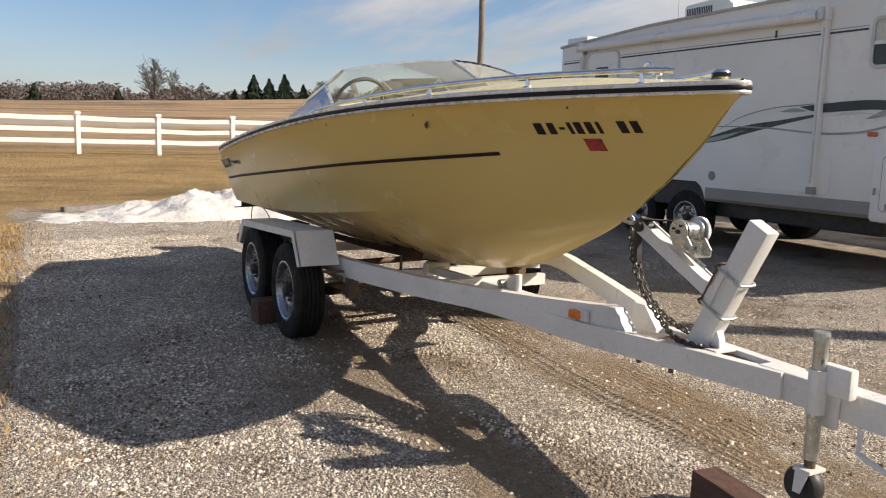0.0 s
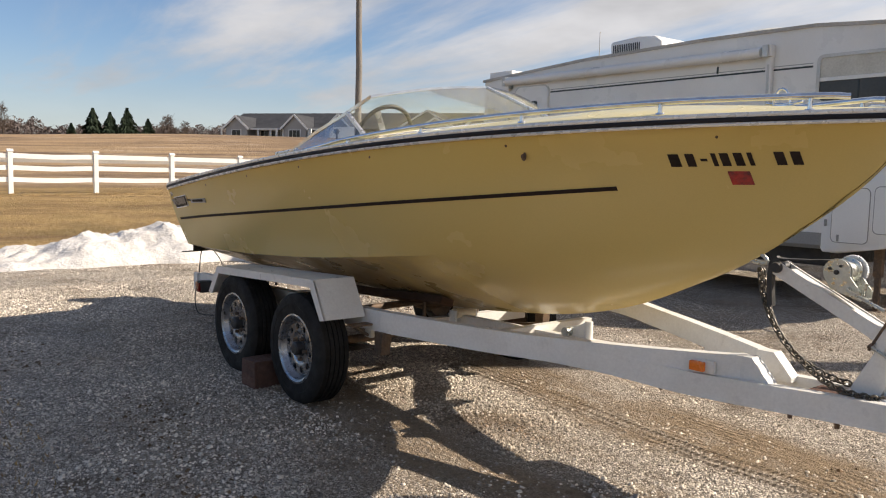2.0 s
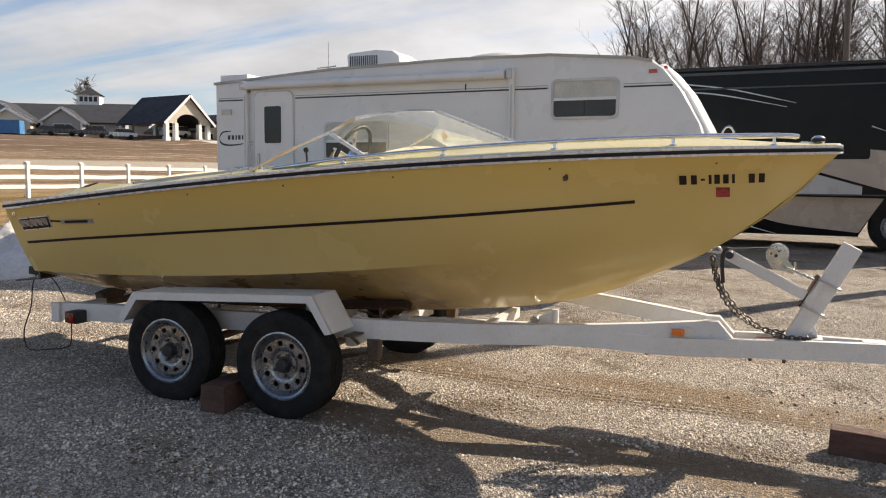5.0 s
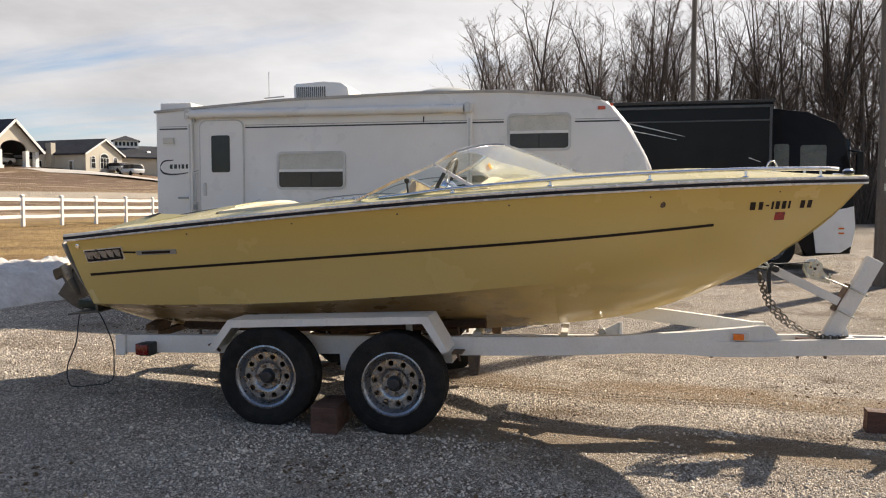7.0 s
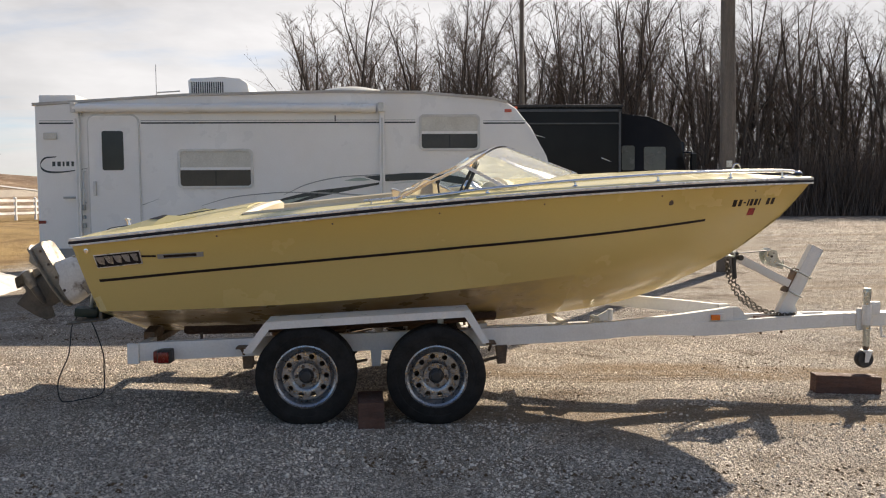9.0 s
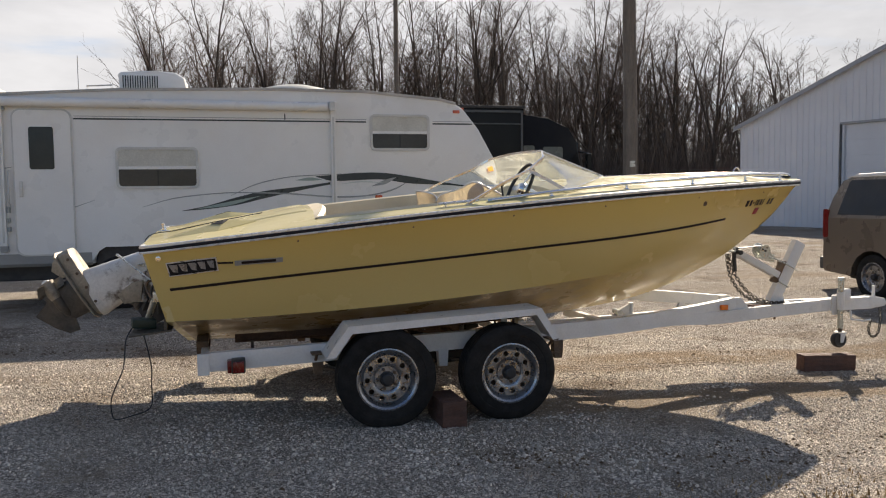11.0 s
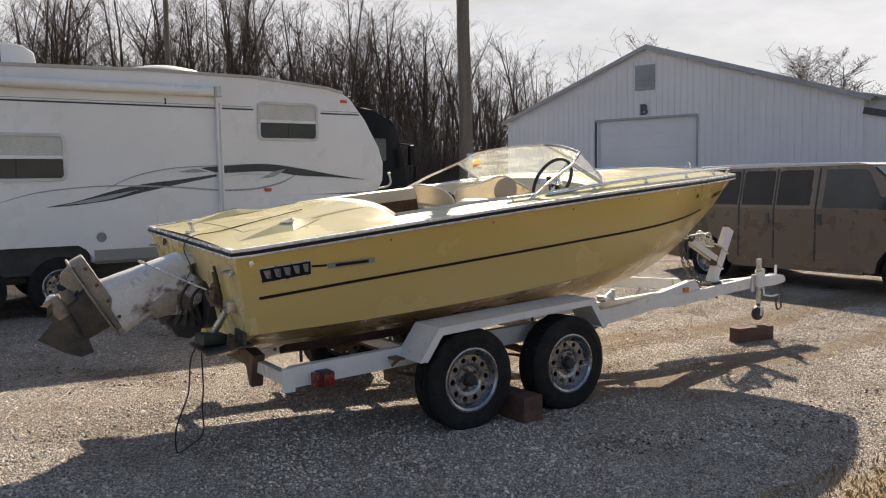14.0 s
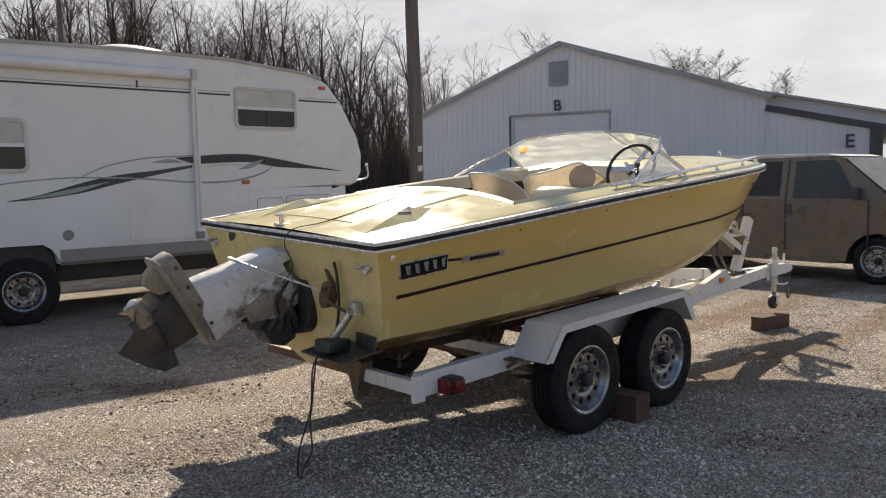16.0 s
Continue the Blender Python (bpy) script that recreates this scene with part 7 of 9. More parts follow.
    # swoosh graphics
    ribs = [([(-2.12, 1.392), (-1.80, 1.433), (-1.40, 1.515), (-1.05, 1.595), (-0.60, 1.67), (-0.14, 1.745)], [0.004, 0.045, 0.105, 0.10, 0.055, 0.030], M_STRIPE_DARK, "dark swoosh graphic"),
            ([(-1.95, 1.412), (-1.5, 1.484), (-1.1, 1.578)], [0.004, 0.05, 0.004], M_STRIPE_GREEN, "sage swoosh graphic"),
            ([(-2.62, 1.448), (-2.21, 1.562), (-1.66, 1.62), (-1.29, 1.627), (-0.72, 1.607), (-0.14, 1.558), (0.2, 1.555), (0.49, 1.584), (0.78, 1.66), (1.0, 1.785)],
             [0.006, 0.014, 0.014, 0.014, 0.020, 0.022, 0.022, 0.022, 0.022, 0.006], M_STRIPE_GREY, "grey swoosh graphic"),
            ([(-1.48, 1.59), (-1.14, 1.742), (-0.71, 1.834), (-0.28, 1.862), (0.02, 1.878)], [0.006, 0.014, 0.014, 0.012, 0.004], M_STRIPE_GREY, "grey swoosh graphic"),
            ([(-0.34, 1.84), (-0.10, 1.82), (0.25, 1.838), (0.60, 1.84), (0.99, 1.785), (1.5, 1.728), (1.98, 1.673)], [0.006, 0.085, 0.10, 0.095, 0.10, 0.036, 0.004], M_STRIPE_DARK, "dark swoosh graphic"),
            ([(-0.62, 1.79), (-0.42, 1.805), (-0.25, 1.795)], [0.004, 0.045, 0.004], M_STRIPE_GREEN, "sage swoosh graphic"),
            ([(0.44, 1.70), (0.64, 1.76), (0.80, 1.825)], [0.004, 0.060, 0.004], M_STRIPE_GREY, "grey swoosh graphic"),
            ([(0.02, 1.735), (0.30, 1.765), (0.60, 1.745)], [0.004, 0.022, 0.004], M_STRIPE_PALE, "pale sage swoosh graphic"),
            ([(-4.15, 1.28), (-3.8, 1.35), (-3.45, 1.46), (-3.2, 1.55)], [0.004, 0.012, 0.012, 0.004], M_STRIPE_GREY, "grey swoosh graphic")]
    for k, (pts, ws, m, label) in enumerate(ribs):
        bm = B()
        ribbon(bm, pts, ws, y0 - 0.004 - 0.001 * k)
        part("swoosh", bm, m, rv, label)
    # maker's mark as a plain flowing shape
    bm = B()
    ribbon(bm, [(-4.58, 2.14), (-4.74, 2.12), (-4.80, 2.02), (-4.72, 1.94), (-4.5, 1.93), (-4.16, 1.98)], [0.012, 0.025, 0.04, 0.03, 0.02, 0.004], y0 - 0.005)
    part("emblem", bm, M_STRIPE_DARK, rv, "dark flowing emblem")
    for x0, w in ((-4.64, 0.05), (-4.57, 0.055), (-4.50, 0.03), (-4.45, 0.05), (-4.38, 0.04), (-4.32, 0.06)):
        bm = B()
        box(bm, (x0, y0 - 0.005, 2.01), (x0 + w * 0.8, y0 + 0.002, 2.075), 0.001)
        part("emblem_bar", bm, M_STRIPE_DARK, rv)
    # rolled awning with its arms
    bm = B()
    tube(bm, [(-4.30, y0 - 0.07, 2.80), (-0.17, y0 - 0.07, 2.79)], 0.058, 14)
    awning = part("awning_roll", bm, M_RV, rv, "rolled white awning", smooth=50)
    for x in (-4.28, -0.09):
        bm = B()
        box(bm, (x - 0.035, y0 - 0.06, 0.95), (x + 0.035, y0 - 0.002, 2.80), 0.008)
        box(bm, (x - 0.055, y0 - 0.10, 2.74), (x + 0.045, y0 - 0.002, 2.87), 0.012)
        arm = part("awning_arm", bm, M_RV, awning, "white upright awning arm")
        bm = B()
        box(bm, (x - 0.05, y0 - 0.125, 2.735), (x + 0.02, y0 - 0.10, 2.865), 0.01)
        box(bm, (x - 0.012, y0 - 0.066, 1.02), (x + 0.012, y0 - 0.058, 2.66), 0.002)
        part("arm_slide", bm, M_RVTRIM, arm, "grey slide and end casting")
        bm = B()
        box(bm, (x - 0.045, y0 - 0.07, 0.90), (x + 0.045, y0, 0.98), 0.006)
        part("arm_foot", bm, M_RVGREY, arm, "grey arm foot")
    # lamps and small fittings
    for x, z, m in ((1.69, 2.76, M_MARK), (0.54, 1.55, M_MARK), (-4.80, 1.24, M_RED)):
        bm = B()
        box(bm, (x - 0.05, y0 - 0.022, z - 0.022), (x + 0.05, y0, z + 0.022), 0.008)
        part("marker_lamp", bm, m, rv, "small coloured marker lamp")
    bm = B()
    box(bm, (-4.74, y0 - 0.03, 2.38), (-4.56, y0, 2.47), 0.012)
    part("porch_lamp", bm, M_BLIND, rv, "pale porch lamp")
    bm = B()
    lathe(bm, [(0.0, 0.012), (0.03, 0.012), (0.034, 0.006), (0.055, 0.006), (0.058, 0.0)], 20, pose(-1.55, y0, 1.02, 90, 0, 0))
    part("fuel_cap", bm, M_RVGREY, rv, "round grey utility cap", smooth=40)
    bm = B()
    box(bm, (-0.75, y0 - 0.02, 2.62), (-0.735, y0, 2.70), 0.003)
    part("vent_slot", bm, M_STRIPE_DARK, rv)
    bm = B()
    prism(bm, rounded(-0.9, 0.92, 0.1, 1.32, 0.05), "y", y0 - 0.008, y0 + 0.004)
    part("storage_door", bm, M_RV, rv, "white storage compartment door")
    # moulded compartment under the raised nose
    bm = B()
    prism(bm, [(0.575, 1.475), (0.575, 0.71), (0.60, 0.675), (0.75, 0.668), (1.14, 0.74), (1.50, 0.85), (1.70, 0.885), (1.80, 0.93), (1.88, 1.05), (1.90, 1.18), (1.88, 1.34), (1.80, 1.475)], "y", y0 - 0.012, y1 + 0.012, 0.03)
    bay = part("front_compartment", bm, M_RV, rv, "white moulded compartment under the nose", smooth=40)
    for x0, z0, x1, z1 in ((0.69, 0.79, 1.05, 1.34), (1.10, 0.90, 1.80, 1.36)):
        bm = B()
        prism(bm, rounded(x0, z0, x1, z1, 0.05), "y", y0 - 0.020, y0 - 0.008)
        door = part("compartment_door", bm, M_RV, bay, "white compartment door", smooth=40)
        bm = B()
        ring_frame(bm, rounded(x0 - 0.008, z0 - 0.008, x1 + 0.008, z1 + 0.008, 0.055), rounded(x0, z0, x1, z1, 0.05), "y", y0 - 0.0165, y0 - 0.008)
        part("door_gasket", bm, M_RVGREY, door, "grey rubber door seal", smooth=40)
    for x, z in ((0.625, 0.98), (0.76, 0.83)):
        bm = B()
        box(bm, (x - 0.012, y0 - 0.026, z - 0.035), (x + 0.012, y0 - 0.010, z + 0.035), 0.004)
        part("latch", bm, M_RVGREY, bay, "small grey latch")
    # raised front cap with its own lamps
    cap = [(1.72, 2.885), (1.82, 2.80), (2.04, 2.53), (2.26, 2.12), (2.33, 1.95)]
    bm = B()
    rows = []
    for y, proud in ((y0 + 0.40, -0.02), (y0 + 0.44, 0.035), (y0 + 0.50, 0.055), ((y0 + y1) / 2, 0.075), (y1 - 0.50, 0.055), (y1 - 0.44, 0.035), (y1 - 0.40, -0.02)):
        rows.append([(1.64, y, 2.87)] + [(x + proud * 0.85, y, z + proud * 0.4) for x, z in cap] + [(2.33 + proud * 0.6, y, 1.915), (2.28, y, 1.89)])
    strip(bm, rows)
    front = part("front_cap", bm, M_RV, rv, "white raised front cap", smooth=40)
    bm = B()
    rows = []
    for y, proud in ((y0 + 0.22, -0.01), (y0 + 0.26, 0.025), (y1 - 0.26, 0.025), (y1 - 0.22, -0.01)):
        rows.append([(2.28, y, 1.80), (2.31 + proud, y, 1.785), (2.305 + proud, y, 1.66), (2.24 + proud, y, 1.56), (2.19, y, 1.53)])
    strip(bm, rows)
    part("chin_panel", bm, M_RV, front, "white chin panel", smooth=40)
    for y in (y0 + 0.16, y1 - 0.16):
        bm = B()
        box(bm, (1.80, y - 0.045, 2.80), (1.84, y + 0.045, 2.835), 0.008)
        part("marker_lamp", bm, M_MARK, front, "small coloured marker lamp")
    bm = B()
    tube(bm, path([(2.22, y0 + 0.10, 1.545), (2.32, y0 + 0.08, 1.55), (2.42, y0 + 0.06, 1.575), (2.455, y0 + 0.05, 1.62), (2.445, y0 + 0.05, 1.70), (2.43, y0 + 0.05, 1.76)], 14), 0.014, 8)
    box(bm, (2.415, y0 + 0.03, 1.74), (2.445, y0 + 0.07, 1.775), 0.006)
    part("nose_bracket", bm, M_RVTRIM, rv, "bent pale metal bracket at the nose", smooth=50)
    # leads hanging from the pin box
    for pts in ([(1.58, 6.2, 1.34), (1.63, 6.2, 1.27), (1.76, 6.2, 1.09), (1.85, 6.2, 0.96), (1.77, 6.2, 0.88), (1.65, 6.2, 0.80)],
                [(1.80, 6.2, 0.90), (1.87, 6.22, 0.75), (1.97, 6.22, 0.67), (2.09, 6.2, 0.62), (2.21, 6.2, 0.68), (2.30, 6.2, 0.77)]):
        bm = B()
        tube(bm, path(pts, 24), 0.011, 6)
        part("hanging_lead", bm, M_RVGREY, rv, "grey hanging trailer lead", smooth=60)
    bm = B()
    box(bm, (0.95, y0 + 0.8, 1.30), (1.75, y1 - 0.8, 1.48), 0.02)
    tube(bm, [(1.55, (y0 + y1) / 2, 1.35), (1.55, (y0 + y1) / 2, 1.08)], 0.04, 10)
    part("hitch_pin", bm, M_BLACK, rv, "dark kingpin box")
    for y in (y0 + 0.2, y1 - 0.2):
        bm = B()
        box(bm, (1.05, y - 0.035, 0.45), (1.13, y + 0.035, 1.30), 0.004)
        box(bm, (1.065, y - 0.022, 0.11), (1.115, y + 0.022, 0.50), 0.003)
        box(bm, (1.01, y - 0.09, 0.035), (1.17, y + 0.09, 0.11), 0.004)
        part("landing_leg", bm, M_STEEL, rv, "dark landing leg")
    # roof units
    bm = B()
    prism(bm, [(-2.94, 3.01), (-2.96, 3.29), (-2.92, 3.325), (-2.45, 3.345), (-2.2, 3.33), (-2.08, 3.25), (-2.04, 3.02)], "y", 5.75, 6.45, 0.04)
    ac = part("air_conditioner", bm, M_RV, rv, "white rooftop air conditioner", smooth=40)
    for k in range(15):
        bm = B()
        x = -2.90 + k * 0.032
        box(bm, (x, 5.743, 3.10), (x + 0.014, 5.755, 3.27), 0.001)
        part("grille_slot", bm, M_STRIPE_DARK, ac)
    bm = B()
    box(bm, (-4.83, 5.12, 2.87), (-4.32, 5.6, 3.0), 0.03)
    part("roof_vent", bm, M_RV, rv, "white roof vent", smooth=40)
    bm = B()
    lathe(bm, [(0.0, 0.17), (0.26, 0.155), (0.46, 0.11), (0.57, 0.05), (0.60, 0.0)], 28, pose(-0.55, 5.9, 3.03))
    part("roof_dome", bm, M_BLIND, rv, "tan satellite dome", smooth=40)
    bm = B()
    tube(bm, [(-3.3, 5.5, 2.96), (-3.32, 5.5, 3.08), (-3.0, 5.5, 3.10)], 0.010, 6)
    part("roof_pipe", bm, M_RVTRIM, rv, "thin bent roof pipe")
    bm = B()
    tube(bm, [(-3.55, 6.2, 2.95), (-3.55, 6.2, 3.6)], 0.006, 6)
    part("antenna", bm, M_RVTRIM, rv, "thin roof antenna")
    for x in (-2.0, -2.92):
        for y, rot in ((y0 + 0.14, 90), (y1 - 0.14, -90)):
            road_wheel(rv, pose(x, y, 0.455, rot, 0, 0), 0.355, 0.22, 0.20, M_RIM)


camper()


# ---- motorhome ----
def motorhome():
    mh = thing("motorhome", "large glossy black motorhome with tan lower panels", "motorhome", at=(0, 0, 0))
    y0, y1 = 12.0, 14.5
    out = [(-5.0, 0.42), (-5.0, 3.45), (5.2, 3.50), (5.9, 3.42), (6.45, 3.18), (6.66, 2.85), (6.80, 2.0), (6.86, 1.0), (6.80, 0.45), (5.9, 0.38), (5.75, 0.80), (4.75, 0.80), (4.6, 0.38)]
    bm = B()
    prism(bm, out, "y", y0, y1, 0.05)
    body = part("body", bm, M_MH, mh, "glossy black coach body", smooth=30)
    bm = B()
    box(bm, (0.6, y0 - 0.28, 1.165), (5.18, y0 + 0.05, 3.61), 0.03)
    slide = part("slide_out", bm, M_MH, mh, "black slide-out section")
    bm = B()
    box(bm, (0.55, y0 - 0.31, 3.60), (5.2, y0 + 0.1, 3.66), 0.01)
    part("slide_topper", bm, M_BLACK, slide)
    bm = B()
    prism(bm, rounded(3.2, 1.85, 4.7, 2.85, 0.06), "y", y0 - 0.295, y0 - 0.27)
    part("window", bm, M_MH, slide, "dark slide-out window")
    for x0, z0, x1, z1 in ((0.62, 1.17, 5.16, 1.195), (0.62, 3.50, 5.16, 3.55), (5.10, 1.17, 5.15, 3.55), (0.64, 3.22, 5.10, 3.25)):
        bm = B()
        box(bm, (x0, y0 - 0.30, z0), (x1, y0 - 0.27, z1), 0.006)
        part("edge_trim", bm, M_SHEDTRIM, slide, "black slide-out trim")
    for x0, z0, x1, z1 in ((5.25, 2.18, 5.55, 2.75), (5.77, 2.18, 6.28, 2.72)):
        bm = B()
        prism(bm, rounded(x0, z0, x1, z1, 0.05), "y", y0 - 0.014, y0 + 0.01)
        part("cab_window", bm, M_CABPANE, mh, "grey-green reflecting cab window")
    bm = B()
    prism(bm, [(y0 + 0.15, 1.55), (y1 - 0.15, 1.55), (y1 - 0.25, 2.85), (y0 + 0.25, 2.85)], "x", 6.72, 6.80)
    part("windscreen", bm, M_PANE_DARK, mh, "dark front windscreen")
    bm = B()
    tube(bm, [(6.7, y0, 2.6), (6.85, y0 - 0.25, 2.55)], 0.02, 8)
    box(bm, (6.78, y0 - 0.34, 2.05), (6.90, y0 - 0.20, 2.55), 0.03)
    part("mirror", bm, M_MH, mh, "black side mirror")
    for pts, ws in (([(-1.0, 3.46), (0.8, 3.40), (1.68, 3.30), (2.25, 3.21), (2.82, 3.07), (3.41, 2.92)], [0.02, 0.025, 0.025, 0.025, 0.022, 0.008]),
                    ([(-1.0, 3.30), (0.8, 3.24), (1.42, 3.18), (1.86, 3.14), (2.45, 3.03), (3.42, 2.81)], [0.02, 0.025, 0.025, 0.025, 0.022, 0.008]),
                    ([(4.45, 2.54), (4.65, 2.475), (4.95, 2.36)], [0.006, 0.025, 0.006])):
        bm = B()
        ribbon(bm, pts, ws, y0 - 0.286)
        part("graphic", bm, M_RVTRIM, mh, "pale sweeping stripe")

    def panel(upper, lower, y, m, label):
        """A painted panel between two flowing edges (x, z)."""
        a, b = path([(x, y, z) for x, z in upper], 26), path([(x, y, z) for x, z in lower], 26)
        bm = B()
        strip(bm, [[p, q] for p, q in zip(a, b)])
        part("graphic", bm, m, mh, label)

    face, lower = y0 - 0.286, y0 - 0.006
    panel([(2.24, 1.56), (2.39, 1.68), (2.60, 1.84), (2.95, 1.81), (3.25, 1.73), (3.67, 1.61), (4.6, 1.34)], [(2.24, 1.54), (2.34, 1.45), (2.48, 1.34), (2.67, 1.25), (2.85, 1.18), (3.7, 1.18), (4.6, 1.18)], face, M_MHGREY, "pale grey sweeping panel")
    panel([(2.55, 1.93), (2.70, 2.06), (2.85, 2.12), (3.2, 2.15), (3.7, 2.13), (5.0, 2.0)], [(2.55, 1.92), (2.68, 1.925), (2.83, 1.905), (3.16, 1.81), (3.67, 1.665), (5.0, 1.27)], face, M_MHTAN, "tan sweeping panel")
    panel([(1.06, 1.51), (1.34, 1.47), (1.93, 1.31), (2.10, 1.25)], [(1.06, 1.505), (1.36, 1.39), (1.94, 1.18), (2.12, 1.18)], face, M_MHTAN, "tan sweeping panel")
    panel([(1.70, 1.16), (2.1, 1.15), (3.2, 1.14), (5.0, 1.12)], [(1.70, 1.04), (1.95, 0.96), (2.6, 0.80), (3.3, 0.60), (4.6, 0.46)], lower, M_MHTAN, "tan sweeping lower panel")
    bm = B()
    ribbon(bm, [(0.88, 1.10), (1.45, 0.93), (1.92, 0.77), (2.64, 0.54), (3.15, 0.40)], [0.006, 0.02, 0.02, 0.02, 0.012], lower)
    part("graphic", bm, M_RVTRIM, mh, "pale sweeping stripe")
    bm = B()
    box(bm, (2.675, y0 - 0.010, 0.72), (2.690, y0 - 0.002, 1.14), 0.002)
    part("door_seam", bm, M_BLACK, mh, "dark compartment seam")
    bm = B()
    prism(bm, [(6.02, 1.26), (6.5, 1.36), (6.84, 1.44), (6.875, 1.0), (6.82, 0.62), (6.6, 0.47), (6.12, 0.46)], "y", y0 - 0.015, y0 + 0.06, 0.008)
    panel = part("lower_panel", bm, M_RV, mh, "pale lower front panel")
    for z in (0.86, 0.96):
        bm = B()
        box(bm, (6.55, y0 - 0.028, z), (6.66, y0 - 0.012, z + 0.035), 0.004)
        part("marker_lamp", bm, M_AMBER, panel, "small amber lamp")
    for x in (5.25, -2.2, -3.2):
        road_wheel(mh, pose(x, y0 + 0.16, 0.58, 90, 0, 0), 0.48, 0.28, 0.27, M_RIM, label="large tyre on silver rim")
    bm = B()
    box(bm, (0.9, y0 + 0.4, 3.47), (1.8, y1 - 0.6, 3.62), 0.04)
    part("roof_unit", bm, M_MH, mh, "dark roof unit")
    bm = B()
    lathe(bm, [(0.0, 0.09), (0.1, 0.085), (0.17, 0.05), (0.18, 0.0)], 18, pose(2.2, y0 + 0.3, 3.60))
    part("dome", bm, M_BLIND, mh, "small pale roof dome", smooth=40)


motorhome()


# ---- van ----
def van():
    v = thing("van", "dusty bronze passenger van with tinted windows", "van", at=(0, 0, 0))
    x0, x1 = 7.3, 9.2

    def slab(bm, outline, inset, bevel=0.02):
        vs = prism(bm, outline, "x", x0, x1, 0)
        for p in bm.verts:
            f = min(1.0, max(0.0, (p.co.z - 1.15) / 0.65))
            p.co.x += inset * f * (1 if p.co.x < (x0 + x1) / 2 else -1)
        es = [e for e in bm.edges if len(e.link_faces) == 2 and e.calc_face_angle(0) > 0.6]
        bmesh.ops.bevel(bm, geom=es, offset=bevel, segments=2, affect="EDGES", profile=0.6)

    def arch(y, r=0.40):
        return [(y + r * math.cos(a), 0.30 + r * math.sin(a)) for a in np.linspace(0, math.pi, 9)]

    low = [(-1.06, 0.36), (-1.08, 0.55), (-1.06, 0.90), (-0.94, 0.99), (-0.20, 1.11), (0.0, 1.15), (4.21, 1.15), (4.235, 0.85), (4.235, 0.40), (4.20, 0.34)]
    low += arch(3.27)[::1] + [(2.8, 0.28), (0.66, 0.28)] + arch(0.16) + [(-0.30, 0.32)]
    bm = B()
    slab(bm, low, 0.0)
    body = part("body", bm, M_VAN, v, "dusty bronze lower body", smooth=30)
    bm = B()
    slab(bm, [(-0.02, 1.14), (0.34, 1.45), (0.66, 1.735), (0.85, 1.785), (3.70, 1.785), (3.98, 1.70), (4.12, 1.45), (4.205, 1.14)], 0.14)
    part("greenhouse", bm, M_VAN, v, "bronze upper body", smooth=30)
    # roof panel, much paler than the bronze body
    bm = B()
    prism(bm, [(0.72, 1.765), (0.88, 1.80), (2.4, 1.825), (3.70, 1.80), (3.93, 1.745)], "x", x0 + 0.125, x1 - 0.125, 0.02)
    part("roof", bm, M_VANROOF, v, "pale van roof", smooth=30)

    def side_x(z):
        return x0 + 0.14 * min(1.0, max(0.0, (z - 1.15) / 0.65))

    def side_pane(name, outline, m, off, label=""):
        bm = B()
        a = [bm.verts.new((side_x(z) - off, y, z)) for y, z in outline]
        b = [bm.verts.new((side_x(z) + 0.02, y, z)) for y, z in outline]
        bm.faces.new(a)
        bm.faces.new(b[::-1])
        for k in range(len(a)):
            bm.faces.new((a[k], a[(k + 1) % len(a)], b[(k + 1) % len(b)], b[k]))
        return part(name, bm, m, v, label)

    for y_a, y_b, slant in ((3.96, 2.72, -0.12), (2.64, 2.12, 0), (2.04, 1.52, 0)):
        side_pane("side_window", [(y_b, 1.20), (y_a, 1.20), (y_a + slant, 1.68), (y_a + slant - 0.04, 1.71), (y_b + 0.03, 1.71), (y_b, 1.69)], M_PANE_DARK, 0.006, "tinted side window")
    side_pane("front_window", [(1.32, 1.17), (0.46, 1.17), (0.47, 1.24), (0.72, 1.67), (0.78, 1.71), (1.32, 1.71)], M_VANPANE, 0.006, "grey-green front door window")
    for y in (2.68, 2.08, 1.42, 0.28):
        side_pane("door_seam", [(y - 0.012, 0.40), (y + 0.012, 0.40), (y + 0.012, 1.14), (y + 0.012, 1.73 if y > 1 else 1.15), (y - 0.012, 1.73 if y > 1 else 1.15), (y - 0.012, 1.14)], M_BLACK, 0.0045)
    for y in (2.18, 1.36):
        side_pane("door_handle", [(y - 0.03, 0.92), (y + 0.03, 0.92), (y + 0.03, 1.08), (y - 0.03, 1.08)], M_SHEDTRIM, 0.012, "dark recessed door handle")
    side_pane("body_crease", [(0.6, 0.83), (2.8, 0.83), (2.8, 0.86), (0.6, 0.86)], M_VAN, 0.010)
    side_pane("running_board", [(0.7, 0.26), (2.75, 0.26), (2.75, 0.31), (0.7, 0.31)], M_VAN, 0.03, "step board")
    bm = B()
    prism(bm, [(0.02, 1.17), (0.35, 1.455), (0.645, 1.72), (0.665, 1.70), (0.38, 1.44), (0.06, 1.15)], "x", x0 + 0.10, x1 - 0.10)
    bmesh.ops.translate(bm, vec=(0, -0.018, 0.018), verts=bm.verts)
    part("windscreen", bm, M_VANPANE, v, "reflecting windscreen")
    bm = B()
    box(bm, (x0 - 0.17, 0.38, 1.16), (x0 + 0.01, 0.46, 1.33), 0.03)
    part("mirror", bm, M_SHEDTRIM, v, "dark door mirror", smooth=40)
    bm = B()
    prism(bm, rounded(4.14, 0.85, 4.245, 1.28, 0.03), "x", x0 - 0.006, x0 + 0.12)
    part("tail_lamp", bm, M_RED, v, "red tail lamp")
    bm = B()
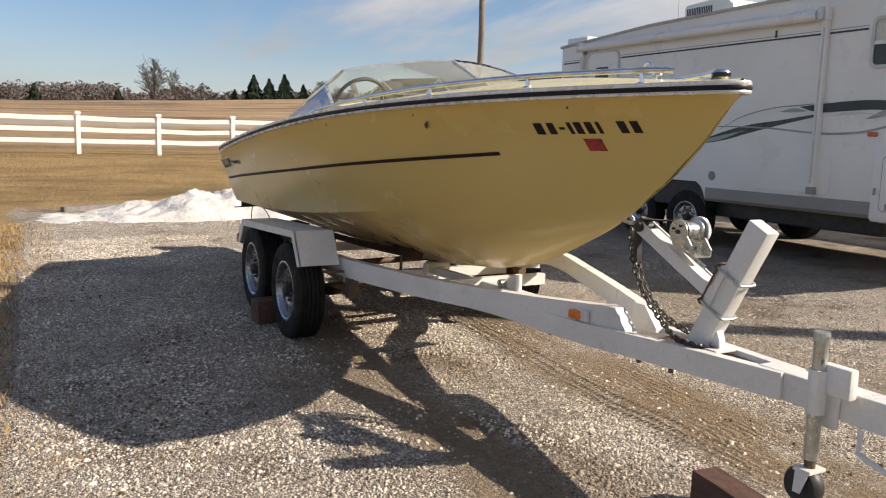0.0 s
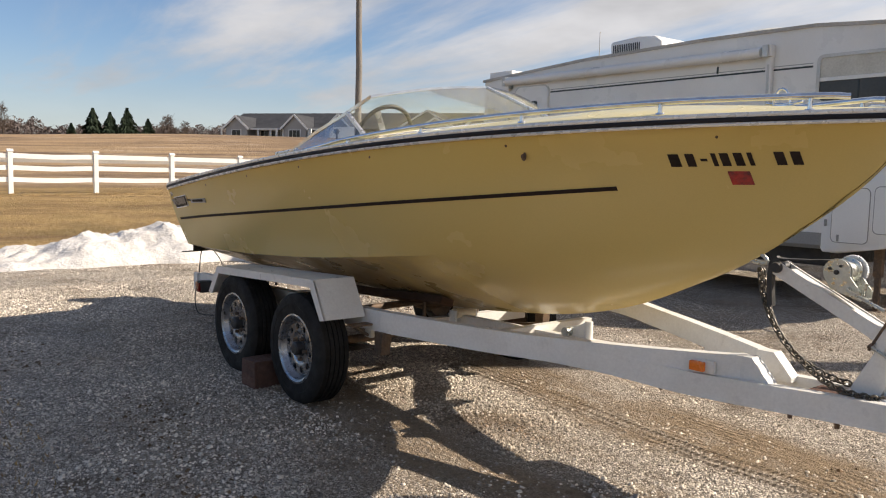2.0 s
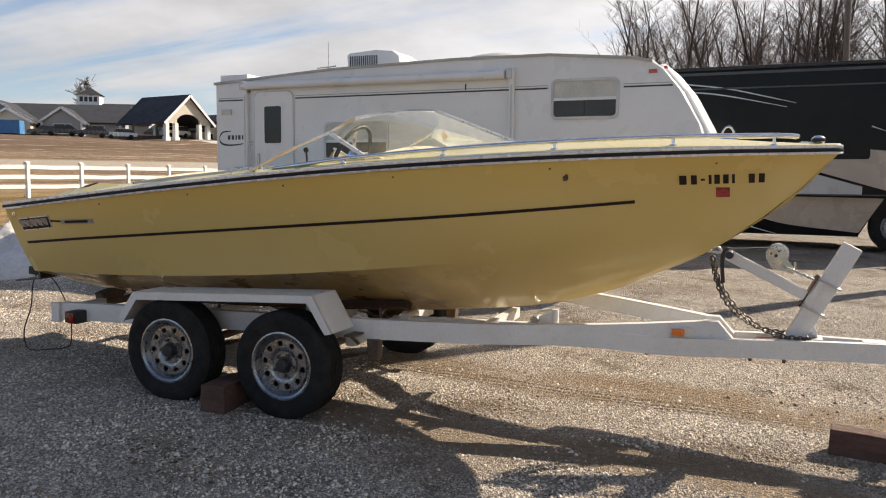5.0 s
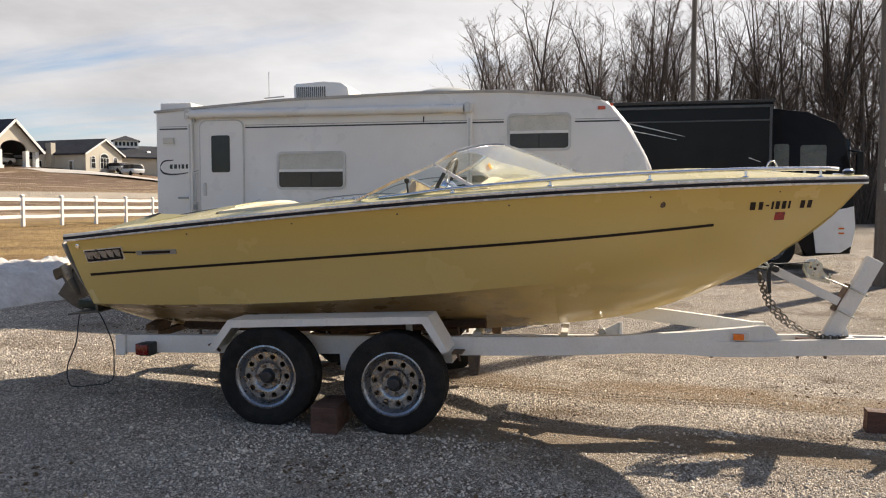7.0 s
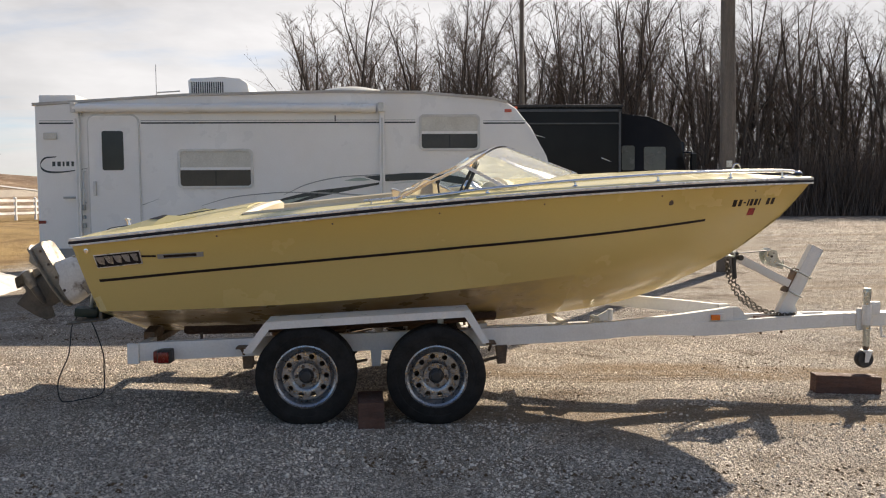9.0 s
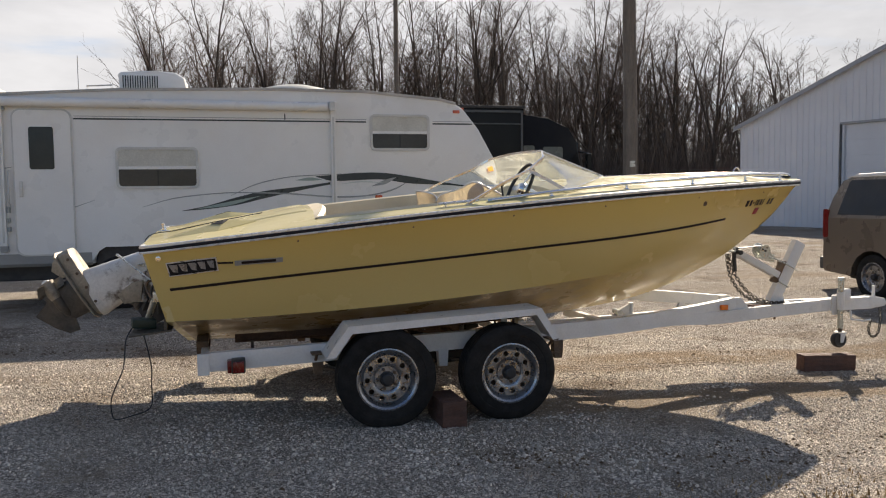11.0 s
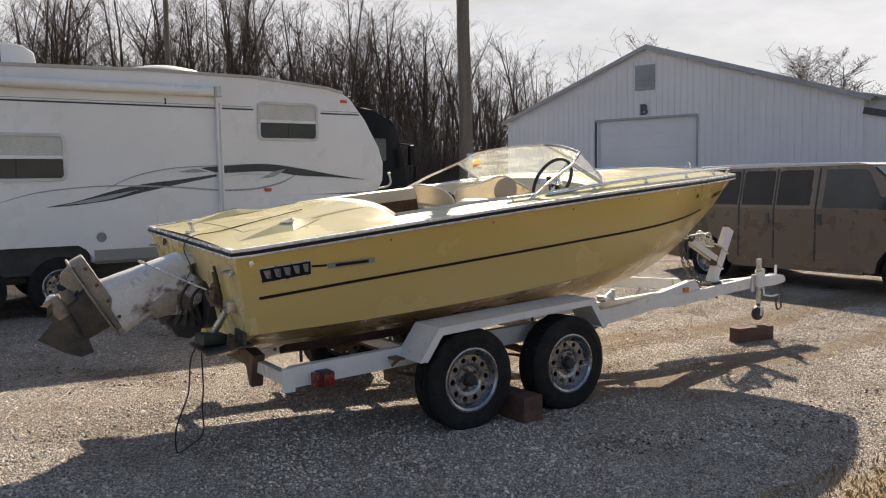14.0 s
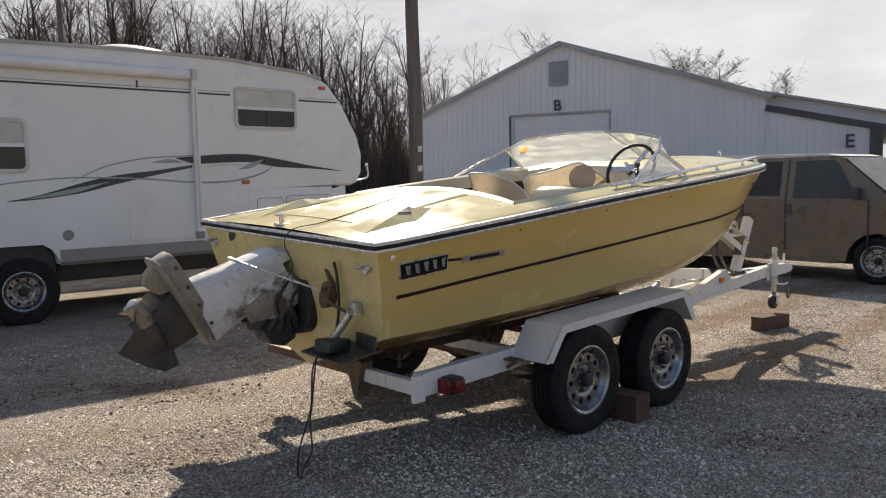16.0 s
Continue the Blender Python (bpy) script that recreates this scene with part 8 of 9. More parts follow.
    box(bm, (x0 + 0.02, 4.20, 0.36), (x1 - 0.02, 4.34, 0.55), 0.03)
    part("rear_bumper", bm, M_SHEDTRIM, v, "dark rear bumper", smooth=40)
    bm = B()
    box(bm, (x0 + 0.02, -1.19, 0.36), (x1 - 0.02, -1.04, 0.58), 0.03)
    part("front_bumper", bm, M_RIM, v, "chromed front bumper", smooth=40)
    bm = B()
    box(bm, (x0 + 0.2, -0.4, 0.24), (x1 - 0.2, 3.9, 0.40), 0.02)
    part("underbody", bm, M_BLACK, v, "dark underbody")
    for y in (3.27, 0.16):
        for x, rot in ((x0 + 0.12, -90), (x1 - 0.12, 90)):
            road_wheel(v, pose(x, y, 0.315, 0, rot, 0), 0.325, 0.21, 0.205, M_RIM, holes=6, label="tyre on silver alloy wheel")


van()


# ---- fence, poles ----
def fence():
    fn = thing("fence", "white three-rail vinyl fence across the lawn", "fence", at=(0, 0, 0))
    step, x = 2.42, -22.0
    ys = [-1.20 + step * k for k in range(-7, 25)]
    for y in ys:
        z = height(x, y)
        bm = B()
        box(bm, (x - 0.065, y - 0.065, z - 0.05), (x + 0.065, y + 0.065, z + 1.26), 0.006)
        prism(bm, [(x - 0.085, z + 1.26), (x + 0.085, z + 1.26), (x + 0.085, z + 1.285), (x, z + 1.34), (x - 0.085, z + 1.285)], "y", y - 0.085, y + 0.085)
        part("post", bm, M_FENCE, fn)
    for y in ys[:-1]:
        for k, hz in enumerate((0.42, 0.78, 1.14)):
            bm = B()
            sag = 0.012 * math.sin(y * 3 + k)
            beam(bm, [(x, y + 0.064, height(x, y) + hz), (x, y + step / 2, height(x, y + step / 2) + hz - 0.012 + sag), (x, y + step - 0.064, height(x, y + step) + hz)], 0.04, 0.145)
            part("rail", bm, M_FENCE, fn)


fence()


def utility_pole(x, y, tall, r, material, label, lamp=False):
    z = height(x, y)
    p = thing("utility_pole", label, "utility pole", at=(x, y, z))
    bm = B()
    tube(bm, [(0.02 * math.sin(k), 0.02 * math.cos(k * 2), -0.1 + (tall + 0.1) * k / 6) for k in range(7)], [r * (1 - 0.28 * k / 6) for k in range(7)], 14)
    part("pole", bm, material, p, "weathered timber pole", smooth=50)
    if lamp:
        bm = B()
        tube(bm, path([(0.05, 0, tall - 0.35), (0.5, -0.05, tall + 0.02), (1.15, -0.1, tall + 0.06)], 10), 0.03, 8)
        arm = part("lamp_arm", bm, M_GALV, p, "grey lamp arm", smooth=50)
        bm = B()
        lathe(bm, [(0.0, 0.07), (0.10, 0.05), (0.17, 0.0), (0.12, -0.06), (0.0, -0.08)], 16, pose(1.35, -0.12, tall + 0.05) @ Matrix.Diagonal((2.1, 1, 1, 1)))
        part("lamp_head", bm, M_GALV, arm, "grey street lamp head", smooth=50)
    else:
        for zz in (1.6, 2.0):
            bm = B()
            box(bm, (-0.06, -r - 0.012, zz), (0.05, -r + 0.02, zz + 0.12), 0.004)
            part("pole_tag", bm, M_GALV, p)
    return p


utility_pole(6.38, 8.76, 9.5, 0.155, M_POLE, "brown weathered utility pole beside the camper")
utility_pole(-21.9, 13.3, 9.8, 0.145, M_POLEGREY, "grey weathered utility pole behind the fence")
utility_pole(5.3, 27.9, 10.0, 0.13, M_POLE, "slim timber pole with a street lamp", True)


# ---- storage shed ----
def shed():
    m = Matrix.Translation((22.3, 18.1, 0.0)) @ Matrix.Rotation(math.atan2(0.95, -0.313), 4, "Z")     # local x runs along the gable, local y away behind
    turn_in = Matrix.Diagonal((1, -1, 1, 1))
    s = thing("storage_shed", "white ribbed-steel gabled storage building with lean-to", "shed", at=m)
    left, right, eave, peak = 6.95, -8.2, 4.45, 7.12
    base = -0.15

    def top(u):
        return peak - (peak - eave) * (u / left if u > 0 else u / right)

    def away(v):
        return -v                                              # behind the gable

    back = 26.0
    # gable wall in ribbed sheets, open at the door
    door = (-2.15, 2.3, 4.18)
    bm = B()
    us = []
    u = right
    while u < left - 1e-6:
        us += [(u, 0.0), (u + 0.20, 0.0), (u + 0.215, 0.022), (u + 0.245, 0.022), (u + 0.26, 0.0)]
        u += 0.26
    us = sorted(set((round(min(a, left), 4), b) for a, b in us))
    for (a, da), (b, db) in zip(us, us[1:]):
        mid = (a + b) / 2
        z0 = door[2] if door[0] < mid < door[1] else base
        bm.faces.new([bm.verts.new(p) for p in ((a, da, z0), (b, db, z0), (b, db, top(b)), (a, da, top(a)))])
    bmesh.ops.remove_doubles(bm, verts=bm.verts, dist=1e-4)
    part("gable_wall", bm, M_SHED, s, "white vertical ribbed gable wall")
    for u in (left, right):
        bm = B()
        box(bm, (min(u, u - math.copysign(0.08, u)), -back, base), (max(u, u - math.copysign(0.08, u)), -0.01, eave))
        part("side_wall", bm, M_SHED, s, "white side wall")
    bm = B()
    box(bm, (right, -back - 0.05, base), (left, -back, eave))
    part("back_wall", bm, M_SHED, s)
    for side, edge in ((1, left), (-1, right)):
        bm = B()
        e2 = edge + 0.25 * side
        z2 = eave - 0.25 * (peak - eave) / abs(edge)
        prism(bm, [(0, peak + 0.03), (0, peak + 0.11), (e2, z2 + 0.09), (e2, z2 + 0.01)], "y", -back, 0.18)
        roof = part("roof", bm, M_SHEDROOF, s, "grey steel roof slope")
        for k in range(40):
            bm = B()
            v = 0.12 - k * 0.66
            beam(bm, [(0, v, peak + 0.115), (e2, v, z2 + 0.098)], 0.03, 0.03)
            part("roof_rib", bm, M_SHEDROOF, roof)
        bm = B()
        beam(bm, [(0, 0.19, peak + 0.02), (e2, 0.19, z2)], 0.03, 0.17)
        part("rake_trim", bm, M_SHEDROOF, s, "grey rake trim")
    # skylight panels laid on the right slope near the ridge
    for k in range(2):
        bm = B()
        a, b = -0.9, -2.5
        def rz(u):
            return peak - (peak - eave) * (u / right) + 0.15
        v0 = -3.0 - k * 5.0
        strip(bm, [[(a, v0, rz(a)), (a, v0 - 2.5, rz(a))], [(b, v0, rz(b)), (b, v0 - 2.5, rz(b))]])
        bmesh.ops.solidify(bm, geom=bm.faces[:], thickness=0.03)
        part("ridge_panel", bm, M_SHEDROOF, s, "dull roof panel")
    # door with panels
    d = part("overhead_door", panel_box((door[0], -0.12, base), (door[1], -0.08, door[2])), M_SHED, s, "closed white overhead door")
    for k in range(7):
        bm = B()
        z = base + 0.02 + k * (door[2] - base) / 7
        box(bm, (door[0] + 0.03, -0.085, z), (door[1] - 0.03, -0.066, z + (door[2] - base) / 7 - 0.03), 0.006)
        part("door_panel", bm, M_SHED, d)
    for u0, u1, z0, z1 in ((door[0] - 0.07, door[0], base, door[2]), (door[1], door[1] + 0.07, base, door[2]), (door[0] - 0.07, door[1] + 0.07, door[2], door[2] + 0.09)):
        bm = B()
        box(bm, (u0, -0.10, z0), (u1, 0.045, z1), 0.005)
        part("door_trim", bm, M_SHEDTRIM if u0 > 2 else M_SHEDROOF, s, "dark door trim")
    # louvred vent
    bm = B()
    box(bm, (-0.36, 0.0, 5.38), (0.50, 0.06, 6.42), 0.01)
    vent = part("gable_vent", bm, M_SHEDROOF, s, "grey louvred gable vent")
    for k in range(9):
        bm = B()
        z = 5.46 + k * 0.105
        prism(bm, [(0.055, z), (0.085, z + 0.01), (0.06, z + 0.08)], "x", -0.30, 0.44)
        part("louvre", bm, M_SHEDROOF, vent)
    # painted letters
    for text, u, z, size in (("B", 0.10, 4.36, 0.62), ("E", -11.05, 2.40, 0.66)):
        cu = bpy.data.curves.new("letter", "FONT")
        cu.body, cu.size, cu.extrude, cu.align_x = text, size, 0.012, "CENTER"
        cu.offset = 0.016
        tmp = bpy.data.objects.new("letter", cu)
        me = bpy.data.meshes.new_from_object(tmp)
        bpy.data.objects.remove(tmp)
        me.materials.clear()
        me.materials.append(M_SHEDTRIM)
        ob = new("wall_letter", me)
        ob.parent = s
        ob.matrix_basis = pose(u, 0.05, z, 90, 0, 180)
        tagged(ob, "black painted wall letter " + text)
    # lean-to on the right: lower wall with dark rake, white fascia and roof
    lean = -11.7

    def lz(u):
        return 4.05 - (right - u) * 0.235
    bm = B()
    us = []
    u = lean
    while u < right - 1e-6:
        us += [(u, 0.0), (u + 0.20, 0.0), (u + 0.215, 0.022), (u + 0.245, 0.022), (u + 0.26, 0.0)]
        u += 0.26
    us = sorted(set((round(min(a, right), 4), b) for a, b in us))
    for (a, da), (b, db) in zip(us, us[1:]):
        bm.faces.new([bm.verts.new(p) for p in ((a, da - 0.03, base), (b, db - 0.03, base), (b, db - 0.03, lz(b)), (a, da - 0.03, lz(a)))])
    bmesh.ops.remove_doubles(bm, verts=bm.verts, dist=1e-4)
    part("lean_to_wall", bm, M_SHED, s, "white ribbed lean-to wall")
    bm = B()
    beam(bm, [(right, 0.05, lz(right) - 0.08), (-12.2, 0.05, lz(-12.2) - 0.08)], 0.06, 0.24)
    part("lean_to_rake", bm, M_SHEDTRIM, s, "dark lean-to rake trim")
    bm = B()
    box(bm, (-12.1, -0.05, base), (-11.68, 0.06, lz(-11.7) - 0.1), 0.01)
    part("corner_post", bm, M_SHEDTRIM, s, "dark corner post")
    bm = B()
    prism(bm, [(right + 0.1, lz(right) + 0.02), (right + 0.1, lz(right) + 0.52), (-18.5, lz(-18.5) + 0.52), (-18.5, lz(-18.5) + 0.02)], "y", -back, -0.9)
    part("lean_to_fascia", bm, M_SHED, s, "white upper fascia")
    bm = B()
    prism(bm, [(right + 0.15, lz(right) + 0.53), (right + 0.15, lz(right) + 0.62), (-18.8, lz(-18.8) + 0.62), (-18.8, lz(-18.8) + 0.53)], "y", -back, -0.6)
    part("lean_to_roof", bm, M_SHEDROOF, s, "grey lean-to roof")
    bm = B()
    box(bm, (-18.4, -1.4, base), (-12.1, -1.3, lz(-18.4) + 0.05), 0.01)
    part("recessed_wall", bm, M_SHED, s, "white recessed wall")


def panel_box(lo, hi):
    bm = B()
    box(bm, lo, hi, 0.004)
    return bm


shed()
bm = B()
beam(bm, [(-8.15, -2.1, 0.09), (-8.55, -1.3, 0.10)], 0.13, 0.11)
tagged(part("landscape_timber", bm, M_POLEGREY), "grey weathered timber edging the lawn", "timber")


# ---- bare trees ----
def branch(out, rng, a, d, length, r, depth, lim, form):
    """Adds tapered limbs as short chains of segments: (points, radii, depth)."""
    pts, rad = [a], [r]
    steps = (8, 4, 3, 1)[depth]
    cur, way = Vector(a), Vector(d).normalized()
    wob = (0.06, 0.17, 0.22, 0.22)[depth]
    for k in range(steps):
        way = (way + Vector((rng.normal(0, wob), rng.normal(0, wob), 0.045 if depth else 0.03))).normalized()
        cur = cur + way * (length / steps)
        pts.append(cur.copy())
        rad.append(r * (1 - (0.80 if depth else 0.90) * ((k + 1) / steps) ** (1.0 if depth else 1.25)))
    out.append((pts, rad, depth))
    if depth >= lim:
        return
    n = form["count"][depth]
    for k in range(n):
        u0 = (form["clear"], 0.18, 0.15)[depth]
        u = u0 + (0.98 - u0) * (k + rng.uniform(0, 0.9)) / n
        i = min(int(u * steps), steps - 1)
        p = pts[i].lerp(pts[i + 1], u * steps - i)
        turn_a = rng.uniform(0, 2 * math.pi)
        side = Vector((math.cos(turn_a), math.sin(turn_a), 0))
        nd = way * 0.62 + side * rng.uniform(*form["tilt"]) * (0.9, 1.0, 1.2)[depth] + Vector((0, 0, rng.uniform(-0.05, 0.30)))
        ln = length * rng.uniform(*form["reach"][depth]) * ((1.25 - 0.75 * u) if depth == 0 else (1.15 - 0.4 * u))
        branch(out, rng, p, nd, ln, max(rad[i] * rng.uniform(0.30, 0.52), (0.026, 0.011, 0.006)[depth]), depth + 1, lim, form)
    # a second leader on some trunks
    if depth == 0 and rng.uniform() < form["fork"]:
        i = int(rng.integers(2, 5))
        turn_a = rng.uniform(0, 2 * math.pi)
        nd = way + Vector((math.cos(turn_a), math.sin(turn_a), 0)) * rng.uniform(0.16, 0.36)
        branch(out, rng, pts[i], nd, length * (1 - i / steps) * rng.uniform(0.8, 1.0), rad[i] * 0.72, 1, lim, form)


SLIM = {"count": (13, 6, 5), "clear": 0.26, "tilt": (0.35, 1.0), "reach": ((0.16, 0.36), (0.30, 0.55), (0.35, 0.65)), "fork": 0.75}
BROAD = {"count": (17, 7, 7), "clear": 0.26, "tilt": (0.55, 1.15), "reach": ((0.30, 0.46), (0.35, 0.55), (0.40, 0.6)), "fork": 0.9}


def tree_meshes(seed, tall, form, lim=3, r=None, lead=0.96, floor_r=0.0075):
    rng = np.random.default_rng(seed)
    out = []
    branch(out, rng, Vector((0, 0, -0.2)), Vector((rng.normal(0, 0.04), rng.normal(0, 0.04), 1)), tall * lead, r or tall * 0.0095, 0, lim, form)
    groups = {"trunk": ([], []), "crown": ([], [])}
    for pts, rad, depth in out:
        v, f = groups["trunk" if depth < 2 else "crown"]
        seg = (7, 5, 3, 3)[min(depth, 3)]
        base = len(v)
        side = None
        for i, p in enumerate(pts):
            d = (pts[min(i + 1, len(pts) - 1)] - pts[max(i - 1, 0)]).normalized()
            side = d.orthogonal().normalized() if side is None else (side - d * side.dot(d)).normalized()
            u2 = d.cross(side)
            rr = max(rad[i], floor_r)
            v += [tuple(p + (side * math.cos(2 * math.pi * k / seg) + u2 * math.sin(2 * math.pi * k / seg)) * rr) for k in range(seg)]
        for i in range(len(pts) - 1):
            f += [(base + i * seg + k, base + i * seg + (k + 1) % seg, base + (i + 1) * seg + (k + 1) % seg, base + (i + 1) * seg + k) for k in range(seg)]
    res = {}
    for key, (v, f) in groups.items():
        me = bpy.data.meshes.new(key)
        me.from_pydata(v, [], f)
        me.materials.append(M_BARK if key == "trunk" else M_TWIG)
        me.update()
        res[key] = me
    return res


def plant(kind, x, y, scale=1.0, turn_z=0.0, label="bare grey-brown deciduous tree in the woods", group="woods trees"):
    t = thing("bare_tree", label, "tree", group, at=pose(x, y, height(x, y), 0, 0, turn_z) @ Matrix.Scale(scale, 4))
    for key in ("trunk", "crown"):
        ob = new(key, kind[key])
        ob.parent = t
    return t


KINDS = [tree_meshes(11 + k, 17.5 + 2.0 * math.sin(k * 2.1), SLIM, 3, 0.15 + 0.022 * (k % 4)) for k in range(10)]
rng_w = np.random.default_rng(21)
ranks = []
for k in range(430):
    u = k / 429
    x = -9 + 96 * u ** 0.88 + rng_w.normal(0, 0.8)
    y = 53 + 3 * math.sin(u * 5) + abs(rng_w.normal(0, 18)) - 12 * smoothstep(0.65, 1.0, u)
    size = rng_w.uniform(0.74, 1.14) * (1.04 - 0.42 * smoothstep(34.0, 60.0, x))
    ranks.append((y - 0.12 * x, x, y, size, int(rng_w.integers(10)), rng_w.uniform(0, 360)))
ranks.sort()
for key, x, y, size, kind, turn_z in ranks[:280]:
    plant(KINDS[kind], x, y, size, turn_z)


def back_rank(trees):
    """The trees deep in the wood, joined."""
    v, f, base = [], [], 0
    for key, x, y, size, kind, turn_z in trees:
        m = np.array(pose(x, y, height(x, y), 0, 0, turn_z) @ Matrix.Scale(size, 4))
        for me in KINDS[kind].values():
            co = np.empty(len(me.vertices) * 3)
            me.vertices.foreach_get("co", co)
            co = co.reshape(-1, 3) @ m[:3, :3].T + m[:3, 3]
            ix = np.empty(len(me.loops), dtype=np.int64)
            me.loops.foreach_get("vertex_index", ix)
            v.append(co)
            f.append(ix.reshape(-1, 4) + base)
            base += len(co)
    tagged(raw("deep_woods", np.concatenate(v).tolist(), np.concatenate(f).tolist(), M_TWIG), "crowded bare trees deep in the wood", "woods", kind="stuff")


back_rank(ranks[280:])
ROUND = [tree_meshes(91 + k, 15.0, BROAD, 3, 0.19, 0.80, 0.011) for k in range(2)]
FAR_ROUND = [tree_meshes(91 + k, 15.0, BROAD, 3, 0.24, 0.80, 0.030) for k in range(2)]
for k, (x, y, scale, turn_z) in enumerate(((56.0, 48.0, 1.15, 30), (76.0, 48.5, 1.20, 120), (78.5, 46.0, 1.18, 10), (81.0, 42.5, 1.24, 210), (84.0, 36.5, 0.98, 250))):
    plant(ROUND[k % 2], x, y, scale, turn_z, "lone bare tree with a rounded crown", "lone trees")
for k, (x, y, scale, turn_z) in enumerate(((-192.7, 23.0, 0.92, 200), (-192.9, 23.3, 0.86, 35), (-192.0, 28.0, 0.72, 70), (-184.4, 59.9, 0.62, 300), (-184.0, 62.0, 0.58, 40), (-183.0, 65.0, 0.5, 140))):
    plant(FAR_ROUND[k % 2], x, y, scale, turn_z, "lone bare tree on the field's crest", "lone trees")
plant(FAR_ROUND[0], -126.0, 116.0, 0.95, 10, "lone bare tree behind the buildings", "lone trees")


def brush():
    """Undergrowth at the wood's edge and behind it: very many thin stems, each with leaning side twigs."""
    rng = np.random.default_rng(5)
    n = 46000
    u = rng.uniform(0, 1, n)
    x = -12 + 108 * u
    y = 52 + 4 * np.sin(u * 5) + np.abs(rng.normal(0, 15, n)) - 12 * np.clip((u - 0.65) / 0.35, 0, 1)
    h = 0.8 + 9.5 * rng.beta(1.5, 2.9, n) + 1.5 * np.sin(x * 0.31) * np.sin(x * 0.12 + 1)
    h = np.maximum(h, 0.6)
    r = 0.010 + 0.0032 * h
    lean = rng.normal(0, 0.20, (n, 2)) * h[:, None]
    z0 = np.array([height(p, q) for p, q in zip(x, y)])
    foot = np.stack([x, y, z0], 1)
    head = foot + np.stack([lean[:, 0], lean[:, 1], h], 1)
    parts = [(foot, head, r)]
    for k in range(3):
        at = rng.uniform(0.25, 0.9, n)[:, None]
        p = foot + (head - foot) * at
        d = np.stack([rng.normal(0, 0.75, n), rng.normal(0, 0.75, n), rng.uniform(0.1, 0.9, n)], 1) * (h * rng.uniform(0.12, 0.30, n))[:, None]
        parts.append((p, p + d, r * 0.6))
    v, f, base = [], [], 0
    for p, q, rr in parts:
        a = rng.uniform(0, 6.3, n)
        ring = [p + np.stack([np.cos(a + k * 2.094) * rr, np.sin(a + k * 2.094) * rr, np.zeros(n)], 1) for k in range(3)]
        block_v = np.stack(ring + [q], 1)
        v.append(block_v.reshape(-1, 3))
        f.append((np.array([(0, 1, 3), (1, 2, 3), (2, 0, 3)])[None] + (np.arange(n) * 4)[:, None, None] + base).reshape(-1, 3))
        base += n * 4
    tagged(raw("woodland_brush", np.concatenate(v).tolist(), np.concatenate(f).tolist(), M_BRUSH), "tangled leafless brush at the wood's edge", "brush", kind="stuff")


brush()


def far_woods():
    """Low woods on the horizon: rounded crowns of very many small twig clumps, of uneven height."""
    rng = np.random.default_rng(9)
    v, f = [], []
    for k in range(1700):
        u = (k + rng.uniform(0, 1)) / 1700
        x, y = -330 + rng.normal(0, 16), -190 + 500 * u
        top = 17.0 + 0.056 * (y + 3) + 1.2 * noise.noise((u * 15, 0, 0)) + 1.5 * noise.noise((u * 55, 3, 0)) + rng.normal(0, 0.4)
        top -= 0.8 + 3.2 * smoothstep(24.0, 31.0, y) - 1.8 * smoothstep(38.0, 44.0, y) + 2.2 * smoothstep(56.0, 66.0, y)
        wide, high = rng.uniform(1.8, 4.6), rng.uniform(3.0, 5.6)
        n = 110
        a, q = rng.uniform(0, 6.3, n), rng.uniform(0, 1, n) ** 0.5
        h = rng.uniform(-1.9, 1.0, n)
        for i in range(n):
            r = wide * q[i] * math.sqrt(max(0.05, 1 - max(h[i], 0) ** 2))
            c = Vector((x + r * math.cos(a[i]), y + r * math.sin(a[i]), top - high + high * h[i]))
            s1 = rng.uniform(0.28, 0.75)
            t = Vector((rng.normal(0, 0.8), rng.normal(0, 0.8), 0.7)) * s1
            w = Vector((rng.normal(), rng.normal(), rng.normal())).normalized() * s1 * 0.6
            b = len(v)
            v += [tuple(c - t * 0.5 - w), tuple(c - t * 0.5 + w), tuple(c + t)]
            f.append((b, b + 1, b + 2))
    tagged(raw("distant_woods", v, f, M_FAR), "distant brown leafless woods on the horizon", "woods", kind="stuff")


far_woods()


def conifer(x, y, tall, seed):
    rng = np.random.default_rng(seed)
    t = thing("conifer", "dark green conical conifer on the field's crest", "tree", "conifers", at=(x, y, height(x, y)))
    bm = B()
    tube(bm, [(0, 0, -0.3), (0, 0, tall * 0.95)], [tall * 0.022, 0.02], 7)
    part("trunk", bm, M_BARK, t)
    v, f = [], []
    for k in range(1500):
        u = rng.uniform(0.05, 1.0) ** 0.85
        a = rng.uniform(0, 6.3)
        r = tall * 0.36 * (1 - u) ** 0.85 * rng.uniform(0.45, 1.1) * (1 + 0.22 * math.sin(3 * a + seed) + 0.15 * math.sin(u * 31 + a)) + 0.04
        z = tall * (0.02 + 0.97 * u)
        c = Vector((r * math.cos(a), r * math.sin(a), z - 0.10 * r))
        s = tall * 0.030 * rng.uniform(0.6, 1.4)
        w = Vector((-math.sin(a), math.cos(a), 0)) * s
        b = len(v)
        v += [tuple(Vector((c.x * 0.45, c.y * 0.45, z + 0.12 * r)) - w * 0.6), tuple(c + w), tuple(c * 1.0 + Vector((c.x * 0.12, c.y * 0.12, -s * 1.2))), tuple(c - w)]
        f += [(b, b + 1, b + 2), (b, b + 2, b + 3)]
    raw("crown", v, f, M_CONIFER, t)


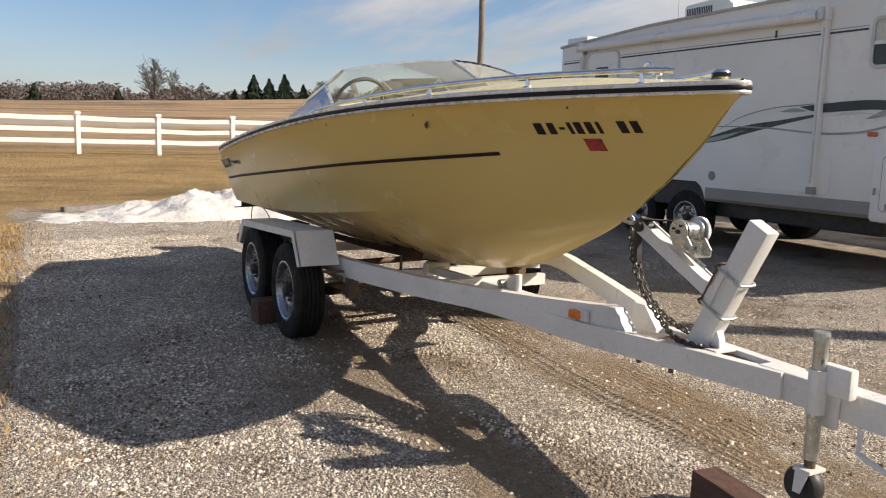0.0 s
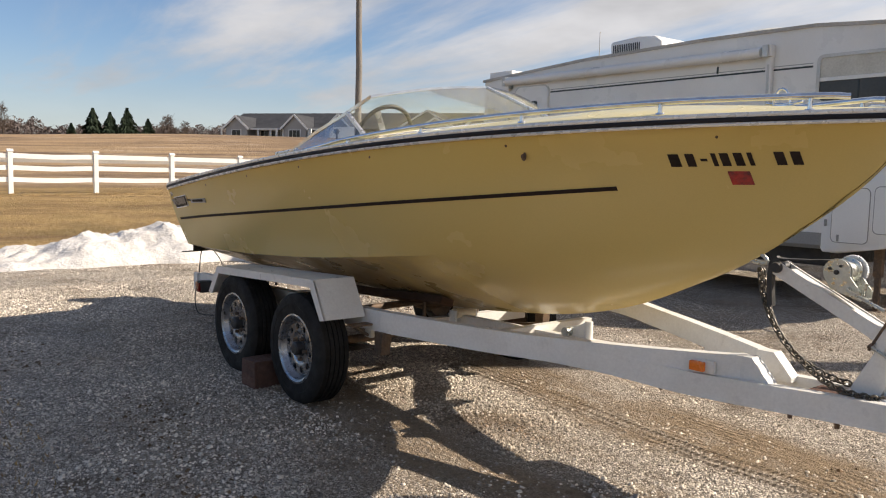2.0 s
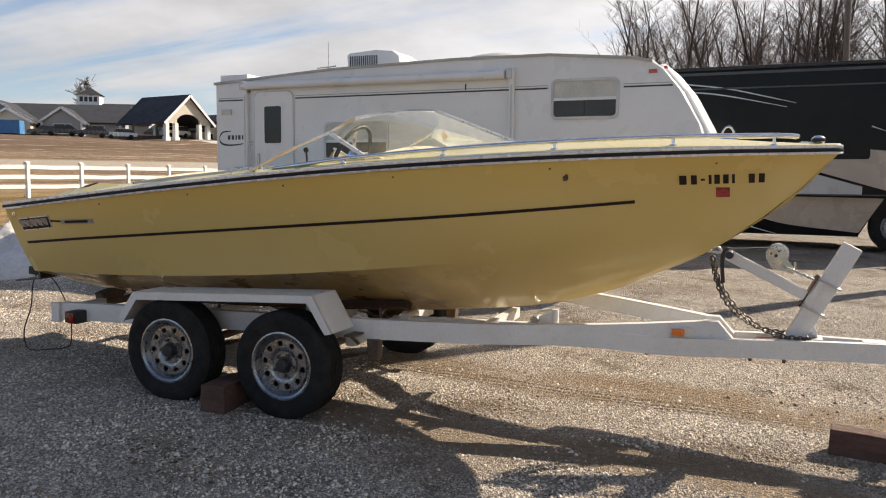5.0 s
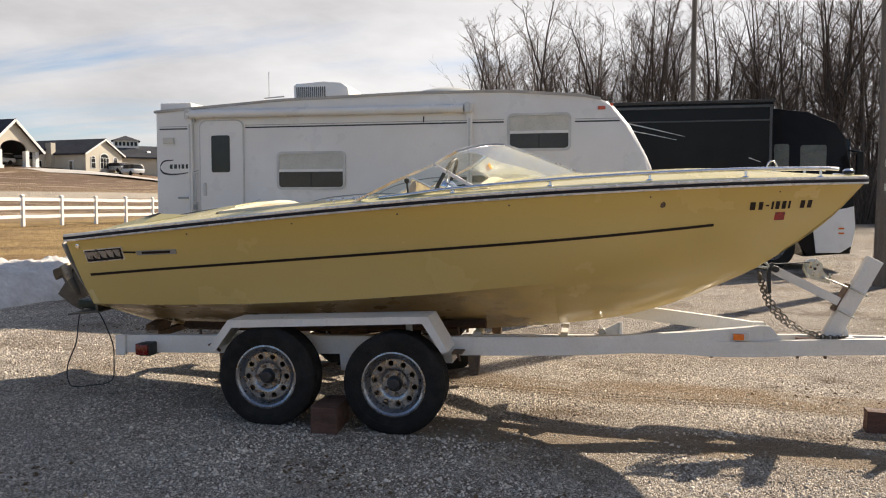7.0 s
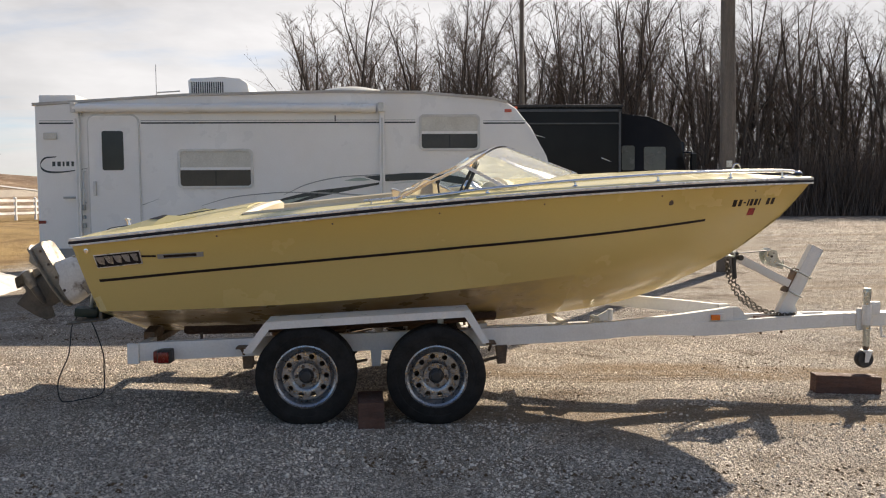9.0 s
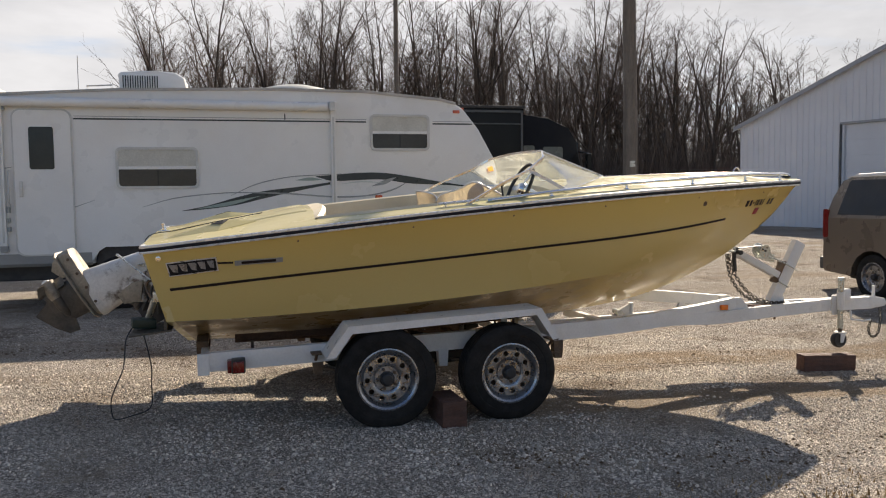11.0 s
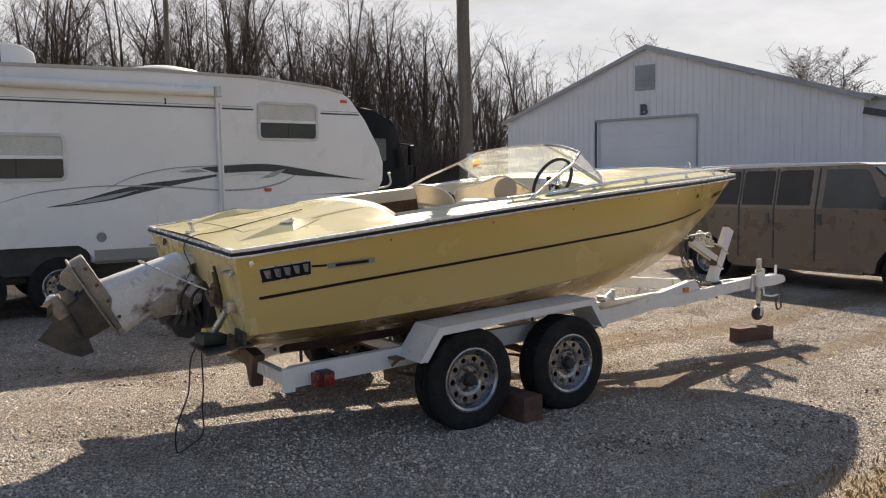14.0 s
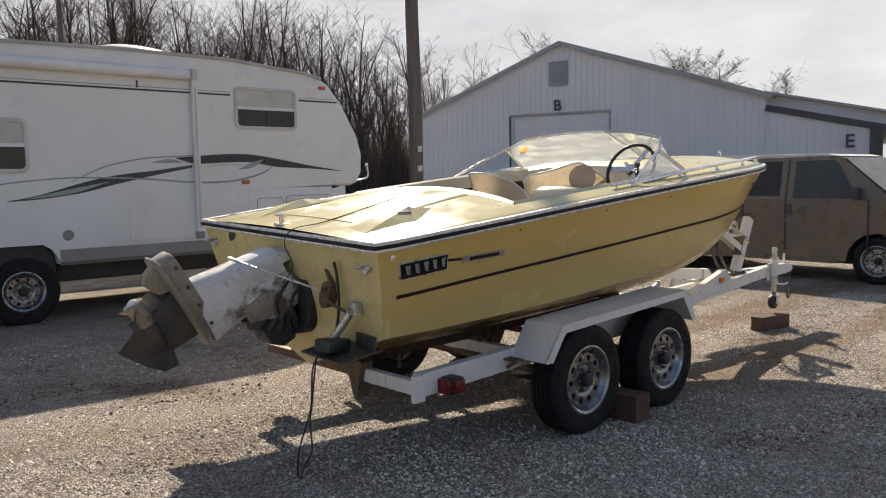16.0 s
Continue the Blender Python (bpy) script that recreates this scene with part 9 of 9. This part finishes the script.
for k, (x, y, h) in enumerate(((-188.5, 45.5, 7.6), (-187.6, 49.0, 6.9), (-186.8, 52.6, 7.8), (-185.6, 57.0, 5.8), (-189.0, 41.0, 4.6), (-190.0, -2.0, 5.5), (-191.0, 15.0, 4.6))):
    conifer(x, y, 1.2 * h, 40 + k)


# ---- low residence complex on the rise ----
def block(r, u0, u1, v0, v1, h, rise, wall_m, along=True, over=0.5):
    bm = B()
    if along:
        mid = (v0 + v1) / 2
        prism(bm, [(v0, -1.5), (v1, -1.5), (v1, h), (mid, h + rise), (v0, h)], "x", u0, u1)
    else:
        mid = (u0 + u1) / 2
        prism(bm, [(u0, -1.5), (u1, -1.5), (u1, h), (mid, h + rise), (u0, h)], "y", v0, v1)
    w = part("wall", bm, wall_m, r, "lap-sided wall")
    for sgn in (-1, 1):
        bm = B()
        if along:
            e = mid + sgn * ((v1 - v0) / 2 + over)
            ez = h - over * rise / ((v1 - v0) / 2)
            prism(bm, [(mid, h + rise + 0.05), (mid, h + rise + 0.3), (e, ez + 0.25), (e, ez)], "x", u0 - over, u1 + over)
        else:
            e = mid + sgn * ((u1 - u0) / 2 + over)
            ez = h - over * rise / ((u1 - u0) / 2)
            prism(bm, [(mid, h + rise + 0.05), (mid, h + rise + 0.3), (e, ez + 0.25), (e, ez)], "y", v0 - over, v1)
        part("roof", bm, M_SHINGLE, r, "charcoal shingle roof slope")
        if not along:
            bm = B()
            beam(bm, [(mid, v0 - over - 0.02, h + rise + 0.12), (e, v0 - over - 0.02, ez + 0.07)], 0.06, 0.32)
            part("gable_trim", bm, M_WHITE, r, "white gable trim")
    return w


def wing_window(r, u, v, z0, w, h):
    bm = B()
    box(bm, (u - w / 2 - 0.1, v - 0.10, z0 - 0.1), (u + w / 2 + 0.1, v + 0.02, z0 + h + 0.1))
    win = part("window", bm, M_WHITE, r, "white-framed window")
    n = max(1, round(w / 0.8))
    for k in range(n):
        bm = B()
        a = u - w / 2 + k * w / n
        box(bm, (a + 0.04, v - 0.13, z0), (a + w / n - 0.04, v - 0.09, z0 + h))
        part("pane", bm, M_PANE_DARK, win)


def residence():
    ax, ay = 0.818, 0.575
    zb = 6.9
    m = Matrix((( ax, -ay * -1 * -1, 0, -139.6), (ay, ax, 0, 57.3), (0, 0, 1, zb), (0, 0, 0, 1)))      # local x along the front, local y behind it
    r = thing("residence", "long grey single-storey residence with charcoal gabled roofs", "building", at=m)

    block(r, 0, 58, 0, 13, 2.7, 3.0, M_SIDING)
    for u in (4, 8, 19.5, 29, 31.5, 34, 54.5):
        wing_window(r, u, 0, 0.9, 1.7, 1.3)
    block(r, 13.5, 18.0, -3.0, 6, 2.7, 2.1, M_SIDING, False)
    block(r, 21.8, 26.4, -2.5, 6, 2.7, 2.2, M_SIDING, False)
    block(r, 36.5, 46.0, -4.0, 6, 2.7, 2.7, M_SIDING, False)
    block(r, 40.5, 46.5, -6.5, -3.9, 2.3, 1.7, M_SIDING_TAN, False)
    block(r, 47.0, 53.0, -3.0, 6, 2.5, 2.1, M_SIDING, False)
    for u, v, w in ((15.7, -3.0, 2.2), (24.1, -2.5, 1.8), (38.3, -4.0, 1.6), (43.5, -6.5, 2.6), (50.0, -3.0, 2.4)):
        wing_window(r, u, v, 0.8, w, 1.4)
    for u in (12.2, 19.0, 27.0, 35.5, 47.2, 52.8):
        bm = B()
        box(bm, (u - 0.15, -3.4, -0.5), (u + 0.15, -3.1, 2.5))
        part("porch_post", bm, M_WHITE, r, "white porch post")
    bm = B()
    prism(bm, [(-3.6, 2.35), (0, 2.9), (0, 3.05), (-3.6, 2.5)], "x", 26.4, 36.6)
    part("porch_roof", bm, M_SHINGLE, r, "charcoal porch roof")
    for u0, u1 in ((0.3, 13.3), (18.2, 21.6), (26.6, 36.3)):
        if u0 != 26.6:
            bm = B()
            prism(bm, [(-2.8, 2.35), (0, 2.85), (0, 3.0), (-2.8, 2.5)], "x", u0, u1)
            part("porch_roof", bm, M_SHINGLE, r, "charcoal porch roof")
            bm = B()
            box(bm, (u0, -2.86, 2.25), (u1, -2.78, 2.5))
            part("porch_fascia", bm, M_WHITE, r, "white porch fascia")
        n = max(2, int((u1 - u0) / 2.3))
        for k in range(n + 1):
            bm = B()
            u = u0 + 0.1 + (u1 - u0 - 0.2) * k / n
            box(bm, (u - 0.12, -2.8, -0.5), (u + 0.12, -2.56, 2.3))
            part("porch_post", bm, M_WHITE, r, "white porch post")
    block(r, 1.5, 6.0, -3.0, 6, 2.7, 1.9, M_SIDING, False)
    for u in (10.0, 12.0):
        wing_window(r, u, 0, 0.9, 1.2, 1.3)
    wing_window(r, 3.75, -3.0, 0.8, 1.8, 1.4)
    # taller rear wing and its cupola
    block(r, 50, 61, 7, 22, 3.0, 3.6, M_SIDING)
    bm = B()
    box(bm, (49.0, 12.0, 5.0), (52.4, 15.4, 8.2))
    cup = part("cupola", bm, M_WHITE, r, "white cupola with small windows")
    for k in range(4):
        bm = B()
        box(bm, (49.3 + k * 0.75, 11.95, 7.0), (49.8 + k * 0.75, 12.02, 7.8))
        part("cupola_window", bm, M_PANE_DARK, cup)
    bm = B()
    lathe(bm, [(2.9, 8.15), (0.0, 9.5)], 4, Matrix.Translation((50.7, 13.7, 0)) @ Matrix.Rotation(radians(45), 4, "Z"))
    part("cupola_roof", bm, M_SHINGLE, cup, "charcoal cupola roof")
    return m


def clubhouse(r_m):
    """The entrance end of the complex, its gables turned to the sun."""
    turn_c = Matrix.Rotation(radians(-8), 4, "Z")
    r = thing("clubhouse", "cream clubhouse with charcoal roofs and arched windows", "building", at=Matrix.Translation(CLUB) @ turn_c @ Matrix.Scale(1.07, 4))
    block(r, -11.5, 0, 0, 6.9, 2.5, 1.95, M_SIDING_TAN, True, 0.35)
    for sgn in (0.0, 6.9):
        bm = B()
        beam(bm, [(0.36, 3.45, 4.56), (0.36, sgn + (-0.35 if sgn == 0 else 0.35), 2.38)], 0.06, 0.22)
        part("gable_trim", bm, M_WHITE, r, "white gable trim")

    def arched(v, w, h, n):
        bm = B()
        prism(bm, [(v - w / 2 - 0.07, 0.5), (v + w / 2 + 0.07, 0.5)] + [(v + (w / 2 + 0.07) * math.cos(t), 0.5 + h + (w / 2 + 0.07) * 0.8 * math.sin(t)) for t in np.linspace(0, math.pi, 9)], "x", -0.02, 0.05)
        win = part("arched_window", bm, M_WHITE, r, "white-framed arched window")
        for k in range(n):
            for z0, z1 in ((0.56, 0.5 + h * 0.55), (0.56 + h * 0.55, 0.5 + h)):
                bm = B()
                q = v - w / 2 + k * w / n
                box(bm, (0.045, q + 0.04, z0), (0.065, q + w / n - 0.04, z1))
                part("pane", bm, M_PANE_DARK, win)
        bm = B()
        prism(bm, [(v + (w / 2 - 0.06) * math.cos(t), 0.56 + h + (w / 2 - 0.06) * 0.7 * math.sin(t)) for t in np.linspace(0, math.pi, 9)], "x", 0.045, 0.065)
        part("pane", bm, M_PANE_DARK, win)

    arched(1.35, 0.8, 1.35, 1)
    arched(3.45, 1.6, 1.5, 3)
    arched(5.55, 0.8, 1.35, 1)
    bm = B()
    box(bm, (-2.9, -0.06, 0.0), (-2.1, 0.03, 1.6))
    door = part("side_door", bm, M_WHITE, r, "white side door")
    bm = B()
    box(bm, (-2.75, -0.08, 0.3), (-2.25, -0.05, 1.45))
    part("pane", bm, M_PANE_DARK, door)
    bm = B()
    box(bm, (-6.3, -0.7, -0.3), (-5.3, 0.1, 4.0), 0.02)
    part("chimney", bm, M_SIDING_TAN, r, "pale chimney stack")
    # open entrance porch
    p = thing("entrance_porch", "broad open gabled porch on white piers", "porch", at=Matrix.Translation(PORCH) @ turn_c @ Matrix.Scale(1.09, 4))
    span, eave, rise = 7.9, 2.85, 3.5
    for x in (0.0, -9.0):
        bm = B()
        arch_pts = [(span / 2 + 2.0 * math.cos(t), eave + 1.1 * math.sin(t)) for t in np.linspace(math.pi, 0, 12)]
        prism(bm, [(0.0, eave - 0.25), (1.9, eave - 0.25)] + arch_pts + [(span - 1.9, eave - 0.25), (span, eave - 0.25), (span, eave), (span / 2, eave + rise), (0.0, eave)], "x", x - 0.25, x)
        part("porch_gable", bm, M_SIDING_TAN, p, "cream gable with an arched opening")
        for v in (0.35, 1.9, span - 1.9, span - 0.35):
            bm = B()
            box(bm, (x - 0.55, v - 0.28, -0.4), (x + 0.02, v + 0.28, eave - 0.2), 0.02)
            box(bm, (x - 0.65, v - 0.40, -0.4), (x + 0.12, v + 0.40, 0.75), 0.02)
            part("pier", bm, M_WHITE, p, "white porch pier on a stone base")
    for sgn in (-1, 1):
        bm = B()
        e = span / 2 + sgn * (span / 2 + 0.5)
        ez = eave - 0.5 * rise / (span / 2)
        prism(bm, [(span / 2, eave + rise + 0.05), (span / 2, eave + rise + 0.3), (e, ez + 0.25), (e, ez)], "x", -9.5, 0.45)
        part("roof", bm, M_SHINGLE, p, "charcoal shingle roof slope")
        bm = B()
        beam(bm, [(0.47, span / 2, eave + rise + 0.12), (0.47, e, ez + 0.08)], 0.06, 0.34)
        part("gable_trim", bm, M_WHITE, p, "white gable trim")
    # low wing between porch and clubhouse, and the long rear wing with its cupola
    w = thing("low_wing", "low cream wing with white gable trim", "building", at=Matrix.Translation(WING) @ turn_c)
    block(w, -14.0, 0, 0, 5.0, 1.9, 1.5, M_SIDING_TAN, True, 0.3)
    for v in (0.9, 2.5, 4.1):
        bm = B()
        box(bm, (-0.01, v - 0.5, 0.4), (0.05, v + 0.5, 1.6))
        win = part("window", bm, M_WHITE, w, "white-framed window")
        bm = B()
        box(bm, (0.045, v - 0.4, 0.5), (0.065, v + 0.4, 1.5))
        part("pane", bm, M_PANE_DARK, win)
    r = thing("rear_wing", "long rear wing with dark roof and white cupola", "building", at=r_m @ Matrix.Translation((0, 0, 0.35)))
    block(r, 81.0, 98.0, 4.0, 16, 2.0, 2.0, M_SIDING_TAN)
    block(r, 70.0, 81.0, 5.0, 16, 2.0, 2.4, M_SIDING)
    for k in range(5):
        bm = B()
        u = 87.0 + k * 1.9
        prism(bm, [(5.6, 2.85), (6.6, 3.22), (6.6, 3.30), (5.6, 2.93)], "x", u, u + 0.6)
        part("skylight", bm, M_WHITE, r, "small pale roof light")
    bm = B()
    box(bm, (82.0, 8.6, 2.5), (85.8, 12.4, 5.1))
    cup = part("cupola", bm, M_WHITE, r, "white cupola with small windows")
    for k in range(6):
        bm = B()
        box(bm, (82.2 + k * 0.6, 8.54, 4.2), (82.6 + k * 0.6, 8.62, 4.85))
        part("cupola_window", bm, M_PANE_DARK, cup)
    bm = B()
    lathe(bm, [(3.2, 5.05), (0.0, 6.0)], 4, Matrix.Translation((83.9, 10.5, 0)) @ Matrix.Rotation(radians(45), 4, "Z"))
    part("cupola_roof", bm, M_SHINGLE, cup, "charcoal cupola roof")


CLUB, PORCH, WING = (-71.94, 96.5, 6.46), (-78.95, 85.68, 6.29), (-79.1, 94.73, 6.53)
res_m = residence()
clubhouse(res_m)


def on_rise(u, v, turn_z=0.0):
    p = res_m @ Vector((u, v, 0))
    return pose(p.x, p.y, height(p.x, p.y), 0, 0, math.degrees(math.atan2(0.575, 0.818)) + turn_z)


def service_road():
    """Pale concrete drive before the buildings."""
    bm = B()
    rows = []
    for k in range(60):
        u = -30 + 135 * k / 59
        row = []
        for v in (-12.6, -11.4, -10.2, -9.0):
            p = res_m @ Vector((u, v, 0))
            row.append((p.x, p.y, height(p.x, p.y) + 0.10))
        rows.append(row)
    strip(bm, rows)
    tagged(part("road", bm, M_CONCRETE), "pale concrete drive before the buildings", "road", kind="structure")


service_road()


def small_car(at_m, material, label, name="car", tall=1.45, boxy=0.0):
    c = thing(name, label, "car", "parked cars on the rise", at=at_m)
    bm = B()
    low = [(-2.2, 0.35), (-2.25, 0.75), (-2.1, 0.92), (-1.0, 1.0), (2.1, 0.95), (2.25, 0.75), (2.2, 0.35)]
    prism(bm, low, "y", -0.88, 0.88, 0.06)
    body = part("body", bm, material, c, smooth=40)
    bm = B()
    prism(bm, [(-1.15, 0.95), (-0.55, tall), (1.2 + boxy * 0.6, tall), (1.9 + boxy * 0.25, 0.95)], "y", -0.76, 0.76, 0.05)
    cab = part("cabin", bm, M_PANE_DARK, c, "dark glass cabin", smooth=40)
    bm = B()
    box(bm, (-0.6, -0.72, tall - 0.02), (1.25 + boxy * 0.6, 0.72, tall + 0.04), 0.02)
    part("roof", bm, material, c)
    for x in (-1.35, 1.35):
        for y in (-0.80, 0.80):
            bm = B()
            lathe(bm, [(0.0, -0.1), (0.30, -0.1), (0.33, -0.05), (0.33, 0.05), (0.30, 0.1), (0.0, 0.1)], 18, pose(x, y, 0.33, 90, 0, 0))
            part("wheel", bm, M_TYRE, c, smooth=40)


for u, v, a, mt, label in ((37.5, -11.0, 60, M_CAR_SILVER, "silver car parked before the residence"), (49.0, -9.0, 20, M_CAR_DARK, "dark car parked before the residence"), (52.0, -12, 10, M_CAR_DARK, "dark car parked before the residence"),
                           (56.0, -12, 15, M_CAR_DARK, "dark car parked before the residence"), (59.5, -10, 15, M_CAR_SILVER, "silver car parked before the residence"), (66.5, -5.0, 40, M_WHITE, "white pickup parked under the entrance porch"),
                           (84.0, -6.0, -60, M_WHITE, "white car parked by the cream wing"), (82.0, -3.5, -50, M_CAR_SILVER, "silver car parked by the cream wing")):
    small_car(on_rise(u, v, a), mt, label, tall=1.6 if mt is M_WHITE else 1.45, boxy=1.0 if mt is M_WHITE else 0.3)


def container():
    c = thing("dumpster", "blue open-top roll-off waste container", "dumpster", at=on_rise(43.6, -13.0, 2))
    bm = B()
    box(bm, (-3.6, -1.2, 0.15), (3.6, 1.2, 1.95), 0.03)
    part("body", bm, M_BLUE, c)
    for k in range(13):
        bm = B()
        x = -3.5 + k * 0.58
        box(bm, (x, -1.27, 0.2), (x + 0.12, -1.19, 1.9), 0.01)
        part("side_rib", bm, M_BLUE, c)
    bm = B()
    box(bm, (-3.6, -1.3, 1.85), (3.6, -1.15, 2.02), 0.02)
    part("top_rail", bm, M_BLUE, c)
    t = thing("cargo_trailer", "white enclosed box trailer", "trailer", at=on_rise(28.2, -9.0, 4))
    bm = B()
    box(bm, (-2.3, -1.05, 0.45), (2.3, 1.05, 2.5), 0.06)
    part("body", bm, M_WHITE, t)
    for y in (-1.0, 1.0):
        bm = B()
        lathe(bm, [(0.0, -0.1), (0.33, -0.1), (0.36, 0.0), (0.33, 0.1), (0.0, 0.1)], 18, pose(0.9, y, 0.36, 90, 0, 0))
        part("wheel", bm, M_TYRE, t, smooth=40)
    bm = B()
    tube(bm, [(-2.3, 0, 0.5), (-3.4, 0, 0.5)], 0.05, 6)
    part("drawbar", bm, M_STEEL, t)


container()
